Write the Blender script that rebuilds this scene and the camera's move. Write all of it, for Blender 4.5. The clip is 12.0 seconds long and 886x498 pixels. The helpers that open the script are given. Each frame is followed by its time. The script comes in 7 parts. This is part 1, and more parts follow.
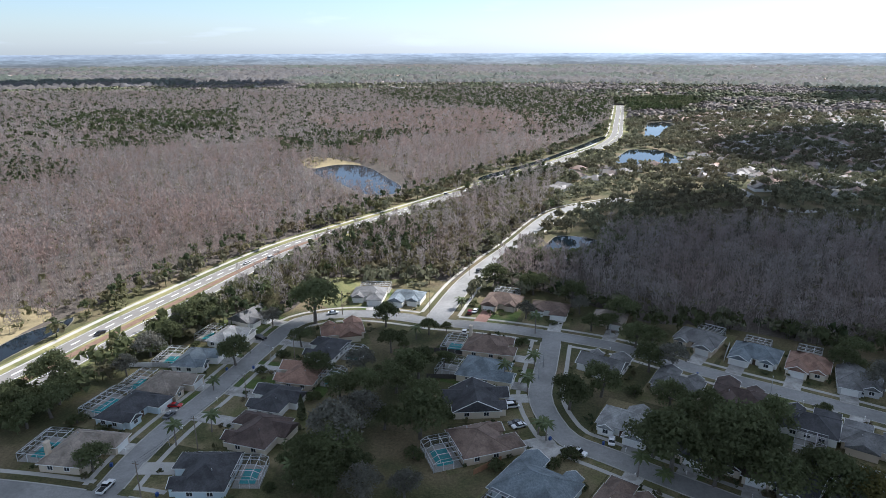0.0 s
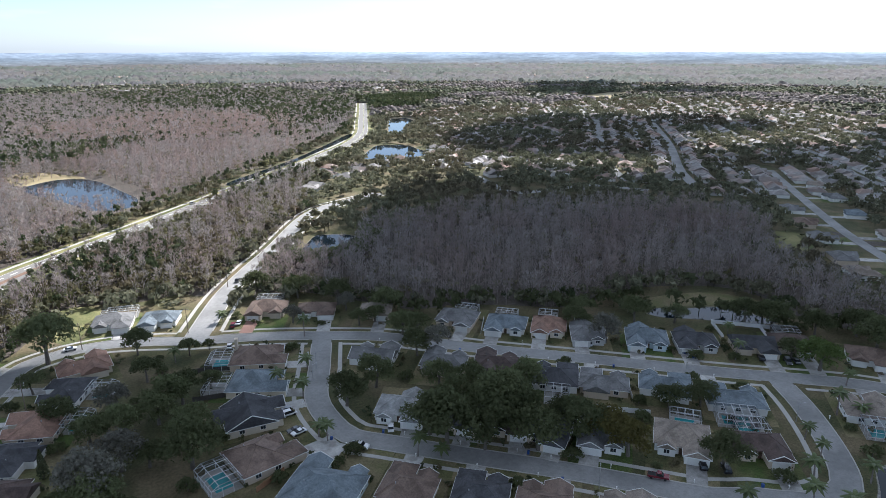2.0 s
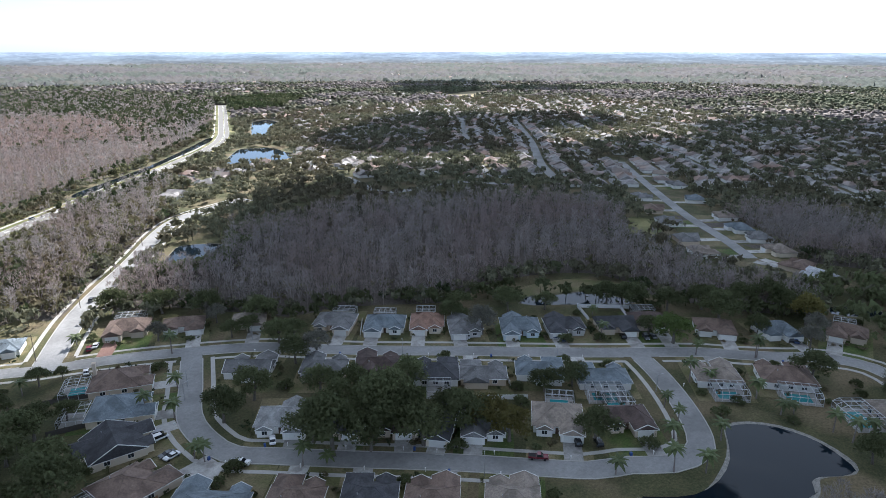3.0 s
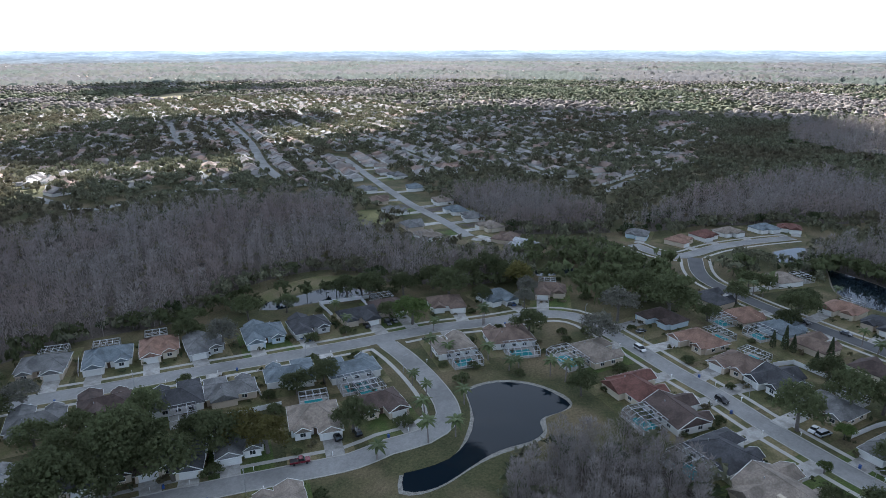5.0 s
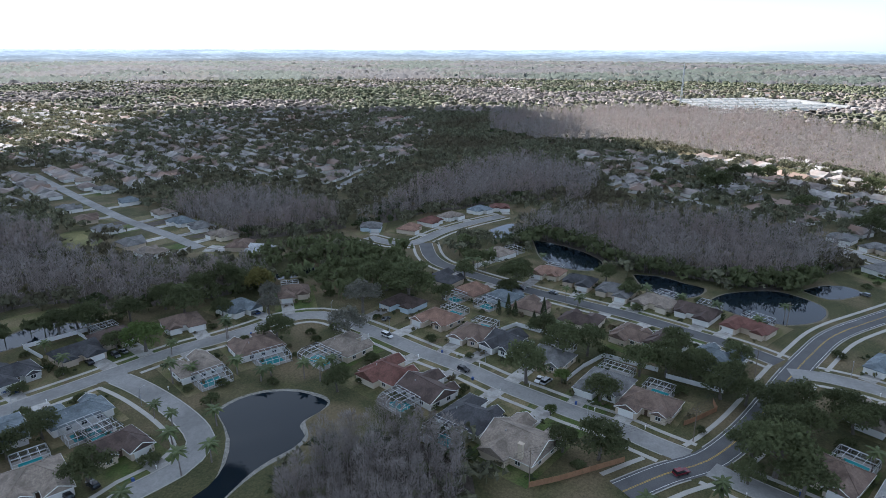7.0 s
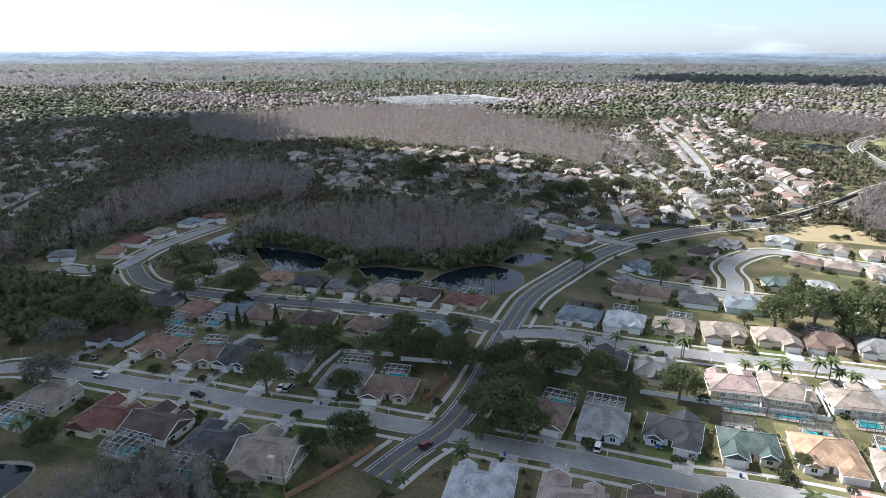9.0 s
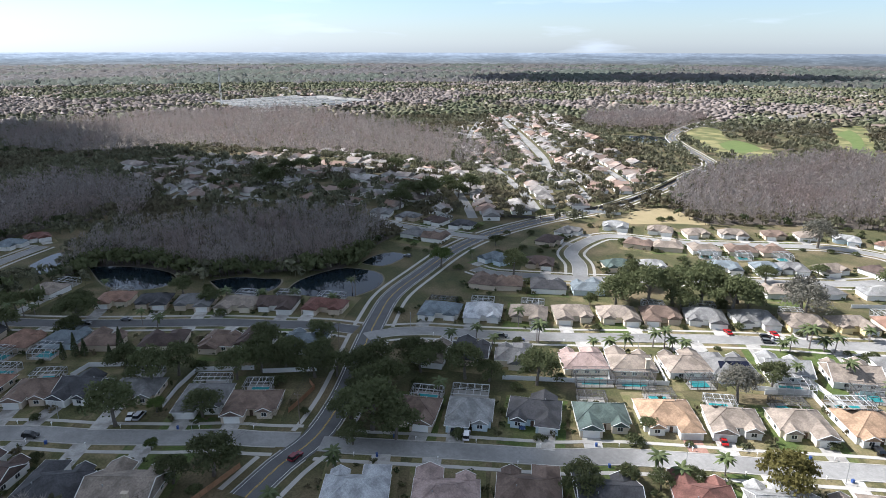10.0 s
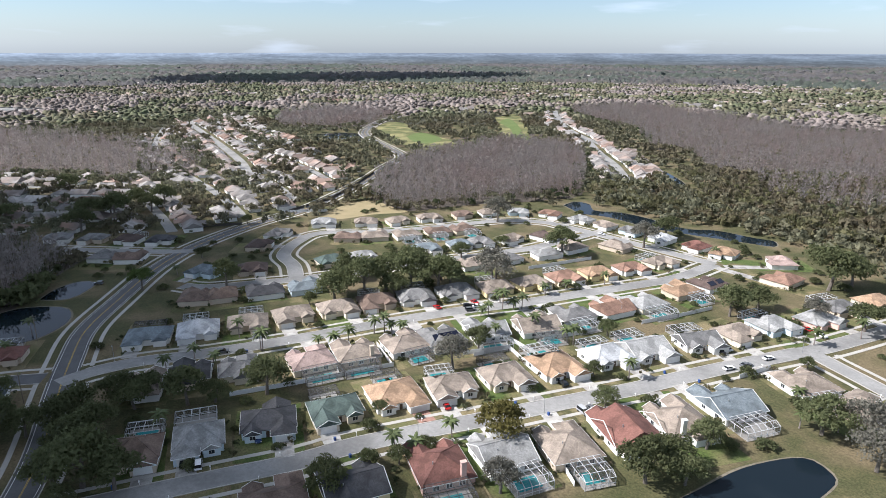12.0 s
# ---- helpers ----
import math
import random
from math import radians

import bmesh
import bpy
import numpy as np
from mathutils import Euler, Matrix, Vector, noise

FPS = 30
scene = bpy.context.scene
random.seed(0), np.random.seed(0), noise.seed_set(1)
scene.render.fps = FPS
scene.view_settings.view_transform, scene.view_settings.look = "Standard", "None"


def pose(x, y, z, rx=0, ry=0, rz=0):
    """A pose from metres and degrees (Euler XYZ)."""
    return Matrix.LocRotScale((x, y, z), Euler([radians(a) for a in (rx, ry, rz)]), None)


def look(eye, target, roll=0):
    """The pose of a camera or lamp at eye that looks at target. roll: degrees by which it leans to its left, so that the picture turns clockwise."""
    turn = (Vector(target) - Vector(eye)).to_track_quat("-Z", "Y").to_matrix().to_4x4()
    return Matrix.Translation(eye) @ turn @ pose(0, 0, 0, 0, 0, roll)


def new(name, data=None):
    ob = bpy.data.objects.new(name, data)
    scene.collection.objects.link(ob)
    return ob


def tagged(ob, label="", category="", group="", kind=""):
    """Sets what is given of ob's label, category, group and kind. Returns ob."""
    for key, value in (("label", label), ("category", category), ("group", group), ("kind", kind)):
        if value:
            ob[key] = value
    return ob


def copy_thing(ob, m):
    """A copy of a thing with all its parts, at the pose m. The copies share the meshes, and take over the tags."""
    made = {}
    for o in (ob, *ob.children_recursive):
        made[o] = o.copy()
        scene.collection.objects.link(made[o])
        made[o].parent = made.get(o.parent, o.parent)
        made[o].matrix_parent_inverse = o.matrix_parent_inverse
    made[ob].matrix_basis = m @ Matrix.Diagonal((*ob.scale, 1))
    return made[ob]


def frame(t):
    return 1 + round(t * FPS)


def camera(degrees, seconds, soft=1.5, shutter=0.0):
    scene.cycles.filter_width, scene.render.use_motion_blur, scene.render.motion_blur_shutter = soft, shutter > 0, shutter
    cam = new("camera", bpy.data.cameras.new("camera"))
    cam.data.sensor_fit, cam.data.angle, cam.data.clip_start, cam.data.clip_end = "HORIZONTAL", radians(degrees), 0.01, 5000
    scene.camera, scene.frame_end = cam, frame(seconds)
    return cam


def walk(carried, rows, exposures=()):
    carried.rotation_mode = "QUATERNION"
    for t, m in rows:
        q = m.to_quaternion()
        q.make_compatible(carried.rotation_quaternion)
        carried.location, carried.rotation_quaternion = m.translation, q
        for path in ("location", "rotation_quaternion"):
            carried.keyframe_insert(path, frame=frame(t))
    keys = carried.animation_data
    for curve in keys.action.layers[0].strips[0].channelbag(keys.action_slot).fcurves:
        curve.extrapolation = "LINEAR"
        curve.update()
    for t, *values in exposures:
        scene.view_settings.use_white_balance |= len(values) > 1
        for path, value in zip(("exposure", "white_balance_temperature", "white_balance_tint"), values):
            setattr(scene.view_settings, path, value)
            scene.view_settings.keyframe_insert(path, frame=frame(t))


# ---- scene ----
EYE = 110.0
cam = camera(68.87, 12.0, 0.75)
walk(cam, [
    (0.0, pose(0, 0, EYE, 72.85, 0.16, -0.00)),
    (0.5, pose(0, 0, EYE, 72.85, 0.20, -5.50)),
    (1.0, pose(0, 0, EYE, 72.81, 0.18, -11.08)),
    (1.5, pose(0, 0, EYE, 72.77, 0.11, -16.30)),
    (2.0, pose(0, 0, EYE, 72.74, 0.05, -21.97)),
    (2.5, pose(0, 0, EYE, 72.73, 0.06, -27.71)),
    (3.0, pose(0, 0, EYE, 72.73, -0.03, -33.56)),
    (3.2, pose(0, 0, EYE, 72.69, -0.07, -35.91)),
    (4.8, pose(0, 0, EYE, 72.66, 0.19, -55.49)),
    (5.0, pose(0, 0, EYE, 72.59, 0.04, -57.84)),
    (5.5, pose(0, 0, EYE, 72.57, -0.06, -63.75)),
    (6.0, pose(0, 0, EYE, 72.54, -0.03, -69.71)),
    (6.5, pose(0, 0, EYE, 72.55, -0.16, -75.65)),
    (7.0, pose(0, 0, EYE, 72.55, -0.16, -81.71)),
    (7.2, pose(0, 0, EYE, 72.55, -0.19, -84.16)),
    (8.8, pose(0, 0, EYE, 72.71, -0.13, -104.32)),
    (9.0, pose(0, 0, EYE, 72.72, -0.14, -106.92)),
    (9.5, pose(0, 0, EYE, 72.77, -0.10, -113.49)),
    (10.0, pose(0, 0, EYE, 72.79, -0.10, -120.05)),
    (10.5, pose(0, 0, EYE, 72.80, -0.08, -126.60)),
    (11.0, pose(0, 0, EYE, 72.81, -0.11, -133.12)),
    (11.5, pose(0, 0, EYE, 72.81, -0.11, -139.71)),
    (12.0, pose(0, 0, EYE, 72.82, -0.08, -146.30)),
], exposures=[(0.0, 0.96, 5900, 13), (2.5, 1.16, 5900, 13), (5.5, 1.46, 5900, 12), (7.0, 1.42, 5900, 12), (9.5, 1.08, 6000, 13), (12.0, 0.8, 6050, 14)])

# ---- sky and sun ----
SUN_AZ, SUN_EL = radians(50), radians(43)          # clockwise from +y
TO_SUN = Vector((math.sin(SUN_AZ) * math.cos(SUN_EL), math.cos(SUN_AZ) * math.cos(SUN_EL), math.sin(SUN_EL)))
world = bpy.data.worlds.new("sky")
scene.world = world
world.use_nodes = True
wn, wl = world.node_tree.nodes, world.node_tree.links
wn.clear()
sky = wn.new("ShaderNodeTexSky")
sky.sky_type, sky.sun_disc = "NISHITA", False
sky.sun_elevation, sky.sun_rotation = SUN_EL, SUN_AZ
sky.dust_density, sky.altitude, sky.ozone_density = 0.4, 100.0, 2.0
w_tc = wn.new("ShaderNodeTexCoord")
w_map = wn.new("ShaderNodeMapping")
w_map.inputs["Scale"].default_value = (1.0, 1.0, 7.0)
w_noise = wn.new("ShaderNodeTexNoise")
w_noise.inputs["Scale"].default_value, w_noise.inputs["Detail"].default_value = 5.0, 6.0
w_ramp = wn.new("ShaderNodeValToRGB")
w_ramp.color_ramp.elements[0].position, w_ramp.color_ramp.elements[1].position = 0.56, 0.82
w_mix = wn.new("ShaderNodeMix")
w_mix.data_type = "RGBA"
w_mix.inputs["B"].default_value = (8.0, 8.3, 8.6, 1)
w_bg, w_out = wn.new("ShaderNodeBackground"), wn.new("ShaderNodeOutputWorld")
w_bg.inputs["Strength"].default_value = 0.084
wl.new(w_tc.outputs["Generated"], w_map.inputs["Vector"])
wl.new(w_map.outputs["Vector"], w_noise.inputs["Vector"])
wl.new(w_noise.outputs["Fac"], w_ramp.inputs["Fac"])
wl.new(w_ramp.outputs["Color"], w_mix.inputs["Factor"])
wl.new(sky.outputs["Color"], w_mix.inputs["A"])
# hazy glow low over the horizon
w_sep, w_abs, w_exp, w_mul, w_hsv, w_glow = (wn.new("ShaderNode" + k) for k in ("SeparateXYZ", "Math", "Math", "Math", "HueSaturation", "Mix"))
w_abs.operation, w_exp.operation, w_mul.operation = "MULTIPLY", "EXPONENT", "MULTIPLY_ADD"
w_abs.inputs[1].default_value, w_mul.inputs[1].default_value, w_mul.inputs[2].default_value = -7.0, -0.2, 1.0
wl.new(w_tc.outputs["Generated"], w_sep.inputs["Vector"]), wl.new(w_sep.outputs["Z"], w_abs.inputs[0])
wl.new(w_abs.outputs[0], w_exp.inputs[0]), wl.new(w_exp.outputs[0], w_mul.inputs[0])
w_sat = wn.new("ShaderNodeValToRGB")          # pale at the horizon, bluer above it, white with cloud overhead
w_sat.color_ramp.elements[0].position, w_sat.color_ramp.elements[1].position = 0.0, 0.42
w_sat.color_ramp.elements[0].color, w_sat.color_ramp.elements[1].color = (0.35, 0.35, 0.35, 1), (0.16, 0.16, 0.16, 1)
for at, sat in ((0.05, 0.8), (0.16, 0.65)):
    w_sat.color_ramp.elements.new(at).color = (sat, sat, sat, 1)
wl.new(w_sep.outputs["Z"], w_sat.inputs["Fac"]), wl.new(w_sat.outputs["Color"], w_hsv.inputs["Saturation"])
w_glow.data_type, w_glow.blend_type = "RGBA", "MULTIPLY"
w_glow.inputs["Factor"].default_value = 1.0
w_tint = wn.new("ShaderNodeMix")
w_tint.data_type, w_tint.blend_type = "RGBA", "MULTIPLY"
w_tint.inputs["Factor"].default_value, w_tint.inputs["B"].default_value = 1.0, (0.875, 0.98, 1.09, 1)
wl.new(w_mix.outputs["Result"], w_hsv.inputs["Color"]), wl.new(w_hsv.outputs["Color"], w_glow.inputs["A"])
wl.new(w_mul.outputs[0], w_glow.inputs["B"]), wl.new(w_glow.outputs["Result"], w_tint.inputs["A"])
wl.new(w_tint.outputs["Result"], w_bg.inputs["Color"])
wl.new(w_bg.outputs["Background"], w_out.inputs["Surface"])
sun = new("sun", bpy.data.lights.new("sun", "SUN"))
sun.data.energy, sun.data.angle, sun.data.color = 5.0, radians(0.6), (1.0, 0.95, 0.87)
sun.matrix_world = look(TO_SUN * 500, (0, 0, 0))


# ---- materials ----
def mat(name, a, b, scale=1.0, rough=0.9, bump=0.0, fine=8.0, vary=0.0, metal=0.0, spec=0.3, stretch=(1, 1, 1), c=None, big=0.0, island=False, grain=0.0, size=0.6, thin=0.0):
    """Two colours mixed by noise at two scales (in metres), a third in large patches, tone varied by object or by island."""
    m = bpy.data.materials.new(name)
    m.use_nodes = True
    n, l = m.node_tree.nodes, m.node_tree.links
    p = n["Principled BSDF"]
    p.inputs["Roughness"].default_value, p.inputs["Metallic"].default_value = rough, metal
    p.inputs["Specular IOR Level"].default_value = spec
    geo = n.new("ShaderNodeNewGeometry")
    mp = n.new("ShaderNodeMapping")
    mp.inputs["Scale"].default_value = stretch
    l.new(geo.outputs["Position"], mp.inputs["Vector"])
    n1, n2 = n.new("ShaderNodeTexNoise"), n.new("ShaderNodeTexNoise")
    n1.inputs["Scale"].default_value, n1.inputs["Detail"].default_value = 1 / scale, 5
    n2.inputs["Scale"].default_value, n2.inputs["Detail"].default_value = fine / scale, 4
    l.new(mp.outputs["Vector"], n1.inputs["Vector"]), l.new(mp.outputs["Vector"], n2.inputs["Vector"])
    add = n.new("ShaderNodeMath")
    add.operation = "ADD"
    l.new(n1.outputs["Fac"], add.inputs[0]), l.new(n2.outputs["Fac"], add.inputs[1])
    rng = n.new("ShaderNodeMapRange")
    rng.inputs["From Min"].default_value, rng.inputs["From Max"].default_value = 0.7, 1.3
    l.new(add.outputs[0], rng.inputs["Value"])
    mix = n.new("ShaderNodeMix")
    mix.data_type = "RGBA"
    mix.inputs["A"].default_value, mix.inputs["B"].default_value = (*a, 1), (*b, 1)
    l.new(rng.outputs["Result"], mix.inputs["Factor"])
    out = mix.outputs["Result"]
    if c:
        n3, r3, m3 = n.new("ShaderNodeTexNoise"), n.new("ShaderNodeMapRange"), n.new("ShaderNodeMix")
        m3.data_type = "RGBA"
        n3.inputs["Scale"].default_value, n3.inputs["Detail"].default_value = 1 / big, 3
        l.new(geo.outputs["Position"], n3.inputs["Vector"])
        r3.inputs["From Min"].default_value, r3.inputs["From Max"].default_value = 0.45, 0.62
        l.new(n3.outputs["Fac"], r3.inputs["Value"]), l.new(r3.outputs["Result"], m3.inputs["Factor"])
        m3.inputs["B"].default_value = (*c, 1)
        l.new(out, m3.inputs["A"])
        out = m3.outputs["Result"]
    if vary:
        src = geo.outputs["Random Per Island"] if island else n.new("ShaderNodeObjectInfo").outputs["Random"]
        r4, hsv = n.new("ShaderNodeMapRange"), n.new("ShaderNodeHueSaturation")
        r4.inputs["To Min"].default_value, r4.inputs["To Max"].default_value = 1 - vary, 1 + vary
        l.new(src, r4.inputs["Value"]), l.new(r4.outputs["Result"], hsv.inputs["Value"]), l.new(out, hsv.inputs["Color"])
        out = hsv.outputs["Color"]
    if grain:
        n5, r5, h5 = n.new("ShaderNodeTexNoise"), n.new("ShaderNodeMapRange"), n.new("ShaderNodeHueSaturation")
        n5.inputs["Scale"].default_value, n5.inputs["Detail"].default_value, n5.inputs["Roughness"].default_value = 1 / size, 5, 0.75
        r5.inputs["From Min"].default_value, r5.inputs["From Max"].default_value = 0.32, 0.68
        r5.inputs["To Min"].default_value, r5.inputs["To Max"].default_value = 1 - grain, 1 + grain
        l.new(mp.outputs["Vector"], n5.inputs["Vector"]), l.new(n5.outputs["Fac"], r5.inputs["Value"])
        l.new(r5.outputs["Result"], h5.inputs["Value"]), l.new(out, h5.inputs["Color"])
        out = h5.outputs["Color"]
    l.new(out, p.inputs["Base Color"])
    if thin:
        tr, ms = n.new("ShaderNodeBsdfTranslucent"), n.new("ShaderNodeMixShader")
        ms.inputs["Fac"].default_value = thin
        l.new(out, tr.inputs["Color"]), l.new(p.outputs["BSDF"], ms.inputs[1]), l.new(tr.outputs["BSDF"], ms.inputs[2])
        l.new(ms.outputs["Shader"], n["Material Output"].inputs["Surface"])
    if bump:
        bp = n.new("ShaderNodeBump")
        bp.inputs["Strength"].default_value, bp.inputs["Distance"].default_value = 0.8, bump
        l.new(n2.outputs["Fac"], bp.inputs["Height"]), l.new(bp.outputs["Normal"], p.inputs["Normal"])
    return m


def glassy(name, colour, rough=0.08, clear=0.0):
    m = bpy.data.materials.new(name)
    m.use_nodes = True
    n, l = m.node_tree.nodes, m.node_tree.links
    p = n["Principled BSDF"]
    p.inputs["Base Color"].default_value, p.inputs["Roughness"].default_value = (*colour, 1), rough
    if clear:
        t, x = n.new("ShaderNodeBsdfTransparent"), n.new("ShaderNodeMixShader")
        x.inputs["Fac"].default_value = clear
        l.new(p.outputs["BSDF"], x.inputs[1]), l.new(t.outputs["BSDF"], x.inputs[2])
        l.new(x.outputs["Shader"], n["Material Output"].inputs["Surface"])
    return m


def water(name, colour, ripple=0.02, scale=1.5):
    m = glassy(name, colour, 0.03)
    n, l = m.node_tree.nodes, m.node_tree.links
    p = n["Principled BSDF"]
    p.inputs["IOR"].default_value, p.inputs["Specular IOR Level"].default_value = 1.33, 0.22
    tex, bp = n.new("ShaderNodeTexNoise"), n.new("ShaderNodeBump")
    tex.inputs["Scale"].default_value, bp.inputs["Distance"].default_value, bp.inputs["Strength"].default_value = 1 / scale, ripple, 0.3
    geo = n.new("ShaderNodeNewGeometry")
    l.new(geo.outputs["Position"], tex.inputs["Vector"]), l.new(tex.outputs["Fac"], bp.inputs["Height"]), l.new(bp.outputs["Normal"], p.inputs["Normal"])
    return m


GRASS = mat("lawn_grass", (0.042, 0.05, 0.019), (0.1, 0.092, 0.042), 7, 1.0, 0.08, 12, c=(0.145, 0.115, 0.066), big=24, grain=0.4, size=0.9)
LAWNS = [mat("green_lawn", (0.046, 0.075, 0.019), (0.092, 0.122, 0.034), 4, 1.0, 0.08, 9, c=(0.14, 0.13, 0.06), big=12, grain=0.4, size=0.7), mat("olive_lawn", (0.058, 0.066, 0.025), (0.115, 0.108, 0.048), 4, 1.0, 0.08, 9, c=(0.20, 0.165, 0.09), big=10, grain=0.4, size=0.7),
         mat("dormant_lawn", (0.13, 0.11, 0.058), (0.21, 0.175, 0.1), 4, 1.0, 0.08, 9, c=(0.12, 0.12, 0.05), big=10, grain=0.35, size=0.7)]
VERGE = mat("verge_grass", (0.065, 0.083, 0.028), (0.14, 0.138, 0.056), 6, 1.0, 0.05, 14, c=(0.24, 0.22, 0.10), big=25, grain=0.35, size=0.8)
FAIRWAY = mat("fairway_grass", (0.085, 0.125, 0.035), (0.13, 0.165, 0.055), 12, 1.0, 0.03, 14)
DRYGRASS = mat("dry_grass", (0.24, 0.20, 0.11), (0.32, 0.26, 0.15), 8, 1.0, 0.05, 14)
LITTER = mat("leaf_litter", (0.062, 0.053, 0.043), (0.12, 0.10, 0.083), 4, 1.0, 0.2, 9, grain=0.4, size=1.0)
FAR_LAND = mat("far_land", (0.035, 0.04, 0.024), (0.08, 0.074, 0.05), 28, 1.0, 0.0, 9, c=(0.075, 0.067, 0.045), big=260)
CONCRETE = mat("street_concrete", (0.235, 0.232, 0.224), (0.30, 0.295, 0.283), 7, 0.9, 0.004, 12, c=(0.20, 0.197, 0.19), big=18, grain=0.14, size=1.5)
WALKWAY = mat("sidewalk_concrete", (0.36, 0.345, 0.315), (0.45, 0.43, 0.395), 3, 0.9, 0.004, 10)
DRIVE = mat("driveway_concrete", (0.34, 0.33, 0.31), (0.46, 0.445, 0.415), 3, 0.9, 0.004, 10, vary=0.22, c=(0.27, 0.255, 0.235), big=3.5, grain=0.15, size=0.8)
PAVER = mat("brick_pavers", (0.26, 0.14, 0.11), (0.36, 0.22, 0.17), 0.6, 0.9, 0.01, 6)
ASPHALT = mat("asphalt", (0.085, 0.085, 0.088), (0.13, 0.13, 0.132), 5, 0.9, 0.005, 14)
HIGHWAY = mat("worn_highway_asphalt", (0.165, 0.157, 0.145), (0.225, 0.214, 0.198), 14, 0.9, 0.005, 14)
SOIL = mat("red_mulch", (0.14, 0.085, 0.06), (0.22, 0.145, 0.105), 2, 1.0, 0.1, 9)
RIPRAP = mat("pond_stones", (0.13, 0.125, 0.11), (0.36, 0.345, 0.31), 0.9, 1.0, 0.15, 3)
SAND = mat("sandy_bank", (0.12, 0.105, 0.075), (0.22, 0.195, 0.15), 2, 1.0, 0.08, 8)
LINE_W, LINE_Y = mat("white_road_paint", (0.7, 0.7, 0.68), (0.8, 0.8, 0.78), 1), mat("yellow_road_paint", (0.55, 0.36, 0.06), (0.62, 0.42, 0.1), 1)
STUCCO = {k: mat("stucco_" + k, v, tuple(min(1, x * 1.12) for x in v), 1.5, 0.9, 0.004, 12, vary=0.06) for k, v in dict(
    white=(0.70, 0.69, 0.66), cream=(0.62, 0.55, 0.44), tan=(0.50, 0.42, 0.33), blue=(0.50, 0.58, 0.62), grey=(0.45, 0.45, 0.44), pink=(0.62, 0.42, 0.36), yellow=(0.66, 0.56, 0.32)).items()}
ROOF = {k: mat("shingles_" + k, v, tuple(x * 1.35 for x in v), 2.2, 0.95, 0.012, 16, vary=0.12, c=tuple(x * 0.78 for x in v), big=4, grain=0.26, size=0.55) for k, v in dict(
    tan=(0.225, 0.188, 0.155), grey=(0.15, 0.148, 0.145), dark=(0.062, 0.062, 0.066), brown=(0.15, 0.108, 0.086), terra=(0.22, 0.135, 0.10), orange=(0.28, 0.19, 0.125),
    blue=(0.145, 0.17, 0.185), green=(0.075, 0.10, 0.09), red=(0.14, 0.068, 0.055), pale=(0.25, 0.25, 0.243), white=(0.37, 0.378, 0.385), pink=(0.30, 0.225, 0.20), umber=(0.085, 0.062, 0.054)).items()}
TRIM = mat("white_trim", (0.72, 0.72, 0.70), (0.8, 0.8, 0.78), 2, 0.6)
DOORWHITE = mat("garage_door_paint", (0.66, 0.66, 0.63), (0.74, 0.73, 0.70), 2, 0.5, vary=0.1)
DOORDARK = mat("front_door_paint", (0.07, 0.045, 0.03), (0.11, 0.07, 0.05), 1, 0.5)
PANE = glassy("window_pane", (0.03, 0.035, 0.04), 0.06)
CAGE_W, CAGE_D = mat("white_aluminium", (0.52, 0.53, 0.54), (0.62, 0.63, 0.64), 2, 0.5), mat("bronze_aluminium", (0.07, 0.065, 0.06), (0.1, 0.09, 0.085), 2, 0.5)
SCREEN = glassy("insect_screen", (0.10, 0.10, 0.10), 1.0, 0.72)
POOLWATER = water("pool_water", (0.05, 0.34, 0.36), 0.01, 0.6)
POND = water("pond_water", (0.008, 0.014, 0.02), 0.03, 2.5)
SOLAR = glassy("solar_cells", (0.012, 0.014, 0.028), 0.12)
VINYL = mat("white_vinyl_fence", (0.70, 0.71, 0.71), (0.78, 0.78, 0.78), 2, 0.5)
PLANK = mat("cedar_fence", (0.24, 0.13, 0.07), (0.34, 0.19, 0.11), 0.8, 0.9, vary=0.12)
DARKPLANK = mat("weathered_fence", (0.06, 0.055, 0.05), (0.1, 0.09, 0.08), 0.8, 0.9)
POLEWOOD = mat("utility_pole_wood", (0.14, 0.11, 0.09), (0.22, 0.18, 0.14), 0.6, 0.95)
METAL = mat("grey_metal", (0.36, 0.37, 0.38), (0.44, 0.45, 0.46), 1, 0.45, metal=0.6)
CABLE = mat("black_cable", (0.02, 0.02, 0.02), (0.03, 0.03, 0.03), 1, 0.6)
BARK = mat("oak_bark", (0.10, 0.085, 0.07), (0.17, 0.15, 0.13), 0.4, 1.0)
PALEBARK = mat("cypress_bark", (0.15, 0.125, 0.115), (0.26, 0.225, 0.205), 3, 1.0, vary=0.2, island=True)
LEAF = mat("oak_leaves", (0.068, 0.082, 0.038), (0.15, 0.162, 0.082), 1.6, 0.85, vary=0.25, spec=0.1, thin=0.45)
LEAFGREEN = mat("bright_leaves", (0.07, 0.105, 0.03), (0.14, 0.18, 0.058), 1.6, 0.8, vary=0.25, spec=0.2, thin=0.4)
LEAFYELLOW = mat("ochre_leaves", (0.10, 0.09, 0.028), (0.17, 0.15, 0.05), 1.6, 0.8, vary=0.25, spec=0.2, thin=0.4)
LEAFGREY = mat("mossy_grey_leaves", (0.10, 0.098, 0.08), (0.20, 0.19, 0.157), 1.6, 0.9, vary=0.2, spec=0.2, thin=0.35)
PINE = mat("pine_needles", (0.036, 0.052, 0.024), (0.075, 0.092, 0.04), 2, 0.85, vary=0.3, island=True, c=(0.09, 0.098, 0.05), big=60, thin=0.35)
PALM = mat("palm_fronds", (0.05, 0.07, 0.025), (0.10, 0.12, 0.045), 1, 0.7, vary=0.2)
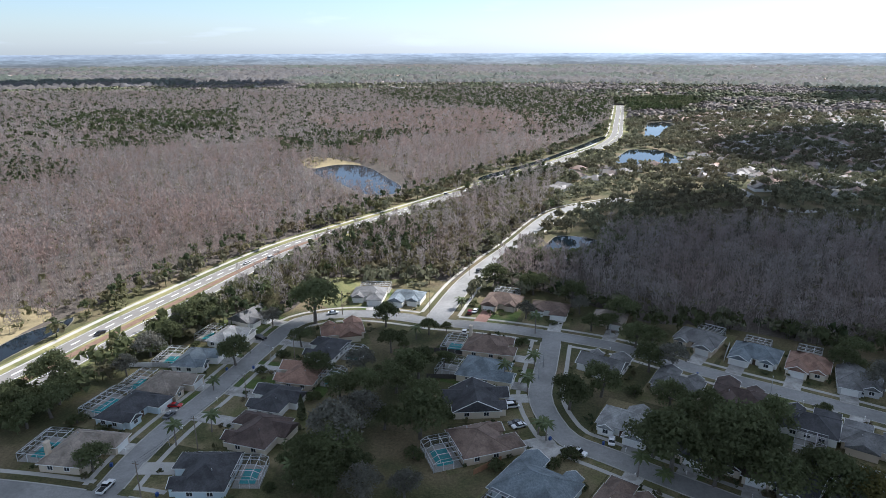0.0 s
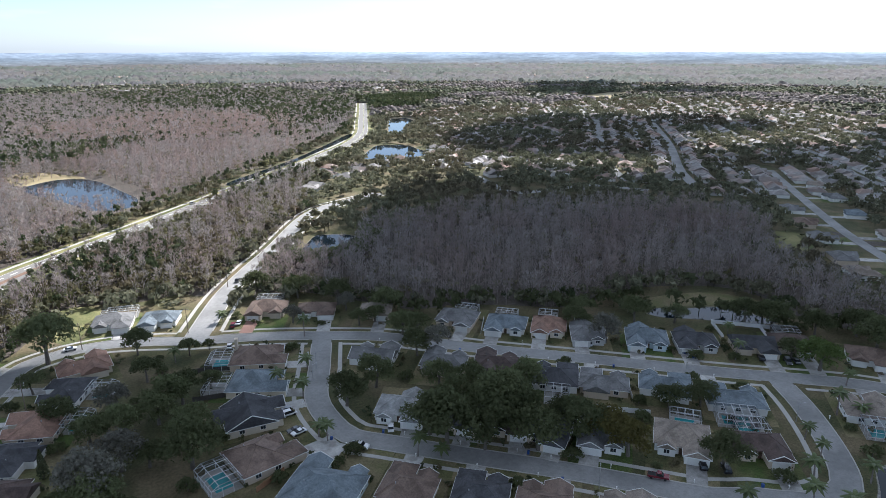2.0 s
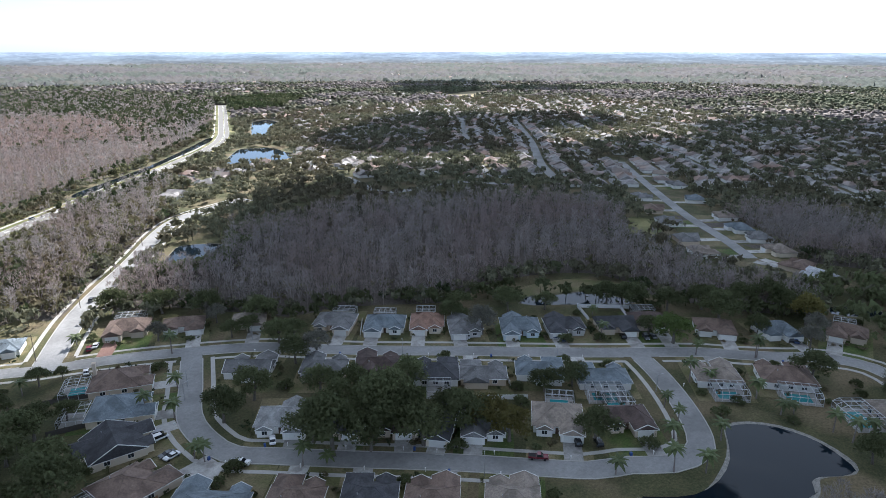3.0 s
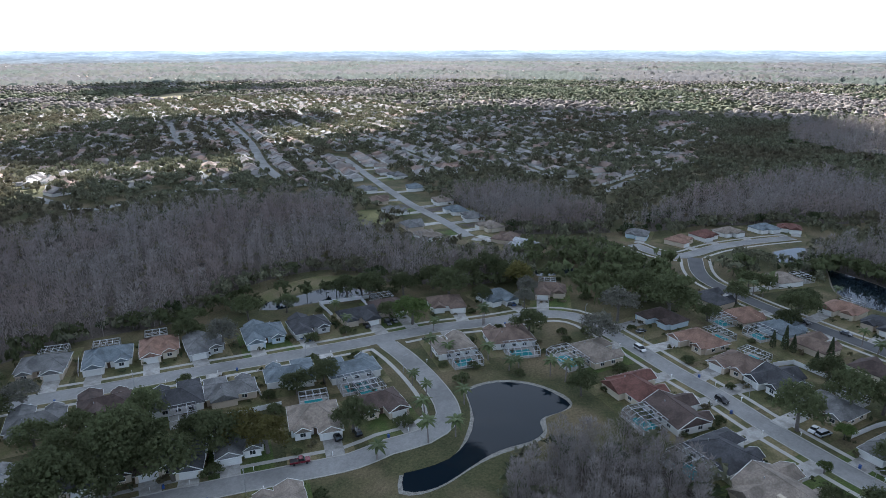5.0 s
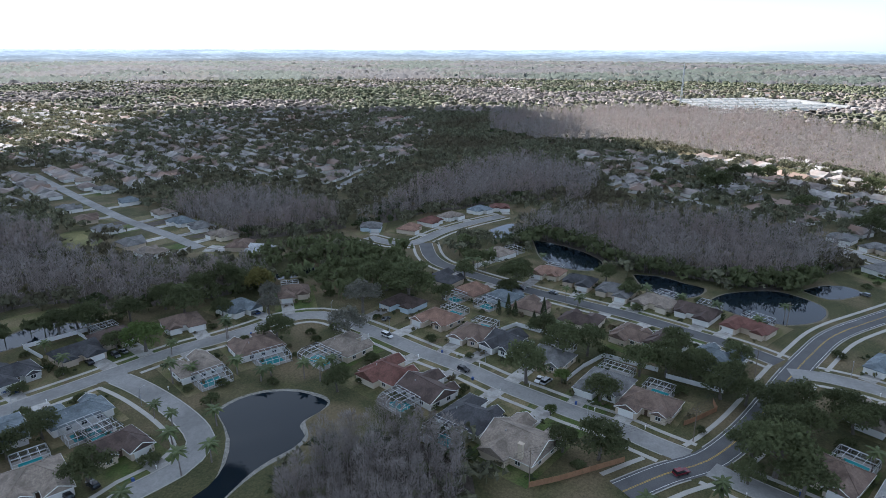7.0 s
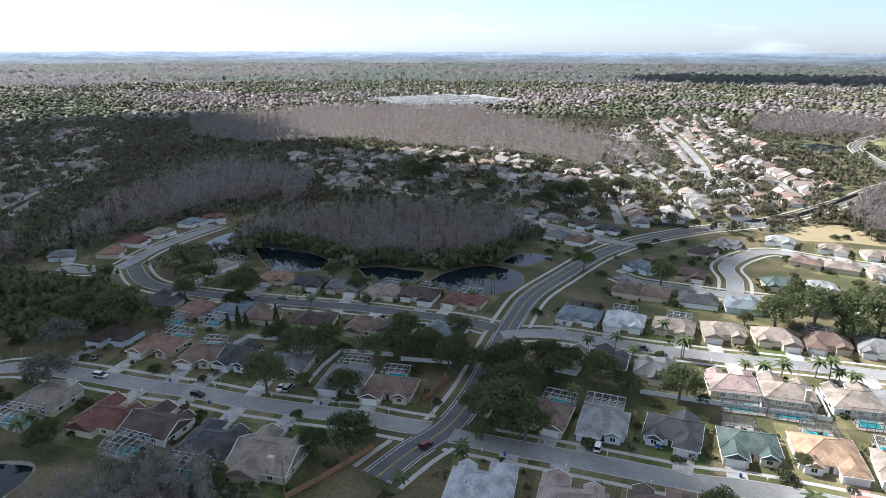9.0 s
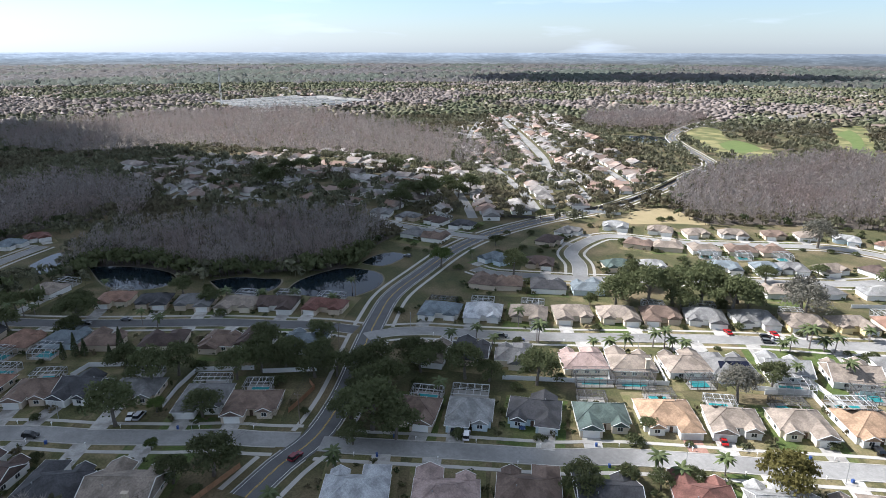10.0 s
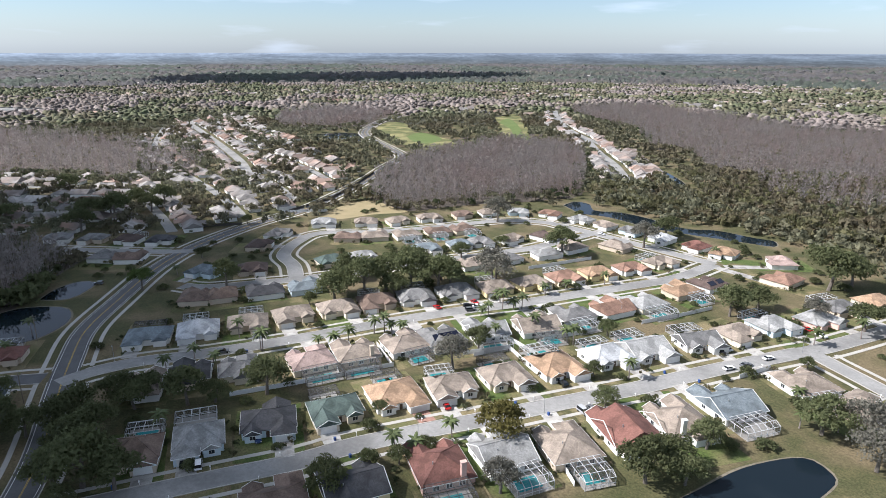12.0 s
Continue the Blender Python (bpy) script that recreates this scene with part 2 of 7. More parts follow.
TWIG = mat("bare_cypress_twigs", (0.19, 0.168, 0.158), (0.325, 0.292, 0.27), 6, 1.0, vary=0.2, island=True, c=(0.25, 0.203, 0.187), big=55, thin=0.5)
TWIGRED = mat("budding_red_twigs", (0.25, 0.18, 0.157), (0.34, 0.262, 0.232), 6, 1.0, vary=0.2, island=True, c=(0.23, 0.175, 0.15), big=45, thin=0.5)
SCRUB = mat("mixed_scrub_leaves", (0.095, 0.1, 0.05), (0.19, 0.178, 0.095), 5, 1.0, vary=0.3, island=True, c=(0.165, 0.135, 0.09), big=30, thin=0.5)
FARLEAF = mat("far_oak_leaves", (0.095, 0.1, 0.063), (0.205, 0.2, 0.13), 9, 1.0, vary=0.35, island=True, c=(0.125, 0.11, 0.072), big=140, thin=0.35)
FARROOF = mat("far_roofs", (0.15, 0.14, 0.132), (0.34, 0.32, 0.30), 30, 0.9, vary=0.4, island=True, c=(0.24, 0.165, 0.13), big=50)
PAINT = {k: glassy("car_paint_" + k, v, 0.25) for k, v in dict(white=(0.72, 0.72, 0.72), black=(0.012, 0.012, 0.014), silver=(0.42, 0.43, 0.45), red=(0.42, 0.015, 0.015), blue=(0.04, 0.07, 0.16), grey=(0.12, 0.125, 0.13), maroon=(0.16, 0.02, 0.03)).items()}
CANOPY = [mat("far_bare_canopy", (0.14, 0.118, 0.108), (0.27, 0.23, 0.212), 9, 1.0, 0.0, 3, vary=0.25, island=True, c=(0.19, 0.165, 0.14), big=120),
          mat("far_oak_canopy", (0.055, 0.06, 0.038), (0.17, 0.168, 0.105), 9, 1.0, 0.0, 3, vary=0.4, island=True, c=(0.13, 0.118, 0.078), big=120),
          mat("far_pine_canopy", (0.055, 0.066, 0.038), (0.14, 0.15, 0.085), 9, 1.0, 0.0, 3, vary=0.3, island=True, c=(0.11, 0.112, 0.066), big=120)]
# CANOPY tones with the crowns' self-shade and blue haze painted into the colour
HAZED_CANOPY = [mat("shaded_hazy_bare_canopy", (0.058, 0.056, 0.058), (0.098, 0.093, 0.094), 40, 1.0, 0.0, 4, c=(0.09, 0.082, 0.076), big=200),
           mat("shaded_hazy_oak_canopy", (0.04, 0.047, 0.043), (0.082, 0.09, 0.076), 40, 1.0, 0.0, 4, c=(0.085, 0.082, 0.068), big=200),
           mat("shaded_hazy_pine_canopy", (0.042, 0.054, 0.044), (0.082, 0.096, 0.076), 40, 1.0, 0.0, 4, c=(0.06, 0.07, 0.058), big=200)]
RUBBER = mat("tyre_rubber", (0.02, 0.02, 0.02), (0.03, 0.03, 0.03), 1, 0.9)
CARGLASS = glassy("car_glass", (0.015, 0.017, 0.02), 0.05)
BINBLUE = mat("blue_plastic", (0.03, 0.07, 0.22), (0.04, 0.09, 0.27), 1, 0.5)
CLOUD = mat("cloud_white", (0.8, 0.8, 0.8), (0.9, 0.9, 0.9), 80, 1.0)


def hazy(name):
    """A glowing far distance, blue haze and sunward brightening painted into its colour: streaks of woods and pale
    estates.
    """
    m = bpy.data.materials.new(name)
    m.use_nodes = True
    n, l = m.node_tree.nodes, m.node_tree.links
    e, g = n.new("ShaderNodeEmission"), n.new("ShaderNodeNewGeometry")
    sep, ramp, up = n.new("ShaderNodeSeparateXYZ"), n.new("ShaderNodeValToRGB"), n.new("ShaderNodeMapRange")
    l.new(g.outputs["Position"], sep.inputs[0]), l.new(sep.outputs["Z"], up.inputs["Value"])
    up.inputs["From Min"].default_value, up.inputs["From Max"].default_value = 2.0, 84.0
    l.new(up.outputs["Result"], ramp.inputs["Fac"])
    # land tones at the foot, painted blue haze towards the top
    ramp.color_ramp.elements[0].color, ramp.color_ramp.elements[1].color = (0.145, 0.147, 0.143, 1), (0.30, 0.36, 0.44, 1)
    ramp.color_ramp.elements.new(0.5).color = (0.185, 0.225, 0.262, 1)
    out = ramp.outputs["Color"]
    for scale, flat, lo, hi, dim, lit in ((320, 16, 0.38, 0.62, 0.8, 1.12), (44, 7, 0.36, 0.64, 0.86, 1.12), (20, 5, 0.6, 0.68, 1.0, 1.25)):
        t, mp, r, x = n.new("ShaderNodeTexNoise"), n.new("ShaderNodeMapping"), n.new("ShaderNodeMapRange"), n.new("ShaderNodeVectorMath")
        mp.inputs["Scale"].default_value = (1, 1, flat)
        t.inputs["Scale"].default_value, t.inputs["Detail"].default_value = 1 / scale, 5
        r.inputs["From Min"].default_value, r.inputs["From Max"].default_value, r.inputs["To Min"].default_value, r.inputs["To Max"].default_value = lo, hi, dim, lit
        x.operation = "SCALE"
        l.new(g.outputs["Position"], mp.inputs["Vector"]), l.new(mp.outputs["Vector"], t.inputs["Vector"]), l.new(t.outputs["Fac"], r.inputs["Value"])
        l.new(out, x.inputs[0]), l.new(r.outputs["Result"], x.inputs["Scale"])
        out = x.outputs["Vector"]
    # glow painted brighter on the sunward side, dimmer away from it
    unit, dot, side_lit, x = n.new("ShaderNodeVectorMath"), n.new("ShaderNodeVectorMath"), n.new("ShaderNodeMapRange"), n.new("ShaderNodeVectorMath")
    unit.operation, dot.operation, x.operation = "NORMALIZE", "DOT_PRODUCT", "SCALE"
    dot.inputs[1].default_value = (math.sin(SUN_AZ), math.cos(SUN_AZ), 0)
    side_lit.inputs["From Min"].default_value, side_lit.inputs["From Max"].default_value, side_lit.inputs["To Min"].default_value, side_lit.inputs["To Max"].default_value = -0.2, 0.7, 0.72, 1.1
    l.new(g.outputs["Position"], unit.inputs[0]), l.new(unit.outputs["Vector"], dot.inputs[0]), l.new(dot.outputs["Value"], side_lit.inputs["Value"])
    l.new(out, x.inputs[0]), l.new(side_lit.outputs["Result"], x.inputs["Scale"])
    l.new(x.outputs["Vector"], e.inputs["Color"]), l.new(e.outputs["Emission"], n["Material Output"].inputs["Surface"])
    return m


HAZE = hazy("painted_haze")


# ---- mesh helpers ----
def mesh(name, verts, faces, material):
    me = bpy.data.meshes.new(name)
    me.from_pydata(verts, [], faces)
    me.materials.append(material)
    return me


def big_mesh(name, v, f, material):
    """Triangles from arrays."""
    me = bpy.data.meshes.new(name)
    me.vertices.add(len(v)), me.loops.add(len(f) * 3), me.polygons.add(len(f))
    me.vertices.foreach_set("co", np.asarray(v, np.float32).ravel())
    me.loops.foreach_set("vertex_index", np.asarray(f, np.int32).ravel())
    me.polygons.foreach_set("loop_start", np.arange(0, len(f) * 3, 3, dtype=np.int32))
    me.update(calc_edges=True)
    me.materials.append(material)
    return me


def put(name, me, parent=None, m=None, label=""):
    ob = new(name, me)
    if m is not None:
        ob.matrix_basis = m
    if parent is not None:
        ob.parent = parent
    return tagged(ob, label)


class Shape:
    """Collects boxes, prisms and faces for one mesh."""

    def __init__(self):
        self.v, self.f = [], []

    def face(self, *pts):
        k = len(self.v)
        self.v += [tuple(p) for p in pts]
        self.f.append(tuple(range(k, k + len(pts))))
        return self

    def box(self, x0, x1, y0, y1, z0, z1):
        k = len(self.v)
        self.v += [(x, y, z) for z in (z0, z1) for x, y in ((x0, y0), (x1, y0), (x1, y1), (x0, y1))]
        self.f += [tuple(k + i for i in q) for q in ((3, 2, 1, 0), (4, 5, 6, 7), (0, 1, 5, 4), (1, 2, 6, 5), (2, 3, 7, 6), (3, 0, 4, 7))]
        return self

    def bar(self, a, b, r):
        a, b = Vector(a), Vector(b)
        d = (b - a).normalized()
        u = d.cross(Vector((0, 0, 1)) if abs(d.z) < 0.9 else Vector((1, 0, 0))).normalized() * r
        w = d.cross(u).normalized() * r
        k = len(self.v)
        self.v += [tuple(p + q) for p in (a, b) for q in (u + w, w - u, -u - w, u - w)]
        self.f += [tuple(k + i for i in q) for q in ((0, 1, 2, 3), (7, 6, 5, 4), (0, 4, 5, 1), (1, 5, 6, 2), (2, 6, 7, 3), (3, 7, 4, 0))]
        return self

    def tube(self, pts, radii, n=6):
        rings = []
        for i, (p, r) in enumerate(zip(pts, radii)):
            rings.append(len(self.v))
            self.v += [(p[0] + r * math.cos(2 * math.pi * j / n), p[1] + r * math.sin(2 * math.pi * j / n), p[2]) for j in range(n)]
        for a, b in zip(rings, rings[1:]):
            self.f += [(a + j, a + (j + 1) % n, b + (j + 1) % n, b + j) for j in range(n)]
        self.f.append(tuple(rings[-1] + j for j in range(n)))
        return self

    def mesh(self, name, material):
        return mesh(name, self.v, self.f, material)


def part(name, shape, material, parent, label=""):
    return put(name, shape.mesh(name, material), parent, None, label)


def smooth_line(pts, step=5.0):
    """A Catmull-Rom line through the points, at even steps."""
    p = [np.array(q, float) for q in pts]
    p = [2 * p[0] - p[1]] + p + [2 * p[-1] - p[-2]]
    out = []
    for a, b, c, d in zip(p, p[1:], p[2:], p[3:]):
        n = max(2, int(np.linalg.norm(c - b) / step))
        for i in range(n):
            t = i / n
            out.append(0.5 * (2 * b + (c - a) * t + (2 * a - 5 * b + 4 * c - d) * t * t + (3 * b - a - 3 * c + d) * t ** 3))
    return np.array(out + [p[-2]])


def side(line, off):
    d = np.gradient(line, axis=0)
    d /= np.linalg.norm(d, axis=1)[:, None] + 1e-9
    return line + np.stack([d[:, 1], -d[:, 0]], 1) * off     # positive: to the right of the way


def inside(pts, poly):
    pts, poly = np.asarray(pts, float).reshape(-1, 2), np.asarray(poly, float)
    x, y, hit = pts[:, 0], pts[:, 1], np.zeros(len(pts), bool)
    for (x0, y0), (x1, y1) in zip(poly, np.roll(poly, -1, 0)):
        cut = (y0 > y) != (y1 > y)
        hit ^= cut & (x < (x1 - x0) * (y - y0) / (y1 - y0 + 1e-12) + x0)
    return hit


# ---- ground ----
disc = Shape()
radii = [0, 60, 140, 260, 420, 650, 1000, 1500, 2300, 3400, 4950]
for r0, r1 in zip(radii, radii[1:]):
    for k in range(64):
        a0, a1 = 2 * math.pi * k / 64, 2 * math.pi * (k + 1) / 64
        q = [(r * math.cos(a), r * math.sin(a), 0) for r, a in ((r0, a0), (r1, a0), (r1, a1), (r0, a1))]
        disc.face(*(q if r0 else (q[0], q[1], q[2])))
disc = disc.mesh("ground", GRASS)
disc.materials.append(FAR_LAND)
for f in disc.polygons:
    f.material_index = int(f.center.length > 1050)
tagged(put("ground", disc), "patchy green and winter-brown grass over flat ground", "ground", kind="structure")
# rim that closes the horizon; its haze is glowing colour on the mesh
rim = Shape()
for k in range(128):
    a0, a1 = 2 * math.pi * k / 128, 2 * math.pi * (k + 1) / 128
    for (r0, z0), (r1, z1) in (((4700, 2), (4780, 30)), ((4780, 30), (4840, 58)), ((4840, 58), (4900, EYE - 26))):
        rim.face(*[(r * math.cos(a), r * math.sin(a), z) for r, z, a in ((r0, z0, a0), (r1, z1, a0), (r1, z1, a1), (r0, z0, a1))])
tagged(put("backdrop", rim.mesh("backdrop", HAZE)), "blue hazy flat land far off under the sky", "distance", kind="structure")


def sheet(name, pts, z, material, label, category, step=4.0, kind="structure"):
    """A flat patch with a smooth outline."""
    line = smooth_line(list(pts) + [pts[0]], step)[:-1]
    bm = bmesh.new()
    f = bm.faces.new([bm.verts.new((x, y, z)) for x, y in line])
    if f.normal.z < 0 or f.calc_area() and (f.normal_update() or f.normal.z < 0):
        f.normal_flip()
    bmesh.ops.triangulate(bm, faces=[f])
    me = bpy.data.meshes.new(name)
    bm.to_mesh(me), bm.free()
    me.materials.append(material)
    return tagged(put(name, me), label, category, kind=kind)


# ---- streets ----
STREETS, WIDTH = {}, {}
KEEP_OFF = []          # (points, radius) that trees keep clear of


def street(key, pts, width):
    STREETS[key], WIDTH[key] = smooth_line(pts, 4.0), width
    KEEP_OFF.append((STREETS[key], 21.0 if key in ("far_a", "north_close") else width / 2 + 3.0))


street("west", [(-90, 135), (-88, 144), (-87, 156), (-84, 172), (-78, 192), (-73, 212), (-68, 233), (-65, 245), (-61, 253), (-50, 259), (-36, 261), (-21, 258), (-4, 252)], 7.4)
street("corner", [(-127, 145), (-107, 142), (-87, 138), (-74, 135)], 7.0)
street("ridge", [(-4, 252), (18, 247), (36, 241), (64, 229), (79, 218), (100, 202), (125, 185), (149, 168), (172, 152), (203, 132), (215, 121), (226, 112), (237, 104), (244, 94), (244, 83), (234, 65), (227, 54), (217, 39), (207, 22), (197, 8), (189, -5), (182, -17), (177, -27), (171, -35), (167, -41), (164, -46)], 7.4)
street("entrance", [(-4, 252), (10, 297), (25, 331), (44, 369), (70, 426), (90, 454), (114, 470), (141, 486)], 9.5)
street("loop", [(43, 235), (37, 211), (32, 191), (33, 176), (37, 165), (47, 157), (64, 144), (87, 127), (103, 114), (117, 103), (127, 99), (137, 93), (148, 92), (156, 97), (166, 110), (176, 127), (183, 143)], 7.4)
street("collector", [(146, -26), (155, -38), (163, -51), (176, -63), (191, -74), (214, -89), (235, -104), (256, -121), (276, -146), (304, -185), (321, -223), (331, -272), (333, -320), (348, -374), (368, -431), (395, -493), (418, -549), (468, -591), (543, -646), (599, -701), (652, -794), (678, -855), (690, -900)], 9.0)
street("mid", [(356, 62), (335, 56), (322, 49), (313, 39), (300, 21), (288, 1), (275, -23), (263, -45), (250, -64), (239, -80), (228, -91)], 7.4)
street("north_close", [(363, 98), (353, 81), (356, 68), (382, 56), (404, 41), (427, 21)], 7.4)
street("palms", [(220, -92), (219, -102), (212, -117), (202, -129), (191, -144), (179, -162), (167, -182), (154, -203), (139, -225), (122, -246), (105, -271), (87, -297), (72, -321), (61, -354)], 7.6)
street("front", [(159, -51), (151, -62), (142, -75), (132, -89), (119, -107), (112, -120), (100, -137), (87, -154), (72, -175), (54, -199), (36, -226), (15, -255), (3, -271), (-16, -302), (-30, -325)], 7.6)
street("spur", [(8, -264), (0, -257), (-9, -250), (-20, -241)], 7.4)
street("bend", [(269, -175), (258, -179), (243, -196), (229, -213), (216, -232), (198, -261), (173, -298), (170, -304), (156, -325), (146, -353), (136, -381)], 7.4)
street("link", [(230, -213), (247, -227), (265, -237), (277, -258), (280, -280), (260, -297), (239, -318), (202, -369), (176, -383), (159, -381), (133, -375), (106, -367), (82, -360), (61, -354)], 7.4)
street("west_woods", [(384, -170), (351, -188), (323, -205), (313, -214)], 7.2)
street("far_a", [(511, 444), (449, 363), (407, 307), (375, 262), (350, 221), (327, 187)], 7.2)
street("far_b", [(679, 818), (544, 622), (441, 487), (402, 428)], 9.0)
street("far_c", [(607, 862), (513, 719), (457, 633)], 8.0)
street("far_d", [(242, 522), (241, 450), (278, 447), (317, 447), (346, 414)], 8.0)
street("far_e", [(624, 493), (567, 403), (541, 357)], 8.0)
street("far_f", [(493, 159), (550, 153), (602, 143), (641, 137)], 8.0)
street("far_g", [(917, -640), (687, -517), (541, -435), (472, -387)], 9.0)
street("far_h", [(513, -1149), (408, -937), (316, -805), (258, -701), (211, -624), (165, -533)], 9.0)
street("far_i", [(521, -65), (548, -80), (554, -95), (523, -98)], 8.0)


def ribbon(name, line, w, z, material, z0=None, closed=False):
    """A strip along a line; with z0 it is a solid of that foot."""
    a, b = side(line, -w / 2), side(line, w / 2)
    s, n = Shape(), len(line)
    for p, zz in ((a, z), (b, z)) + (((a, z0), (b, z0)) if z0 is not None else ()):
        s.v += [(x, y, zz) for x, y in p]
    for i in range(n - 1):
        s.f.append((i, n + i, n + i + 1, i + 1))
        if z0 is not None:
            s.f += [(2 * n + i, i, i + 1, 2 * n + i + 1), (n + i, 3 * n + i, 3 * n + i + 1, n + i + 1)]
    return s.mesh(name, material)


def clear_of(line, key, gap):
    """Which points of a line lie off all the other streets."""
    ok = np.ones(len(line), bool)
    for k, other in STREETS.items():
        if k != key:
            d = np.sqrt(((line[:, None] - other[None]) ** 2).sum(-1)).min(1)
            ok &= d > WIDTH[k] / 2 + gap
    return ok


def runs(ok):
    out, start = [], None
    for i, good in enumerate(list(ok) + [False]):
        if good and start is None:
            start = i
        if not good and start is not None:
            if i - start > 2:
                out.append((start, i))
            start = None
    return out


for i, (key, line) in enumerate(STREETS.items()):
    dark = key in ("collector", "mid")
    far = key.startswith("far")
    tagged(put("road", ribbon("road", line, WIDTH[key], 0.03 + 0.006 * i, ASPHALT if dark else CONCRETE)),
           "dark asphalt road with worn edges" if dark else "pale grey concrete street, slightly stained", "road", kind="structure")
    if far:
        continue
    for s in (-1, 1):
        kerb = side(line, s * (WIDTH[key] / 2 + 0.15))
        for a, b in runs(clear_of(kerb, key, 0.3)):
            tagged(put("kerb", ribbon("kerb", kerb[a:b], 0.32, 0.15 + 0.003 * i + 0.0015 * s, WALKWAY, 0.0)), "low pale concrete kerb beside the street", "kerb", kind="structure")
        walkline = side(line, s * (WIDTH[key] / 2 + 3.6))
        off_bend = clear_of(walkline, key, 0.6) & ~((key == "loop") & (s > 0) & (walkline[:, 0] > 96))
        for a, b in runs(off_bend):
            tagged(put("pavement", ribbon("pavement", walkline[a:b], 1.5, 0.075 + 0.0035 * i + 0.0015 * s, WALKWAY, 0.0)), "narrow pale concrete sidewalk along the grass verge", "sidewalk", kind="structure")

# yellow centre line and white edge lines of the collector road
col = STREETS["collector"]
for off, w, m, what in ((-0.15, 0.12, LINE_Y, "double yellow centre line"), (0.15, 0.12, LINE_Y, "double yellow centre line"), (-3.7, 0.14, LINE_W, "white edge line"), (3.7, 0.14, LINE_W, "white edge line")):
    tagged(put("road_marking", ribbon("road_marking", side(col, off), w, 0.075, m)),
           what + " on dark asphalt", "road marking", kind="structure")

# highway: two carriageways, a mulched median, a grass verge and a canal
hw = smooth_line([(-166, 150), (-156, 178), (-147, 206), (-134, 247), (-121, 282), (-107, 320), (-88, 362), (-58, 405), (-24, 452), (12, 503), (59, 570), (100, 632), (138, 690), (188, 768), (229, 862), (269, 1004), (312, 1160), (362, 1347)], 8.0)
KEEP_OFF.append((hw, 14.0))
near_end = 1 - np.clip((hw[:, 1] - 270) / 120, 0, 1)          # the median narrows farther on
along = np.gradient(hw, axis=0)
along /= np.linalg.norm(along, axis=1)[:, None]
to_right = np.stack([along[:, 1], -along[:, 0]], 1)


def beside(near, far):
    """The highway's line moved to the right, by one distance at the wide end and by another farther on."""
    return hw + to_right * (far + (near - far) * near_end)[:, None]


tagged(put("highway_verge", ribbon("highway_verge", beside(-1.5, -1.0), 31, 0.012, VERGE)), "yellowish mown grass beside the highway", "verge", kind="structure")
for near, far, w in ((-6.0, -3.6, 8.2), (7.5, 3.9, 6.4)):
    tagged(put("highway", ribbon("highway", beside(near, far), w, 0.04, HIGHWAY)), "pale worn highway carriageway, sunlit", "highway", kind="structure")
    for k in (-w / 2 + 0.6, w / 2 - 0.6):
        tagged(put("road_marking", ribbon("road_marking", beside(near + k, far + k), 0.18, 0.052, LINE_W)), "white edge line on the highway", "road marking", kind="structure")
wide = near_end > 0.02
tagged(put("median", ribbon("median", beside(1.4, 0.6)[wide], 3.0, 0.16, SOIL, 0.0)), "red-brown mulched median between the carriageways", "median", kind="structure")
tagged(put("median", ribbon("median", beside(1.4, 0.6)[near_end < 0.1], 0.9, 0.12, VERGE, 0.0)), "narrow grass median between the carriageways", "median", kind="structure")
tagged(put("pavement", ribbon("pavement", beside(-14.5, -13.0), 2.2, 0.05, WALKWAY, 0.0)), "pale concrete path beside the highway", "sidewalk", kind="structure")
dash_me = Shape().box(-0.3, 0.3, -2.2, 2.2, 0.041, 0.056).mesh("lane_dash", LINE_W)
lane = beside(-6.0, -3.6)
for i in range(2, 70, 1):
    d = lane[i + 1] - lane[i]
    tagged(put("lane_dash", dash_me, None, pose(lane[i][0], lane[i][1], 0, 0, 0, math.degrees(math.atan2(d[1], d[0])) - 90)), "white painted lane dash on the highway", "road marking", "lane dashes", "structure")


def pond(pts, label, bank=SAND):
    line = smooth_line(list(pts) + [pts[0]], 3.0)
    cx = line.mean(0)
    KEEP_OFF.append((line, 10.0 if "marshy" in label else 3.5))
    outer = cx + (line - cx) * (1 + (1.6 if bank == RIPRAP else 0.8) / np.linalg.norm(line - cx, axis=1))[:, None]
    sheet("pond_bank", outer[:-1:2], 0.02, bank, "pale stones lining the pond" if bank == RIPRAP else "narrow sandy bank round the water", "bank")
    return sheet("pond", pts, 0.05, POND, label, "pond")



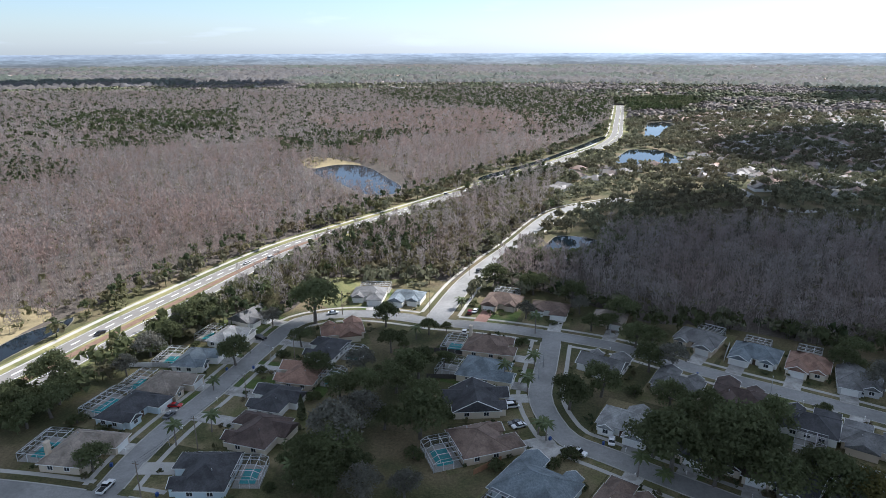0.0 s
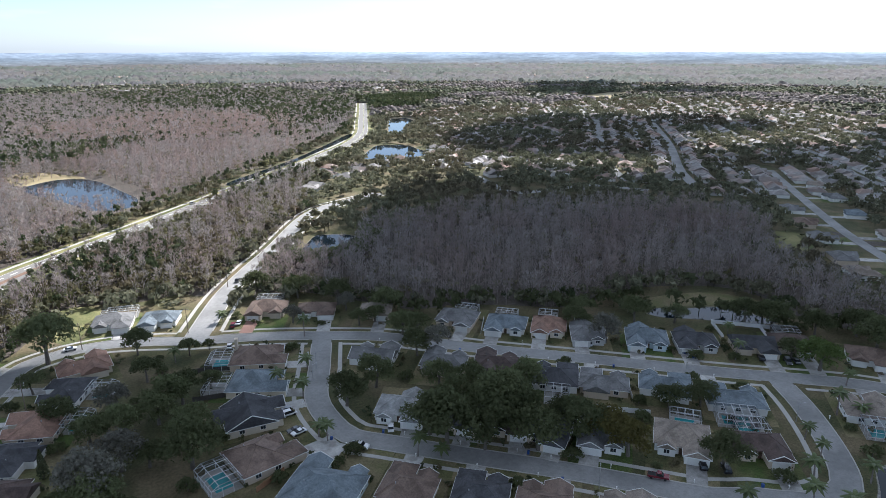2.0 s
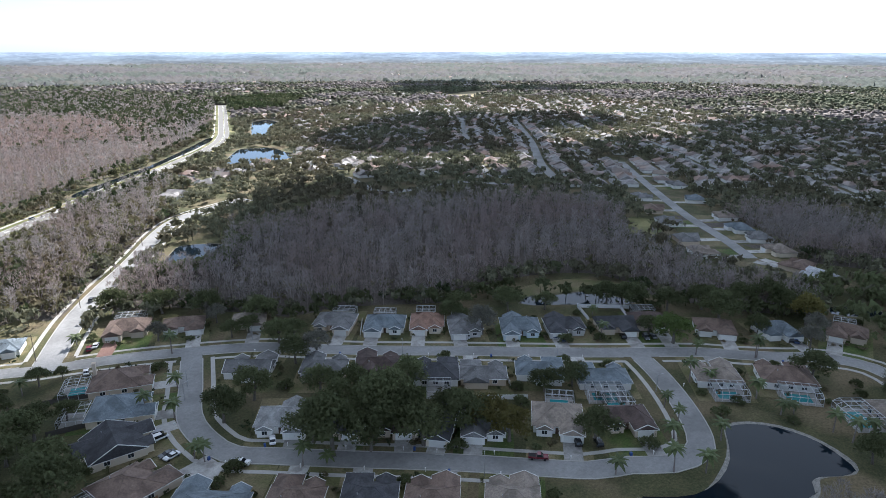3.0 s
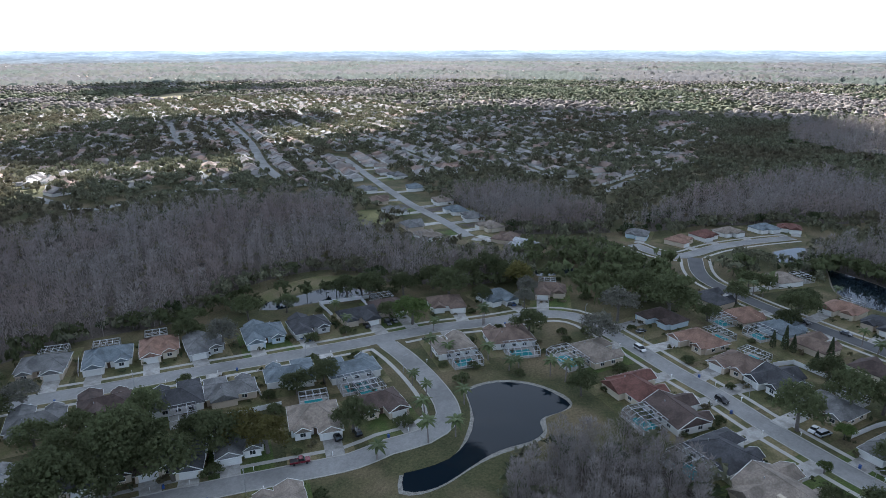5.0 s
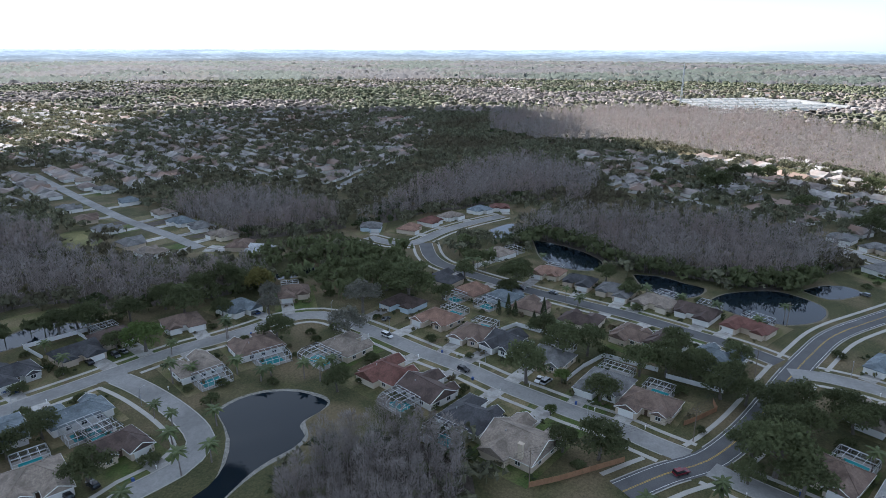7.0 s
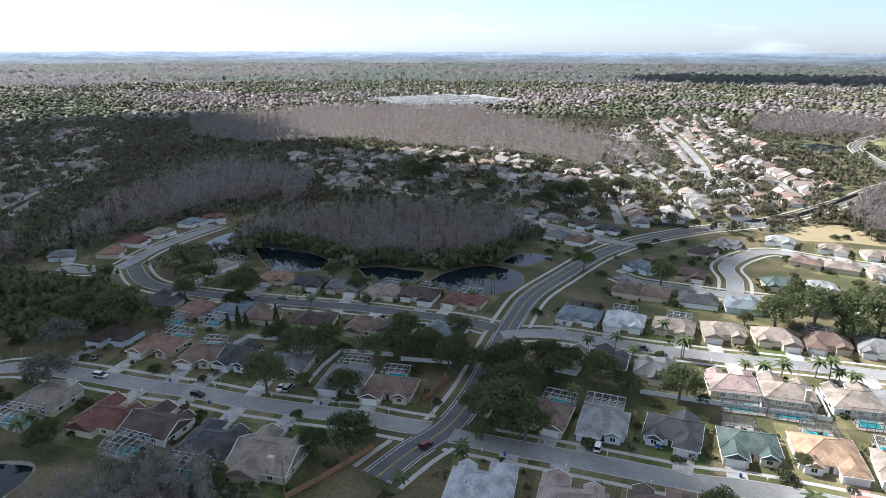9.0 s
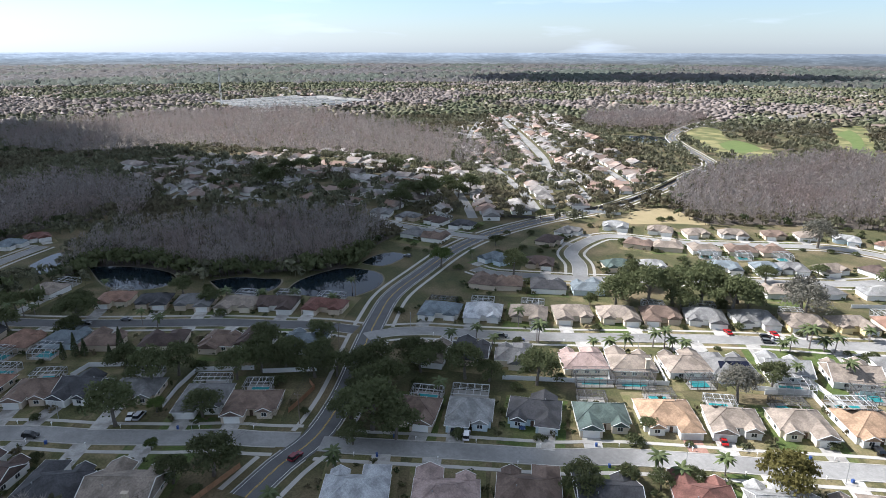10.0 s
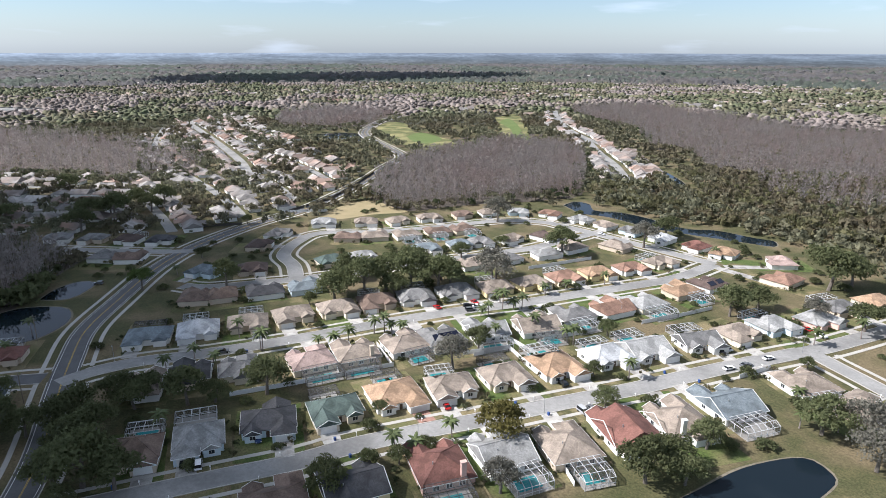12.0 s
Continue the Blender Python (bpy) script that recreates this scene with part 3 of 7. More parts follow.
PONDS = [
    ([(120, 88), (124, 85), (132, 81), (142, 81), (153, 85), (162, 92), (166, 95), (171, 94), (177, 90), (181, 83), (182, 75), (180, 68), (177, 63), (171, 64), (166, 67), (162, 67), (158, 64), (152, 65), (146, 69), (140, 72), (132, 74), (123, 76), (117, 79), (114, 84)], "dark pond mirroring sky and palms"),
    ([(179, 207), (187, 211), (197, 206), (212, 202), (219, 197), (223, 182), (230, 180), (235, 183), (224, 179), (214, 181), (208, 185), (194, 195), (183, 201)], "narrow pond behind the back gardens"),
    ([(29, -145), (24, -155), (18, -168), (13, -176), (5, -185), (0, -187), (-5, -183), (-6, -178), (-2, -167), (4, -153), (19, -143)], "dark pond in a mown lawn"),
    ([(291, 127), (300, 121), (306, 114), (299, 110), (289, 116), (284, 123)], "small pond among lawns"),
    ([(53, 348), (65, 374), (71, 383), (85, 380), (95, 368), (84, 346), (66, 334), (55, 336)], "pond beside the entrance road"),
    ([(-127, 618), (-104, 644), (-75, 630), (-47, 566), (-36, 536), (-38, 509), (-60, 503), (-90, 549), (-117, 589)], "marshy pond in bare woods"),
    ([(175, 663), (177, 639), (199, 635), (230, 645), (251, 665), (250, 695), (248, 727), (235, 736), (216, 741), (198, 712)], "wide pond reflecting the sky"),
    ([(268, 867), (263, 828), (276, 833), (312, 916), (347, 986), (346, 1026), (321, 1018), (297, 958)], "far pond reflecting the sky"),
    ([(390, 27), (400, 21), (408, 13), (391, 12), (375, 17), (371, 23)], "pond by the close"),
    ([(372, 0), (366, -12), (354, -27), (337, -37), (323, -33), (322, -20), (336, -6)], "dark pond under bare cypresses"),
    ([(318, -51), (317, -64), (308, -75), (303, -82), (292, -76), (289, -64), (300, -54)], "dark pond under bare cypresses"),
    ([(289, -82), (297, -90), (303, -105), (303, -117), (290, -128), (279, -127), (269, -119), (264, -105), (269, -93), (280, -82)], "dark pond mirroring clouds beside the road"),
    ([(307, -127), (315, -139), (316, -150), (308, -154), (301, -146), (297, -135)], "dark retention pond below the road"),
    ([(184, -437), (182, -452), (170, -451), (159, -434), (140, -438), (119, -432), (105, -423), (89, -420), (74, -426), (53, -421), (41, -420), (39, -408), (54, -407), (74, -407), (90, -407), (107, -408), (123, -413), (144, -421), (164, -421)], "canal behind the houses"),
    ([(162, -621), (137, -582), (118, -543), (115, -527), (131, -542), (153, -587)], "far pond in woods"),
    ([(635, -641), (591, -675), (529, -615), (557, -625), (594, -604)], "far retention pond"),
    ([(-172, 210), (-173, 230), (-169, 244), (-162, 253), (-160, 258), (-157, 248), (-160, 234), (-164, 218), (-165, 200)], "canal beside the highway"),
    ([(30, 565), (40, 586), (97, 664), (137, 729), (179, 803), (205, 851), (214, 857), (200, 818), (152, 738), (101, 654), (61, 597), (38, 562)], "canal beside the highway"),
]
POND_POLYS = [np.array(p) for p, _ in PONDS]
for pts, label in PONDS:
    pond(pts, label, RIPRAP if label == PONDS[0][1] else SAND)

# mown and dry clearings
CLEARINGS, WOODS = [], []
for pts, m, label in (
    ([(-214, 226), (-207, 259), (-184, 269), (-170, 259), (-172, 242), (-177, 217)], DRYGRASS, "pale dry grass clearing"),
    ([(-155, 668), (-137, 694), (-102, 668), (-82, 643), (-102, 630), (-129, 625)], DRYGRASS, "straw-coloured marsh grass"),
    ([(186, 222), (203, 222), (218, 219), (228, 213), (236, 201), (240, 189), (236, 184), (227, 184), (221, 196), (214, 204), (199, 208), (189, 211), (181, 212)], LAWNS[2], "straw-coloured bank above the pond"),
    ([(-63, 301), (-53, 309), (-41, 301), (-44, 285), (-47, 268), (-55, 271)], VERGE, "sunlit yellow-green lawn"),
    ([(313, -312), (319, -354), (311, -371), (289, -363), (268, -356), (283, -336), (294, -314)], DRYGRASS, "open dry grass field"),
    ([(515, -686), (525, -732), (467, -697), (455, -649), (483, -657)], FAIRWAY, "bright green putting green"),
    ([(501, -910), (514, -967), (460, -896), (398, -792), (355, -736), (396, -759), (439, -834)], FAIRWAY, "bright green fairway"),
    ([(595, -712), (643, -805), (614, -813), (534, -730), (485, -710), (417, -672), (411, -622), (433, -607), (465, -621), (526, -650)], VERGE, "olive rough of the golf course"),
    ([(541, -970), (528, -1028), (359, -738), (373, -712), (440, -803)], VERGE, "olive rough round the fairway"),
    ([(1190, -300), (1470, -270), (1560, -560), (1290, -620)], VERGE, "mown grass round the blocks of flats"),
    ([(309, 275), (344, 284), (347, 262), (319, 245), (299, 248)], VERGE, "green clearing beside the houses"),
    ([(885, 1346), (1040, 1440), (1083, 1410), (1010, 1306), (863, 1235)], DRYGRASS, "far ploughed field"),
):
    CLEARINGS.append(np.array(pts))
    sheet("clearing", pts, 0.017 if m == FAIRWAY else 0.0145, m, label, "clearing")

# ---- woods ----


def blade(p, d, w, rng):
    """One narrow rising twig spray as a triangle."""
    d = np.array(d, float)
    n = np.cross(d, rng.normal(size=3))
    n *= w / (np.linalg.norm(n) + 1e-9)
    return [p - n, p + n, p + d]


def stem(h, r):
    out = []
    for k in range(2):
        c = np.array([math.cos(k * math.pi / 2), math.sin(k * math.pi / 2), 0]) * r
        out.append([-c, c, np.array([0, 0, h])])
    return out


def as_mesh(tris):
    t = np.asarray(tris, float).reshape(-1, 3, 3)
    return t.reshape(-1, 3), np.arange(len(t) * 3).reshape(-1, 3)


def leaf_spray(c, n, size, r):
    """A leaf spray: one triangle round c that roughly faces n."""
    u = np.cross(n, r.normal(size=3))
    u /= np.linalg.norm(u) + 1e-9
    v = np.cross(n, u)
    v /= np.linalg.norm(v) + 1e-9
    return [c + u * size, c - u * size * 0.6 + v * size * 0.8, c - u * size * 0.6 - v * size * 0.8]


def bare_tree(n, h=14.0, w=0.09, spread=2.7, seed=1, length=1.5):
    """Leafless cypress: a tapering stem and a rounded, feathery crown of many short rising twigs."""
    r = np.random.default_rng(seed)
    q = stem(h * 0.97, 0.17)
    lean = r.normal(size=2) * 0.35
    for i in range(n):
        t = 1.0 - 0.74 * r.random() ** 1.5
        wide = spread * math.sqrt(max(0.02, 1 - ((t - 0.62) / 0.42) ** 2)) * (1.0 if t > 0.62 else 0.9)
        a, rr = r.random() * 6.283, wide * (0.25 + 0.75 * math.sqrt(r.random()))
        out = np.array([math.cos(a), math.sin(a)])
        base = np.array([*(out * rr * 0.72 + lean * t), h * t - 0.5])
        k = length * (0.6 + 0.8 * r.random())
        q.append(blade(base, (*(out * k * (0.25 + 0.5 * r.random()) + r.normal(size=2) * 0.25), k * (0.35 + 0.6 * r.random())), w * (0.6 + 0.9 * r.random()), r))
    return as_mesh(q)


def leafy_tree(n, h=9.0, rad=4.5, size=0.8, seed=1, trunk=True, top=0.0):
    """Loose crown of leaf sprays in several lobes, gaps between them."""
    r = np.random.default_rng(seed)
    q = stem(h * 0.6 + top, 0.28) if trunk else []
    lobes = [(r.normal(size=2) * rad * 0.42, h * (0.42 + 0.4 * r.random()) + top, rad * (0.42 + 0.25 * r.random())) for _ in range(7)]
    for i in range(n):
        (cx, cy), cz, lr = lobes[i % 7]
        d = r.normal(size=3)
        d[2] = abs(d[2]) * 0.9 - 0.3
        d /= np.linalg.norm(d)
        q.append(leaf_spray(np.array([cx, cy, cz]) + d * lr * (0.75 + 0.3 * r.random()) * [1, 1, 0.75], d + 0.3 * r.normal(size=3), size * (0.7 + 0.8 * r.random()), r))
    return as_mesh(q)


def spread_points(poly, spacing, rng, keep=True):
    """Jittered points inside an outline, clear of water and roads."""
    poly = np.array(poly, float)
    lo, hi = poly.min(0), poly.max(0)
    gx, gy = np.meshgrid(np.arange(lo[0], hi[0], spacing), np.arange(lo[1], hi[1], spacing))
    p = np.stack([gx.ravel(), gy.ravel()], 1) + rng.uniform(-0.6, 0.6, (gx.size, 2)) * spacing
    p = p[inside(p, poly)]
    return clear_points(p) if keep else p


def clear_points(p):
    """Those that stand on no water and no road."""
    for pp in POND_POLYS:
        p = p[~inside(p, pp)]
    for line, r in KEEP_OFF:
        lo, hi = line.min(0) - r, line.max(0) + r
        near = ((p > lo) & (p < hi)).all(1)
        if near.any():
            q = p[near]
            ok = np.ones(len(q), bool)
            for s in range(0, len(q), 2000):
                ok[s:s + 2000] = ((q[s:s + 2000, None] - line[None]) ** 2).sum(-1).min(1) > r * r
            near[near] = ~ok
            p = p[~near]
    return p


def plant(name, templates, pts, material, label, category, lo=0.75, hi=1.25, seed=3):
    """All trees of one kind in one mesh."""
    r = np.random.default_rng(seed)
    vs, fs, base = [], [], 0
    pick = r.integers(0, len(templates), len(pts))
    for k, (tv, tf) in enumerate(templates):
        p = pts[pick == k]
        if not len(p):
            continue
        a, s, sz = r.uniform(0, 6.283, len(p)), r.uniform(lo, hi, len(p)), r.uniform(lo, hi, len(p))
        ca, sa = np.cos(a) * s, np.sin(a) * s
        x = tv[None, :, 0] * ca[:, None] - tv[None, :, 1] * sa[:, None] + p[:, :1]
        y = tv[None, :, 0] * sa[:, None] + tv[None, :, 1] * ca[:, None] + p[:, 1:2]
        z = tv[None, :, 2] * sz[:, None]
        vs.append(np.stack([x, y, z], -1).reshape(-1, 3))
        fs.append((tf[None] + (np.arange(len(p)) * len(tv))[:, None, None]).reshape(-1, 3) + base)
        base += len(vs[-1])
    if not vs:
        return None
    return tagged(put(name, big_mesh(name, np.concatenate(vs), np.concatenate(fs), material)), label, category, kind="stuff")


BARE_NEAR = [bare_tree(84, 14.5, 0.17, 2.9, s, 1.7) for s in range(6)]
BARE_FINE = [bare_tree(300, 13.5, 0.065, 2.7, s, 1.3) for s in range(5)]
BARE_MID = [bare_tree(32, 14.5, 0.36, 3.3, s, 2.2) for s in range(5)]
BARE_FAR = [bare_tree(20, 14, 0.7, 4.6, s, 3.2) for s in range(4)]
BUSH = [leafy_tree(26, 4.5, 2.6, 0.8, s, False) for s in range(4)]
PINES = [leafy_tree(60, 8, 2.2, 0.7, s, True, 5.0) for s in range(4)]
PINES_FAR = [leafy_tree(14, 8, 3.0, 1.8, s, False, 4.0) for s in range(4)]
OAK_FAR = [leafy_tree(22, 8, 5.0, 2.1, s, False) for s in range(4)]
OAK_MID = [leafy_tree(40, 8.5, 5.0, 1.5, s, True) for s in range(5)]


def floor_patch(pts):
    WOODS.append(np.array(pts))
    sheet("forest_floor", pts, 0.003 + 0.0006 * len(WOODS), LITTER, "dark leaf litter and wet soil under the trees", "forest floor", 12.0)


def fringe(pts, seed, gap=3.6):
    """Evergreen trees and brush round the foot of a wood."""
    r = np.random.default_rng(seed)
    line = smooth_line(list(pts) + [pts[0]], gap)
    to_mid = line.mean(0) - line
    to_mid /= np.linalg.norm(to_mid, axis=1)[:, None]
    p = clear_points(line + to_mid * r.uniform(-2, 9, (len(line), 1)) + r.normal(size=line.shape) * 2)
    pick = r.random(len(p))
    plant("undergrowth", OAK_MID, p[pick < 0.55], FARLEAF, "dark evergreen trees at the foot of the wood", "trees", 0.45, 0.95, seed)
    plant("undergrowth", OAK_MID, p[(pick >= 0.55) & (pick < 0.8)], PINE, "green trees at the foot of the wood", "trees", 0.4, 1.0, seed + 1)


def wood(pts, spacing, kind, seed, material=TWIG, under=True, label="dense leafless grey-brown cypress wood", tall=1.0):
    r = np.random.default_rng(seed)
    floor_patch(pts)
    p = spread_points(pts, spacing, r)
    close_by = (np.hypot(p[:, 0], p[:, 1]) < 470) | (kind == "near") | (kind == "fine")
    plant("woodland", BARE_FINE if kind == "fine" else BARE_NEAR, p[close_by], material, label, "woods", 0.65 * tall, 1.2 * tall, seed)
    plant("woodland", BARE_FAR if kind == "far" else BARE_MID, p[~close_by], material, label, "woods", 0.65 * tall, 1.2 * tall, seed)
    if kind != "far":
        fringe(pts, seed + 700)
    if under:
        b = spread_points(pts, spacing * 2.2, r)
        plant("undergrowth", BUSH, b, SCRUB, "olive scrub under bare trees", "undergrowth", 0.5, 1.1, seed)


# the cypress dome behind the back gardens
wood([(23, 292), (45, 290), (66, 270), (86, 250), (106, 248), (129, 238), (152, 226), (170, 230), (194, 235), (221, 228), (238, 215), (241, 193), (236, 176), (251, 157), (248, 162), (256, 143), (271, 133), (289, 129), (284, 135), (278, 171), (281, 202), (290, 240), (322, 275), (347, 317), (307, 354), (250, 376), (192, 394), (135, 385), (96, 377), (52, 356), (31, 321)], 5.5, "near", 11)
# bare trees by the pond
wood([(120, 58), (138, 60), (148, 56), (158, 46), (160, 33), (156, 21), (146, 13), (130, 13), (115, 32), (112, 50)], 3.6, "fine", 12, under=False)
# domes farther on
wood([(372, 273), (353, 233), (347, 207), (344, 176), (355, 151), (377, 123), (384, 118), (415, 145), (448, 198), (440, 228), (382, 252)], 5.2, "mid", 13)
wood([(377, 109), (412, 84), (434, 68), (442, 49), (468, 28), (476, -0), (497, -25), (436, -21), (481, -40), (553, -56), (610, -22), (638, 18), (598, 50), (517, 84), (454, 98)], 6.0, "mid", 14)
wood([(355, 15), (369, -3), (344, -32), (322, -56), (320, -68), (312, -94), (303, -113), (328, -141), (350, -171), (349, -166), (385, -154), (415, -125), (420, -75), (418, -41), (410, -12), (381, 5)], 5.3, "near", 15)
wood([(1089, 79), (1139, 39), (1142, -53), (1219, -136), (1208, -219), (1190, -380), (877, -422), (736, -435), (593, -410), (554, -405), (509, -355), (536, -296), (590, -300), (641, -250), (720, -180), (790, -120), (780, -20), (860, 60), (966, 72)], 8.6, "mid", 16, TWIG)
wood([(317, -374), (349, -423), (378, -486), (390, -559), (380, -623), (365, -688), (312, -702), (264, -668), (228, -588), (187, -479), (197, -454), (212, -430), (237, -405), (255, -380), (275, -352)], 5.6, "mid", 17)
wood([(489, -1166), (462, -1281), (384, -1313), (255, -1206), (166, -1133), (86, -1052), (-10, -1062), (-83, -966), (-64, -640), (-13, -640), (23, -655), (62, -640), (89, -625), (127, -635), (153, -700), (181, -754), (218, -761), (284, -916), (369, -994), (442, -1078)], 7.4, "mid", 18, tall=0.9)
wood([(86, -620), (21, -640), (-13, -640), (-62, -630), (-55, -533), (-15, -517), (23, -514), (60, -540)], 8.0, "mid", 19)
brush = [(190, -499), (179, -533), (157, -557), (156, -596), (128, -635), (86, -633), (21, -658), (-13, -654), (-62, -639), (-55, -440), (-15, -430), (23, -432), (52, -430), (60, -436), (106, -440), (143, -452), (171, -468)]
plant("undergrowth", OAK_MID, spread_points(brush, 8.5, np.random.default_rng(819)), SCRUB, "olive-brown brush and small oaks before the bare wood", "trees", 0.5, 1.15, 819)
plant("undergrowth", OAK_MID, spread_points(brush, 12.0, np.random.default_rng(820)), FARLEAF, "dark oaks before the bare wood", "trees", 0.6, 1.2, 820)
wood([(740, -667), (663, -694), (637, -764), (700, -901), (710, -899), (832, -904), (845, -777)], 8.0, "far", 21)
# woods along and beyond the highway
strip = [(-112, 241), (-104, 259), (-89, 259), (-72, 258), (-64, 278), (-63, 301), (-47, 309), (-24, 305), (-7, 309), (4, 301), (20, 341), (42, 387), (67, 434), (84, 468), (78, 501), (107, 559), (91, 586), (55, 540), (20, 488), (-17, 426), (-46, 375), (-69, 335), (-85, 301), (-98, 272)]
wood(strip, 7.0, "near", 22, label="mixed bare and evergreen trees between the roads")
plant("undergrowth", PINES, spread_points(strip, 11.0, np.random.default_rng(822)), SCRUB, "slender green pines between the roads", "trees", 0.6, 1.1, 822)
plant("undergrowth", OAK_MID, spread_points(strip, 6.6, np.random.default_rng(823)), SCRUB, "olive brush and small oaks between the roads", "trees", 0.4, 0.9, 823)
big_wood = [(-190, 185), (-177, 217), (-163, 259), (-138, 306), (-102, 368), (-54, 447), (-20, 513), (23, 581), (110, 713), (187, 840), (267, 1045), (366, 1421), (173, 1751), (-127, 1764), (-414, 1709), (-710, 1721), (-986, 1690), (-1207, 1599), (-1300, 1361)]
near_part = [(-190, 185), (-177, 217), (-163, 259), (-138, 306), (-102, 368), (-54, 447), (-20, 513), (23, 581), (110, 713), (142, 756), (82, 816), (-58, 793), (-189, 762), (-309, 729), (-415, 691), (-498, 640), (-571, 595)]
far_part = [(142, 756), (187, 840), (267, 1045), (366, 1421), (173, 1751), (-127, 1764), (-414, 1709), (-710, 1721), (-986, 1690), (-1207, 1599), (-1300, 1361), (-571, 595), (-498, 640), (-415, 691), (-309, 729), (-189, 762), (-58, 793), (82, 816)]
r22 = np.random.default_rng(22)
floor_patch(big_wood)
swamp = spread_points(near_part, 7.0, r22)
close_by = np.hypot(swamp[:, 0], swamp[:, 1]) < 400
plant("woodland", BARE_NEAR, swamp[close_by], TWIG, "sunlit leafless grey-brown swamp woods by the highway", "woods", 0.5, 1.0, 29)
plant("woodland", BARE_MID, swamp[~close_by], TWIG, "sunlit leafless grey-brown swamp woods", "woods", 0.6, 1.15, 30)
plant("woodland", BARE_NEAR, spread_points(near_part, 13.0, r22), TWIGRED, "reddish budding maples among bare trees", "woods", 0.6, 1.1, 31)
plant("undergrowth", BUSH, spread_points(near_part, 13.0, r22), SCRUB, "olive scrub between bare trunks", "undergrowth", 0.6, 1.4, 32)
plant("woodland", BARE_FAR, spread_points(far_part, 13.0, r22), TWIG, "far leafless woods", "woods", 0.7, 1.2, 33)
plant("woodland", PINES_FAR, spread_points(far_part, 17.0, r22), PINE, "far green pines among bare trees", "woods", 0.7, 1.2, 34)
for k, pts in enumerate(([(-247, 410), (-199, 457), (-123, 448), (-105, 409), (-130, 370), (-171, 348)], [(-207, 978), (-83, 1147), (114, 1142), (181, 968), (82, 816), (-58, 793)], [(-284, 349), (-232, 371), (-192, 328), (-210, 287)])):
    plant("woodland", BARE_MID, spread_points(pts, 8.0, r22), TWIGRED, "reddish budding maples in bare woods", "woods", 0.7, 1.15, 50 + k)
for k, pts in enumerate(([(-203, 762), (-132, 820), (-19, 874), (-89, 705), (-167, 669)], [(-202, 1768), (173, 1751), (349, 1377), (252, 1005), (129, 901), (98, 1195), (-100, 1392)], [(-576, 917), (-584, 1162), (-362, 1155), (-278, 879), (-384, 825)], [(360, 1421), (526, 1480), (546, 1370), (423, 1185), (318, 1136)])):
    plant("pines", PINES_FAR, spread_points(pts, 10.0, r22), PINE, "green pines in a distant wood", "pines", 0.9, 1.4, 60 + k)
for k, (pts, sp) in enumerate((
    ([(-542, 625), (-452, 656), (-359, 622), (-309, 540), (-334, 517), (-393, 497)], 8.0), ([(-438, 767), (-337, 798), (-310, 764), (-326, 709), (-384, 691)], 9.0), ([(-160, 192), (-156, 217), (-152, 239), (-136, 259), (-147, 247), (-152, 216)], 9.0),
    ([(-76, 337), (-50, 375), (-23, 388), (-2, 358), (-8, 327), (-31, 320), (-54, 318)], 6.5), ([(7, 502), (47, 555), (92, 591), (103, 564), (52, 502), (19, 463)], 7.0), ([(-112, 241), (-104, 259), (-87, 259), (-77, 268), (-82, 244), (-91, 236)], 6.0))):
    plant("pines", PINES, spread_points(pts, sp, r22), PINE, "slender green pines in the woods", "pines", 0.7, 1.2, 40 + k)

# ---- houses ----
def box_mesh(name, x0, x1, y0, y1, z0, z1, m):
    return Shape().box(x0, x1, y0, y1, z0, z1).mesh(name, m)


WIN_FRAME = Shape()
for bx in ((-0.85, 0.85, -0.06, 0.04, 0.85, 0.95), (-0.85, 0.85, -0.06, 0.04, 2.15, 2.25), (-0.85, -0.75, -0.06, 0.04, 0.95, 2.15), (0.75, 0.85, -0.06, 0.04, 0.95, 2.15), (-0.04, 0.04, -0.05, 0.03, 0.95, 2.15)):
    WIN_FRAME.box(*bx)
WIN_FRAME = WIN_FRAME.mesh("window", TRIM)
WIN_PANE = box_mesh("pane", -0.75, 0.75, -0.03, 0.02, 0.95, 2.15, PANE)
GARAGE = Shape()
for k in range(4):
    GARAGE.box(-2.45, 2.45, -0.05, 0.02, 0.05 + 0.54 * k, 0.56 + 0.54 * k)
GARAGE = GARAGE.mesh("garage_door", DOORWHITE)
ENTRY = box_mesh("front_door", -0.5, 0.5, -0.05, 0.03, 0.05, 2.1, DOORDARK)
HOUSES = []


def roof_shape(x0, x1, y0, y1, z, pitch, gable=False):
    """A closed hip or gable roof over a rectangle."""
    s, th = Shape(), 0.18
    w, d = x1 - x0, y1 - y0
    if w >= d:
        h, c = d / 2 * pitch, (y0 + y1) / 2
        e = 0.0 if gable else min(d / 2, w / 2 - 0.2)
        r0, r1 = (x0 + e, c, z + h), (x1 - e, c, z + h)
        a, b, c2, d2 = (x0, y0, z), (x1, y0, z), (x1, y1, z), (x0, y1, z)
        s.face(a, b, r1, r0).face(c2, d2, r0, r1).face(d2, a, r0).face(b, c2, r1)
    else:
        h, c = w / 2 * pitch, (x0 + x1) / 2
        e = 0.0 if gable else min(w / 2, d / 2 - 0.2)
        r0, r1 = (c, y0 + e, z + h), (c, y1 - e, z + h)
        a, b, c2, d2 = (x0, y0, z), (x1, y0, z), (x1, y1, z), (x0, y1, z)
        s.face(b, c2, r1, r0).face(d2, a, r0, r1).face(a, b, r0).face(c2, d2, r1)
    low = [(p[0], p[1], z - th) for p in (a, b, c2, d2)]
    for i, (p, q) in enumerate(((a, b), (b, c2), (c2, d2), (d2, a))):
        s.face(low[i], low[(i + 1) % 4], q, p)
    s.face(*low[::-1])
    return s, h


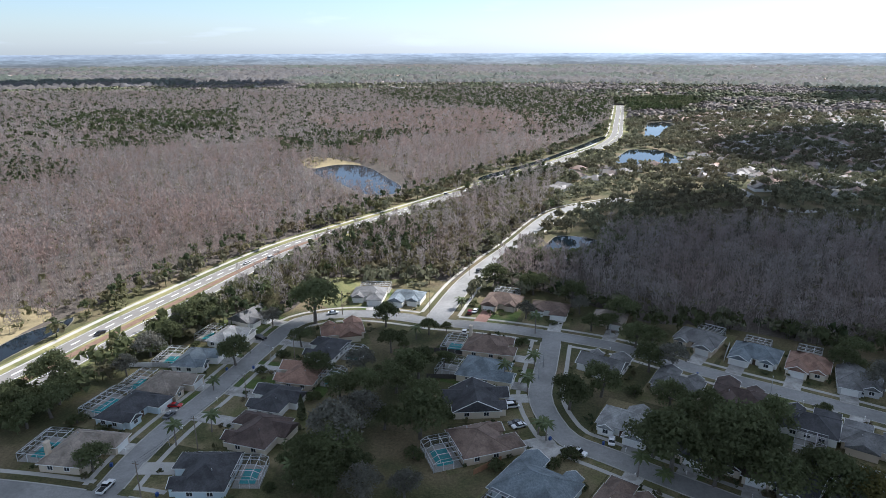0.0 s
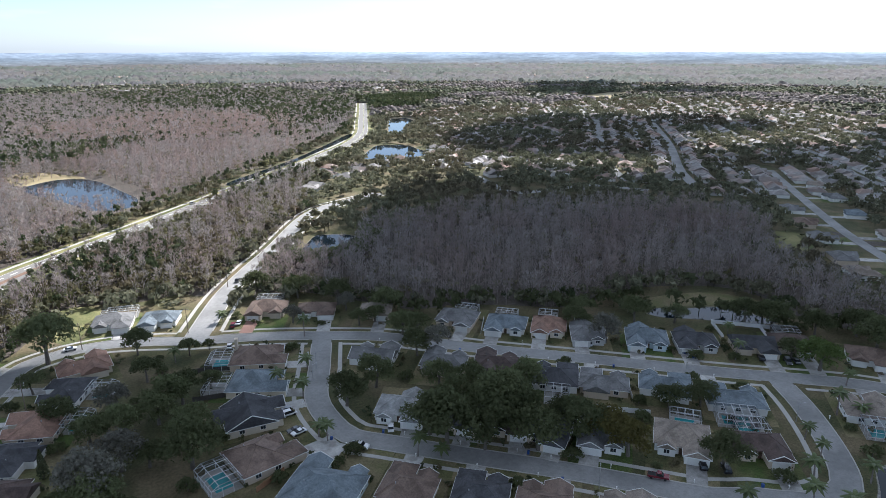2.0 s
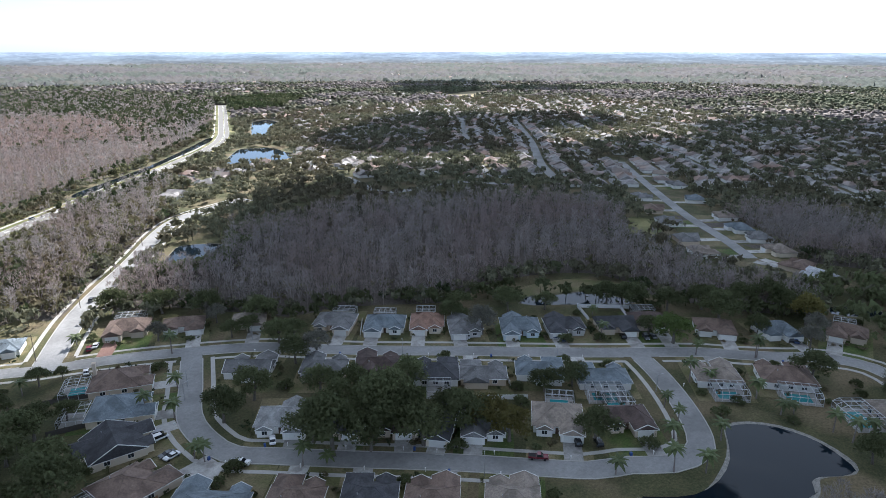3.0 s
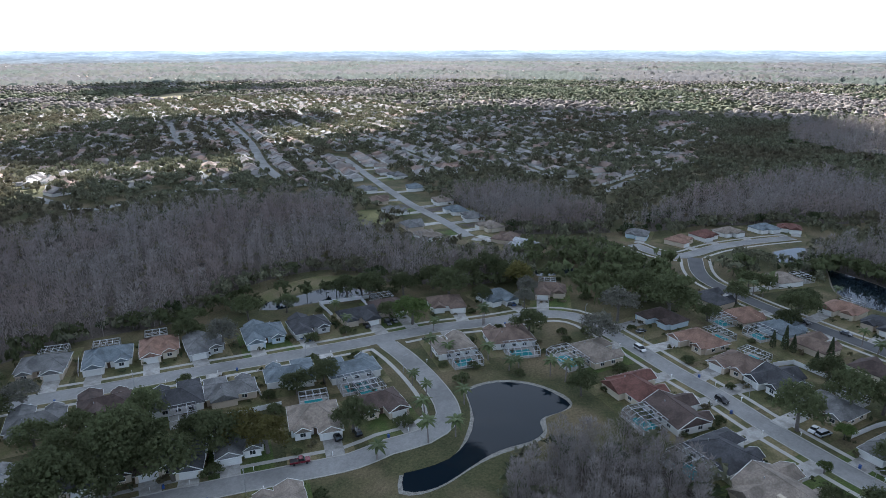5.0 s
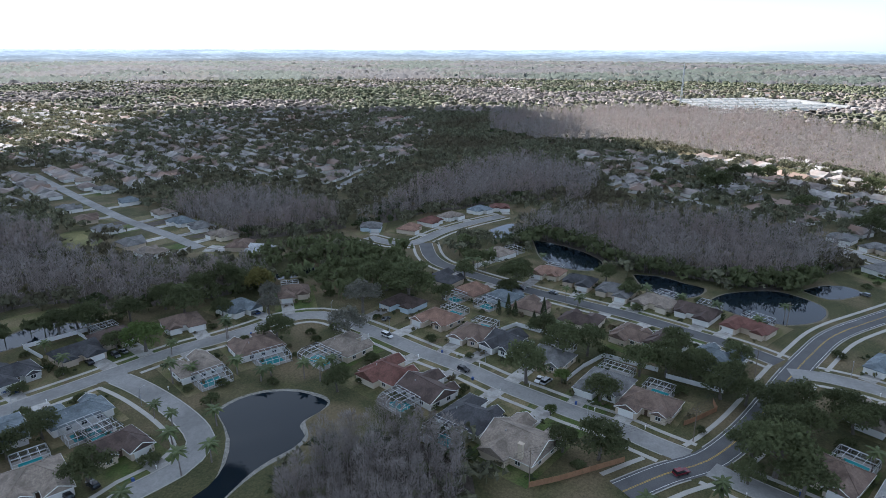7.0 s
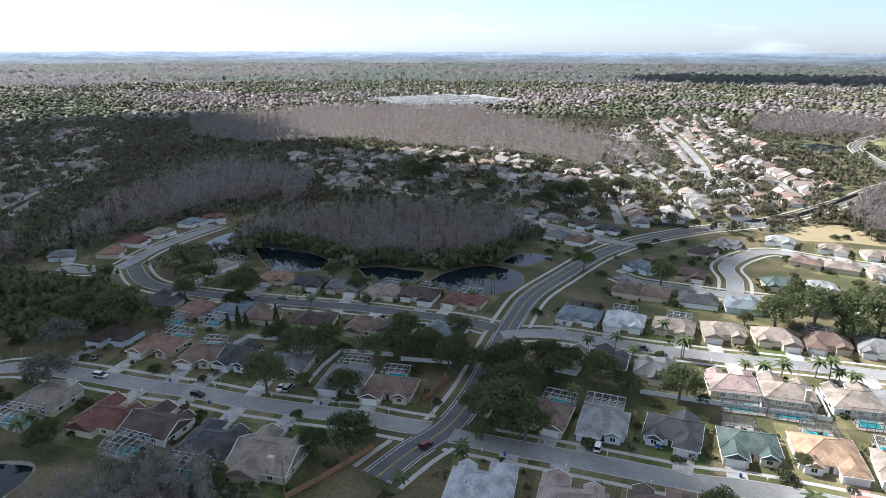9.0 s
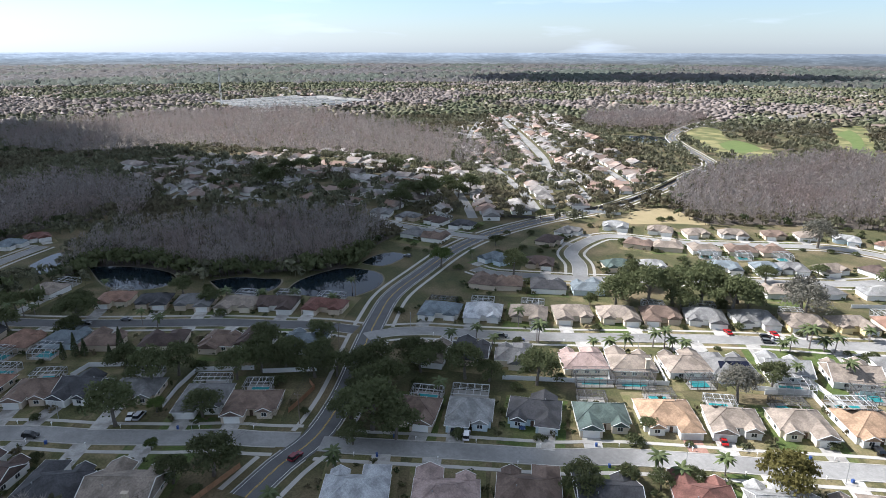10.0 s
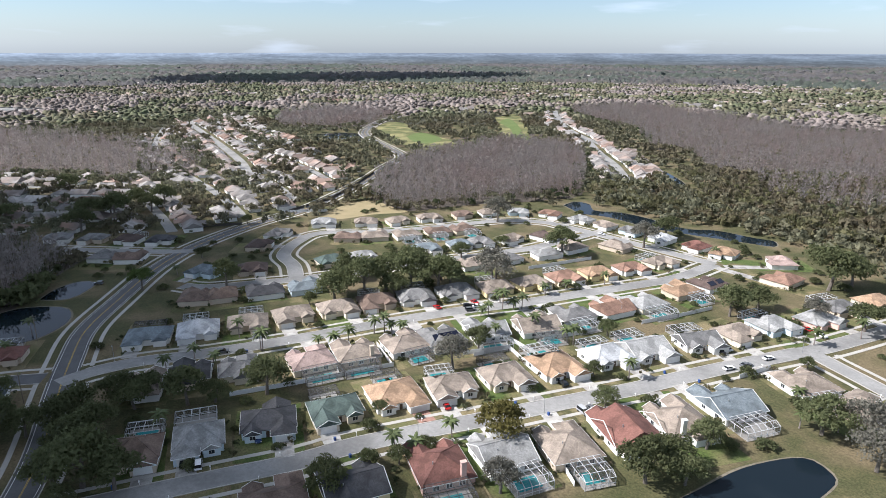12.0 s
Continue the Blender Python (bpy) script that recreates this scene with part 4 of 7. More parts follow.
def wing_roof(xc, hw, y0, y1, z, pitch, gable):
    """A front wing's roof: ridge runs back into the main roof."""
    s, h, th = Shape(), hw * pitch, 0.18
    e = 0.0 if gable else hw * 0.9
    f0, f1, b0, b1 = (xc - hw, y0, z), (xc + hw, y0, z), (xc - hw, y1, z), (xc + hw, y1, z)
    r0, r1 = (xc, y0 + e, z + h), (xc, y1 + hw, z + h)
    s.face(f1, b1, r1, r0).face(b0, f0, r0, r1).face(f0, f1, r0)
    l0, l1, l2, l3 = [(p[0], p[1], z - th) for p in (f0, f1, b1, b0)]
    s.face(l0, l1, f1, f0).face(l1, l2, b1, f1).face(l3, l0, f0, b0).face(l3, l2, l1, l0)
    return s, h


def nearest(x, y, key=None):
    best = (1e9, None, None)
    for k, line in STREETS.items():
        if key and k != key:
            continue
        d = np.hypot(line[:, 0] - x, line[:, 1] - y)
        i = int(d.argmin())
        if d[i] < best[0]:
            best = (d[i], line[i], k)
    return best


def house(x, y, w, d, roof, wall="white", key=None, gar=1, gable=False, cage=0, chimney=False, solar=0, pool=True, bronze=False, turn=None, wing=True, drive=DRIVE, label=""):
    """A one-storey house whose front (local -y) faces its street; gar: side of the garage, cage: width of a pool enclosure behind."""
    r = random.Random(int(x * 7 + y * 13))
    dist, near, k = nearest(x, y, key)
    rz = math.degrees(math.atan2(near[1] - y, near[0] - x)) + 90 if turn is None else turn
    near_cam = math.hypot(x, y) < 252
    names = dict(tan="tan", grey="grey", dark="charcoal", brown="brown", terra="terracotta", orange="orange-tan", blue="blue-grey", green="dark green", red="red", pale="pale grey", white="white", pink="pinkish", umber="dark brown")
    h = tagged(put("house", None, None, pose(x, y, 0, 0, 0, rz)), label or "one-storey %s stucco house with %s %s roof and garage" % (wall, names[roof], "gabled" if gable else "hipped"), "house", "houses of the estate")
    p, pitch, z = 3.4 + r.random() * 1.2, 0.46 + 0.06 * r.random(), 2.75
    y0 = -d / 2 + p
    wm, rm = STUCCO[wall], ROOF[roof]
    gx, gw = gar * (w / 2 - 3.45), 3.3
    walls = Shape().box(-w / 2, w / 2, y0, d / 2, 0, z)
    walls.box(gx - gw, gx + gw, -d / 2, y0 + 0.2, 0, z - 0.01)
    ex = -gar * (w / 2 - 3.2)
    if wing:
        walls.box(ex - 2.3, ex + 2.3, y0 - 1.9, y0 + 0.2, 0, z - 0.01)
        walls.face((ex - 2.3, y0 - 1.9, z), (ex + 2.3, y0 - 1.9, z), (ex, y0 - 1.9, z + 2.3 * pitch * 1.1))
    rs, rh = roof_shape(-w / 2 - 0.5, w / 2 + 0.5, y0 - 0.5, d / 2 + 0.5, z, pitch, gable)
    if gable and w >= d - p:
        for sx in (-1, 1):
            walls.face((sx * w / 2, y0, z), (sx * w / 2, d / 2, z), (sx * w / 2, (y0 + d / 2) / 2, z + (d / 2 - y0) / 2 * pitch))
    gg = gable or r.random() < 0.45
    gs, gh = wing_roof(gx, gw + 0.45, -d / 2 - 0.5, y0 - 0.5, z, pitch, gg)
    if gg:
        walls.face((gx - gw, -d / 2, z), (gx + gw, -d / 2, z), (gx, -d / 2, z + gw * pitch))
    back = None
    if not cage and near_cam:
        bx, bw = gar * w * 0.16, 3.4 + r.random()
        walls.box(bx - bw, bx + bw, d / 2 - 0.2, d / 2 + 2.6, 0, z - 0.01)
        back, bh = wing_roof(-bx, bw + 0.4, -d / 2 - 3.1, -d / 2 - 0.5, z, pitch, True)
        back.v = [(-a, -b, c) for a, b, c in back.v]
        walls.face((bx + bw, d / 2 + 2.6, z), (bx - bw, d / 2 + 2.6, z), (bx, d / 2 + 2.6, z + bw * pitch))
    part("wall", walls, wm, h)
    part("roof", rs, rm, h)
    if back:
        part("rear_roof", back, rm, h)
    part("garage_roof", gs, rm, h)
    if wing:
        es, _ = wing_roof(ex, 2.7, y0 - 2.4, y0 - 0.5, z, pitch * 1.1, True)
        part("entry_roof", es, rm, h)
    put("garage_door", GARAGE, h, pose(gx, -d / 2 - 0.02, 0))
    if near_cam:
        put("front_door", ENTRY, h, pose(-gar * 0.3, y0 - 0.02, 0))
        wins = [(ex, (y0 - 1.9 if wing else y0) - 0.02, 0), (-w / 4, d / 2 + 0.02, 180), (w / 4, d / 2 + 0.02, 180), (0, d / 2 + 0.02, 180)][:2 if back else 4]
        wins += [(s * (w / 2 + 0.02), y0 + q * (d / 2 - y0), 90 * s) for s in (-1, 1) for q in (0.3, 0.72)]
        for wx, wy, wr in wins:
            o = put("window", WIN_FRAME, h, pose(wx, wy, 0, 0, 0, wr))
            put("pane", WIN_PANE, o)
        bx, by = 0.2 * w, (y0 + d / 2) / 2 + d * 0.12
        part("vent", Shape().box(bx - 0.12, bx + 0.12, by - 0.12, by + 0.12, z + rh * 0.45, z + rh * 0.85), METAL, h)
        cap, W2, D2 = Shape(), w / 2 + 0.5, (d / 2 - y0) / 2 + 0.5
        yc = (y0 + d / 2) / 2
        e = 0 if gable else min(W2, D2)
        if W2 >= D2:
            ends = [(-W2 + e, yc), (W2 - e, yc)]
        else:
            ends = [(0, yc - D2 + e), (0, yc + D2 - e)]
        cap.bar((*ends[0], z + rh), (*ends[1], z + rh), 0.09)
        if not gable:
            for (ax, ay), (bx2, by2) in ((ends[0], (-W2, yc - D2)), (ends[0] if W2 >= D2 else ends[1], (-W2, yc + D2)), (ends[1] if W2 >= D2 else ends[0], (W2, yc - D2)), (ends[1], (W2, yc + D2))):
                cap.bar((ax, ay, z + rh), (bx2, by2, z), 0.07)
        part("ridge_cap", cap, rm, h)
        fas = Shape()
        X, Y0, Y1 = w / 2 + 0.52, y0 - 0.52, d / 2 + 0.52
        for a, b in (((-X, Y1), (X, Y1)), ((-X, Y0), (-X, Y1)), ((X, Y0), (X, Y1))):
            fas.bar((*a, z - 0.1), (*b, z - 0.1), 0.07)
        gxa, gxb, gy = gx - gw - 0.47, gx + gw + 0.47, -d / 2 - 0.52
        fas.bar((gxa, gy, z - 0.1), (gxa, y0 - 0.5, z - 0.1), 0.07).bar((gxb, gy, z - 0.1), (gxb, y0 - 0.5, z - 0.1), 0.07).bar((gxa, gy, z - 0.1), (gxb, gy, z - 0.1), 0.08)
        if gg:
            fas.bar((gxa, gy, z - 0.05), (gx, gy, z + gh - 0.05), 0.08).bar((gxb, gy, z - 0.05), (gx, gy, z + gh - 0.05), 0.08)
        if wing:
            ey, eh = y0 - 2.42, 2.7 * pitch * 1.1
            fas.bar((ex - 2.7, ey, z - 0.05), (ex, ey, z + eh - 0.05), 0.08).bar((ex + 2.7, ey, z - 0.05), (ex, ey, z + eh - 0.05), 0.08)
        if gable:
            for sx in (-1, 1):
                fas.bar((sx * X, Y0, z - 0.05), (sx * X, yc, z + rh - 0.05), 0.08).bar((sx * X, Y1, z - 0.05), (sx * X, yc, z + rh - 0.05), 0.08)
        part("trim", fas, TRIM, h, "white fascia boards and gutters")
    if chimney:
        cx, cy = -gar * w * 0.28, d / 2 - 0.5
        part("chimney", Shape().box(cx - 0.7, cx + 0.7, cy - 0.5, cy + 0.5, 0, z + rh + 0.9).box(cx - 0.85, cx + 0.85, cy - 0.65, cy + 0.65, z + rh + 0.9, z + rh + 1.1), wm, h, "stuccoed chimney with a flat cap")
    for i in range(solar):
        sx = (-w * 0.22, w * 0.2, 0)[i % 3]
        hd, yc = (d / 2 + 0.5 - (y0 - 0.5)) / 2, (y0 + d / 2) / 2
        q = [(sx + u, yc + v * hd, z + (1 - abs(v)) * hd * pitch + 0.12) for u, v in ((-2.2, 0.25), (2.2, 0.25), (2.2, 0.72), (-2.2, 0.72))]
        part("solar_panel", Shape().face(*q).face(*[(a, b, c - 0.08) for a, b, c in q][::-1]), SOLAR, h, "dark glossy solar panels")
    HOUSES.append((x, y, math.hypot(w, d) / 2))
    # lawn and driveway to the street
    run = dist - WIDTH[k] / 2
    if run < 40:
        lw = w / 2 + 2.2
        tagged(put("lawn", box_mesh("lawn", -lw, lw, -run + 0.3, d / 2 + 9 * r.random() + 3, 0, 0.02 + 0.0003 * (len(HOUSES) % 60), LAWNS[r.choice((0, 1, 1, 2))]), None, pose(x, y, 0, 0, 0, rz)),
               "mown lawn round a house, patchy in winter", "lawn", kind="structure")
    if d / 2 < run < 40:
        tagged(put("driveway", box_mesh("driveway", gx - 2.7, gx + 2.7, -run, -d / 2 - 0.01, 0, 0.09 + 0.0004 * (len(HOUSES) % 20), drive), None, pose(x, y, 0, 0, 0, rz)),
               "red brick-paved driveway" if drive == PAVER else "pale concrete driveway to the garage", "driveway", kind="structure")
    if cage:
        enclosure(pose(x, y, 0, 0, 0, rz) @ pose(gar * w * 0.08, d / 2 + 0.1, 0), cage, 7.5 + r.random() * 2, CAGE_D if bronze else CAGE_W, pool)
    return h


def enclosure(m, w, d, metal, pool):
    """A screened pool cage: posts, rails and a raised middle."""
    e = tagged(put("pool_enclosure", None, None, m), "%s aluminium screened pool cage behind the house" % ("bronze" if metal == CAGE_D else "white"), "pool enclosure", "pool cages")
    fr, sc, n = Shape(), Shape(), max(3, round(w / 2.4))
    top, mid, ins = 2.7, 3.7, 2.0
    rr = 0.058
    for i in range(n + 1):
        x = -w / 2 + w * i / n
        fr.bar((x, d, 0), (x, d, top), rr).bar((x, d, top), (x, d - ins, mid), rr).bar((x, d - ins, mid), (x, 0.4, mid), rr)
    for sx in (-1, 1):
        for j in range(4):
            y = d * j / 3
            fr.bar((sx * w / 2, y, 0), (sx * w / 2, y, top), rr)
        fr.bar((sx * w / 2, 0.2, top), (sx * w / 2, d, top), rr).bar((sx * w / 2, d - ins, mid), (sx * w / 2, d - ins, top), rr)
        fr.bar((sx * w / 2, 0.4, mid), (sx * w / 2, d - ins, mid), rr)
    for y, zz in ((d, top), (d, 1.0), (d - ins, mid), (d * 0.4, mid), (0.5, mid)):
        fr.bar((-w / 2, y, zz), (w / 2, y, zz), rr)
    a = w / 2 - 0.02
    sc.face((-a, d, 0), (a, d, 0), (a, d, top), (-a, d, top)).face((-a, d, top), (a, d, top), (a, d - ins, mid), (-a, d - ins, mid)).face((-a, d - ins, mid), (a, d - ins, mid), (a, 0.4, mid), (-a, 0.4, mid))
    for sx in (-a, a):
        sc.face((sx, 0.3, 0), (sx, d, 0), (sx, d, top), (sx, d - ins, mid), (sx, 0.3, mid))
    part("frame", fr, metal, e)
    part("screen", sc, SCREEN, e, "fine dark insect screen")
    tagged(put("pool_deck", box_mesh("pool_deck", -w / 2, w / 2, 0.3, d, 0, 0.07, WALKWAY), None, m), "pale concrete deck round the pool", "deck", kind="structure")
    if pool:
        s = tagged(put("swimming_pool", None, None, m @ pose(0, d * 0.5, 0)), "small turquoise swimming pool with pale coping", "swimming pool", "pools")
        a, b = w * 0.32, d * 0.28
        cop = Shape().box(-a - 0.3, a + 0.3, -b - 0.3, -b, 0.05, 0.14).box(-a - 0.3, a + 0.3, b, b + 0.3, 0.05, 0.14).box(-a - 0.3, -a, -b, b, 0.05, 0.14).box(a, a + 0.3, -b, b, 0.05, 0.14)
        part("coping", cop, WALKWAY, s)
        put("water", box_mesh("water", -a, a, -b, b, 0.05, 0.11, POOLWATER), s)


# street on the west
house(-101.4, 157.9, 16.3, 16.3, "tan", "tan", "west", 1, cage=12, chimney=True)
house(-97.5, 180.0, 17.2, 14.4, "dark", "blue", "west", 1, cage=14)
house(-92.6, 195.2, 14.6, 16.3, "tan", "tan", "west", 1, cage=11)
house(-89.5, 214.1, 14.6, 13.4, "blue", "white", "west", 1, cage=11)
house(-83.7, 233.8, 14.4, 12.5, "pale", "white", "west", 1, cage=10)
house(-80.7, 252.6, 13.8, 14.4, "grey", "white", "west", 1, gable=True)
house(-64.5, 147.4, 16.1, 16.3, "dark", "blue", "west", -1, cage=10, drive=WALKWAY)
house(-56.2, 167.4, 16.1, 16.3, "umber", "cream", "west", -1)
house(-55.9, 185.7, 15.3, 13.4, "dark", "white", "west", -1)
house(-50.3, 202.7, 15.3, 15.4, "terra", "tan", "west", -1, cage=9)
house(-44.8, 221.9, 16.3, 13.4, "dark", "white", "west", -1, cage=7)
house(-41.2, 240.7, 16.3, 13.4, "terra", "cream", "west", -1)
house(-34.5, 278.5, 14.6, 15.4, "grey", "white", "west", 1, cage=14)
house(-16.7, 274.6, 13.8, 14.4, "blue", "white", "west", -1)
house(26.3, 269.3, 15.5, 15.4, "brown", "tan", "ridge", -1, cage=11, drive=PAVER)
house(46.0, 260.2, 15.5, 13.4, "brown", "white", "ridge", 1)
house(69.5, 250.2, 12.9, 12.5, "tan", "tan", "ridge", 1)
# the row backing on the cypress wood
house(98.4, 229.0, 15.5, 16.3, "grey", "tan", "ridge", 1, cage=9)
house(114.6, 215.6, 15.5, 16.3, "blue", "white", "ridge", -1, solar=1, cage=9)
house(129.9, 207.5, 13.0, 16.3, "terra", "cream", "ridge", -1, solar=1, cage=8)
house(140.3, 195.0, 12.9, 14.4, "grey", "grey", "ridge", -1)
house(159.0, 183.0, 15.1, 16.3, "blue", "blue", "ridge", -1)
house(174.7, 173.7, 15.1, 14.4, "dark", "grey", "ridge", -1)
house(192.8, 163.1, 14.6, 14.4, "dark", "tan", "ridge", 1, gable=True)
house(207.5, 158.9, 13.8, 14.4, "umber", "tan", "ridge", 1, cage=9)
house(224.4, 139.5, 14.6, 14.4, "brown", "white", "ridge", 1)
house(242.9, 123.9, 13.8, 14.4, "blue", "white", "ridge", 1)
# the west arm of the loop
house(18.2, 224.5, 14.9, 19.2, "brown", "tan", "loop", -1, cage=11, chimney=True)
house(15.8, 204.8, 14.9, 19.2, "blue", "cream", "loop", -1, cage=10, pool=False)
house(11.7, 184.3, 14.6, 18.2, "dark", "cream", "loop", 1, gable=True)
house(11.8, 162.4, 14.6, 18.2, "brown", "tan", "loop", -1, cage=12)
house(24.7, 142.4, 18.9, 19.2, "blue", "blue", "loop", 1, cage=13)
# inside the loop
house(57.9, 210.7, 15.5, 13.4, "grey", "white", "ridge", -1, gable=True)
house(79.9, 196.3, 15.5, 13.4, "grey", "tan", "ridge", 1)
house(96.7, 187.9, 15.1, 14.4, "umber", "white", "ridge", 1)
house(110.9, 171.6, 15.1, 16.3, "dark", "white", "ridge", -1, cage=8, pool=False)
house(124.2, 161.8, 15.5, 13.4, "grey", "tan", "ridge", 1)
house(142.4, 152.8, 16.3, 13.4, "blue", "white", "ridge", -1)
house(156.8, 137.2, 17.2, 14.4, "blue", "white", "ridge", 1, cage=12)
house(54.6, 169.8, 15.5, 14.4, "pale", "white", "loop", 1)
house(70.1, 159.6, 13.0, 14.4, "dark", "tan", "loop", 1)
house(82.6, 151.2, 13.0, 14.4, "umber", "tan", "loop", 1)
house(91.4, 142.6, 12.0, 16.3, "dark", "cream", "loop", 1, gable=True)
house(104.0, 134.2, 13.0, 14.4, "grey", "white", "loop", -1)
house(124.3, 124.2, 14.6, 17.3, "tan", "white", "loop", 1, cage=9)
house(141.8, 113.0, 14.8, 13.4, "umber", "tan", "loop", 1, cage=9)
# south of the loop
house(45.2, 134.8, 13.6, 14.4, "brown", "tan", "loop", 1)
house(61.0, 125.2, 13.6, 14.4, "dark", "grey", "loop", 1)
house(73.5, 115.6, 13.0, 14.4, "brown", "tan", "loop", -1)
house(90.4, 104.4, 13.0, 14.4, "tan", "tan", "loop", -1)
# round the pond and along the long street
house(190.3, 116.0, 14.6, 14.4, "tan", "white", "ridge", -1, cage=11)
house(209.7, 102.2, 17.2, 16.3, "brown", "white", "ridge", -1, cage=12)
house(214.6, 67.1, 16.3, 15.4, "tan", "tan", "ridge", 1, cage=14)
house(197.0, 46.4, 16.3, 15.4, "red", "cream", "ridge", 1)
house(187.6, 31.2, 16.3, 15.4, "umber", "white", "ridge", 1, gable=True, cage=11)
house(173.3, 15.6, 15.5, 17.3, "dark", "white", "ridge", 1, cage=12)
house(162.3, -0.0, 17.2, 19.2, "tan", "tan", "ridge", 1, gable=True, chimney=True)
house(263.5, 107.1, 13.8, 14.4, "brown", "tan", "ridge", -1, cage=8)
house(258.6, 55.1, 15.5, 14.4, "umber", "blue", "ridge", -1)
house(243.9, 37.8, 16.0, 15.4, "terra", "tan", "ridge", -1, cage=9)
house(231.2, 21.7, 13.7, 15.4, "brown", "tan", "ridge", -1, cage=9)
house(224.4, 8.3, 13.7, 15.4, "dark", "white", "ridge", -1, gable=True)
house(214.6, -7.5, 14.6, 15.4, "grey", "tan", "ridge", -1, cage=9, pool=False)
house(198.2, -26.0, 14.6, 17.3, "grey", "white", "ridge", -1, cage=11, pool=False)
house(187.1, -38.7, 15.9, 15.4, "brown", "tan", "ridge", -1, cage=9)
# both sides of the asphalt street
house(293.2, 40.9, 15.5, 14.4, "dark", "tan", "mid", 1)
house(279.1, 25.9, 13.3, 14.4, "terra", "tan", "mid", 1, cage=9)
house(274.0, 10.8, 13.3, 14.4, "blue", "blue", "mid", 1, cage=9)
house(264.2, -1.5, 14.2, 13.4, "brown", "tan", "mid", 1)
house(252.5, -21.7, 15.5, 13.4, "umber", "cream", "mid", -1)
house(241.3, -40.9, 13.0, 13.4, "brown", "tan", "mid", 1)
house(236.9, -53.9, 13.0, 13.4, "umber", "white", "mid", 1)
house(225.8, -69.2, 15.5, 14.4, "blue", "white", "mid", -1)
house(337.6, 18.2, 13.8, 13.4, "tan", "white", "mid", 1, cage=8, pool=False)
house(308.7, -8.4, 14.3, 13.4, "terra", "cream", "mid", -1, cage=8)
house(298.0, -23.0, 14.3, 13.4, "dark", "tan", "mid", 1, solar=3)
house(287.5, -38.8, 16.3, 14.4, "grey", "tan", "mid", 1)
house(275.7, -54.9, 16.3, 14.4, "tan", "cream", "mid", -1, cage=8, pool=False)
house(266.7, -70.0, 16.3, 14.4, "umber", "white", "mid", 1, gable=True, cage=9)
house(254.1, -87.4, 17.2, 13.4, "red", "tan", "mid", -1, cage=11)
# the close by the far pond
house(379.5, 74.9, 14.6, 12.5, "terra", "tan", "north_close", -1)
house(398.1, 65.1, 13.8, 12.5, "red", "white", "north_close", -1)
house(413.0, 54.4, 13.8, 12.5, "tan", "white", "north_close", 1)
house(433.0, 37.0, 13.8, 12.5, "blue", "white", "north_close", 1)
house(442.4, 23.9, 12.9, 11.5, "red", "white", "north_close", 1)
house(379.0, 100.4, 12.9, 12.5, "grey", "blue", "north_close", 1)
# row north of the street of palms
house(224.5, -128.7, 16.3, 15.4, "blue", "white", "palms", -1, cage=12, bronze=True)
house(213.6, -143.7, 15.5, 16.3, "white", "white", "palms", -1, cage=10)
house(202.6, -159.4, 15.5, 15.4, "tan", "tan", "palms", 1, cage=10)
house(193.1, -175.9, 15.8, 15.4, "tan", "cream", "palms", -1)
house(182.6, -191.8, 15.8, 15.4, "tan", "cream", "palms", 1)
house(173.1, -207.1, 15.8, 15.4, "brown", "tan", "palms", -1, cage=9)
house(162.6, -221.9, 15.5, 15.4, "grey", "white", "palms", 1, cage=10)
house(151.0, -238.3, 16.3, 15.4, "grey", "white", "palms", 1)
house(138.3, -253.0, 15.5, 14.4, "tan", "yellow", "palms", -1, cage=8)
house(127.4, -268.3, 15.5, 14.4, "tan", "yellow", "palms", 1)
house(116.8, -284.1, 15.5, 14.4, "terra", "cream", "palms", 1, cage=9)
house(105.8, -299.9, 15.5, 14.4, "orange", "yellow", "palms", 1)
house(93.9, -316.4, 15.5, 13.4, "terra", "white", "palms", 1)
house(84.4, -335.1, 14.6, 13.4, "tan", "cream", "palms", 1, cage=8)
# row south of it
house(192.3, -106.1, 13.0, 14.4, "tan", "white", "palms", -1, gable=True)
house(185.8, -120.4, 13.0, 14.4, "dark", "tan", "palms", 1, gable=True)
house(175.2, -132.1, 13.1, 14.4, "grey", "cream", "palms", -1)
house(158.8, -150.5, 15.2, 16.3, "pink", "cream", "palms", -1, cage=13, bronze=True)
house(148.8, -164.3, 15.2, 16.3, "tan", "tan", "palms", 1, cage=13, bronze=True, chimney=True)
house(138.6, -180.4, 15.2, 16.3, "tan", "white", "palms", -1, cage=9, bronze=True)
house(129.8, -193.1, 14.6, 15.4, "grey", "white", "palms", 1, solar=3)
house(118.4, -208.6, 14.6, 16.3, "pale", "white", "palms", 1, gable=True, cage=12)
house(104.3, -224.7, 16.3, 17.3, "tan", "white", "palms", -1, cage=11, bronze=True, gable=True)
house(96.2, -243.8, 15.5, 15.4, "grey", "white", "palms", 1, cage=10)
house(84.8, -259.2, 15.5, 15.4, "terra", "white", "palms", -1, gable=True)
house(74.5, -274.1, 15.5, 15.4, "pale", "cream", "palms", 1, cage=11)
house(65.3, -298.4, 15.5, 14.4, "orange", "tan", "palms", -1, cage=8)
house(56.5, -314.7, 14.6, 13.4, "umber", "white", "palms", 1, solar=2)
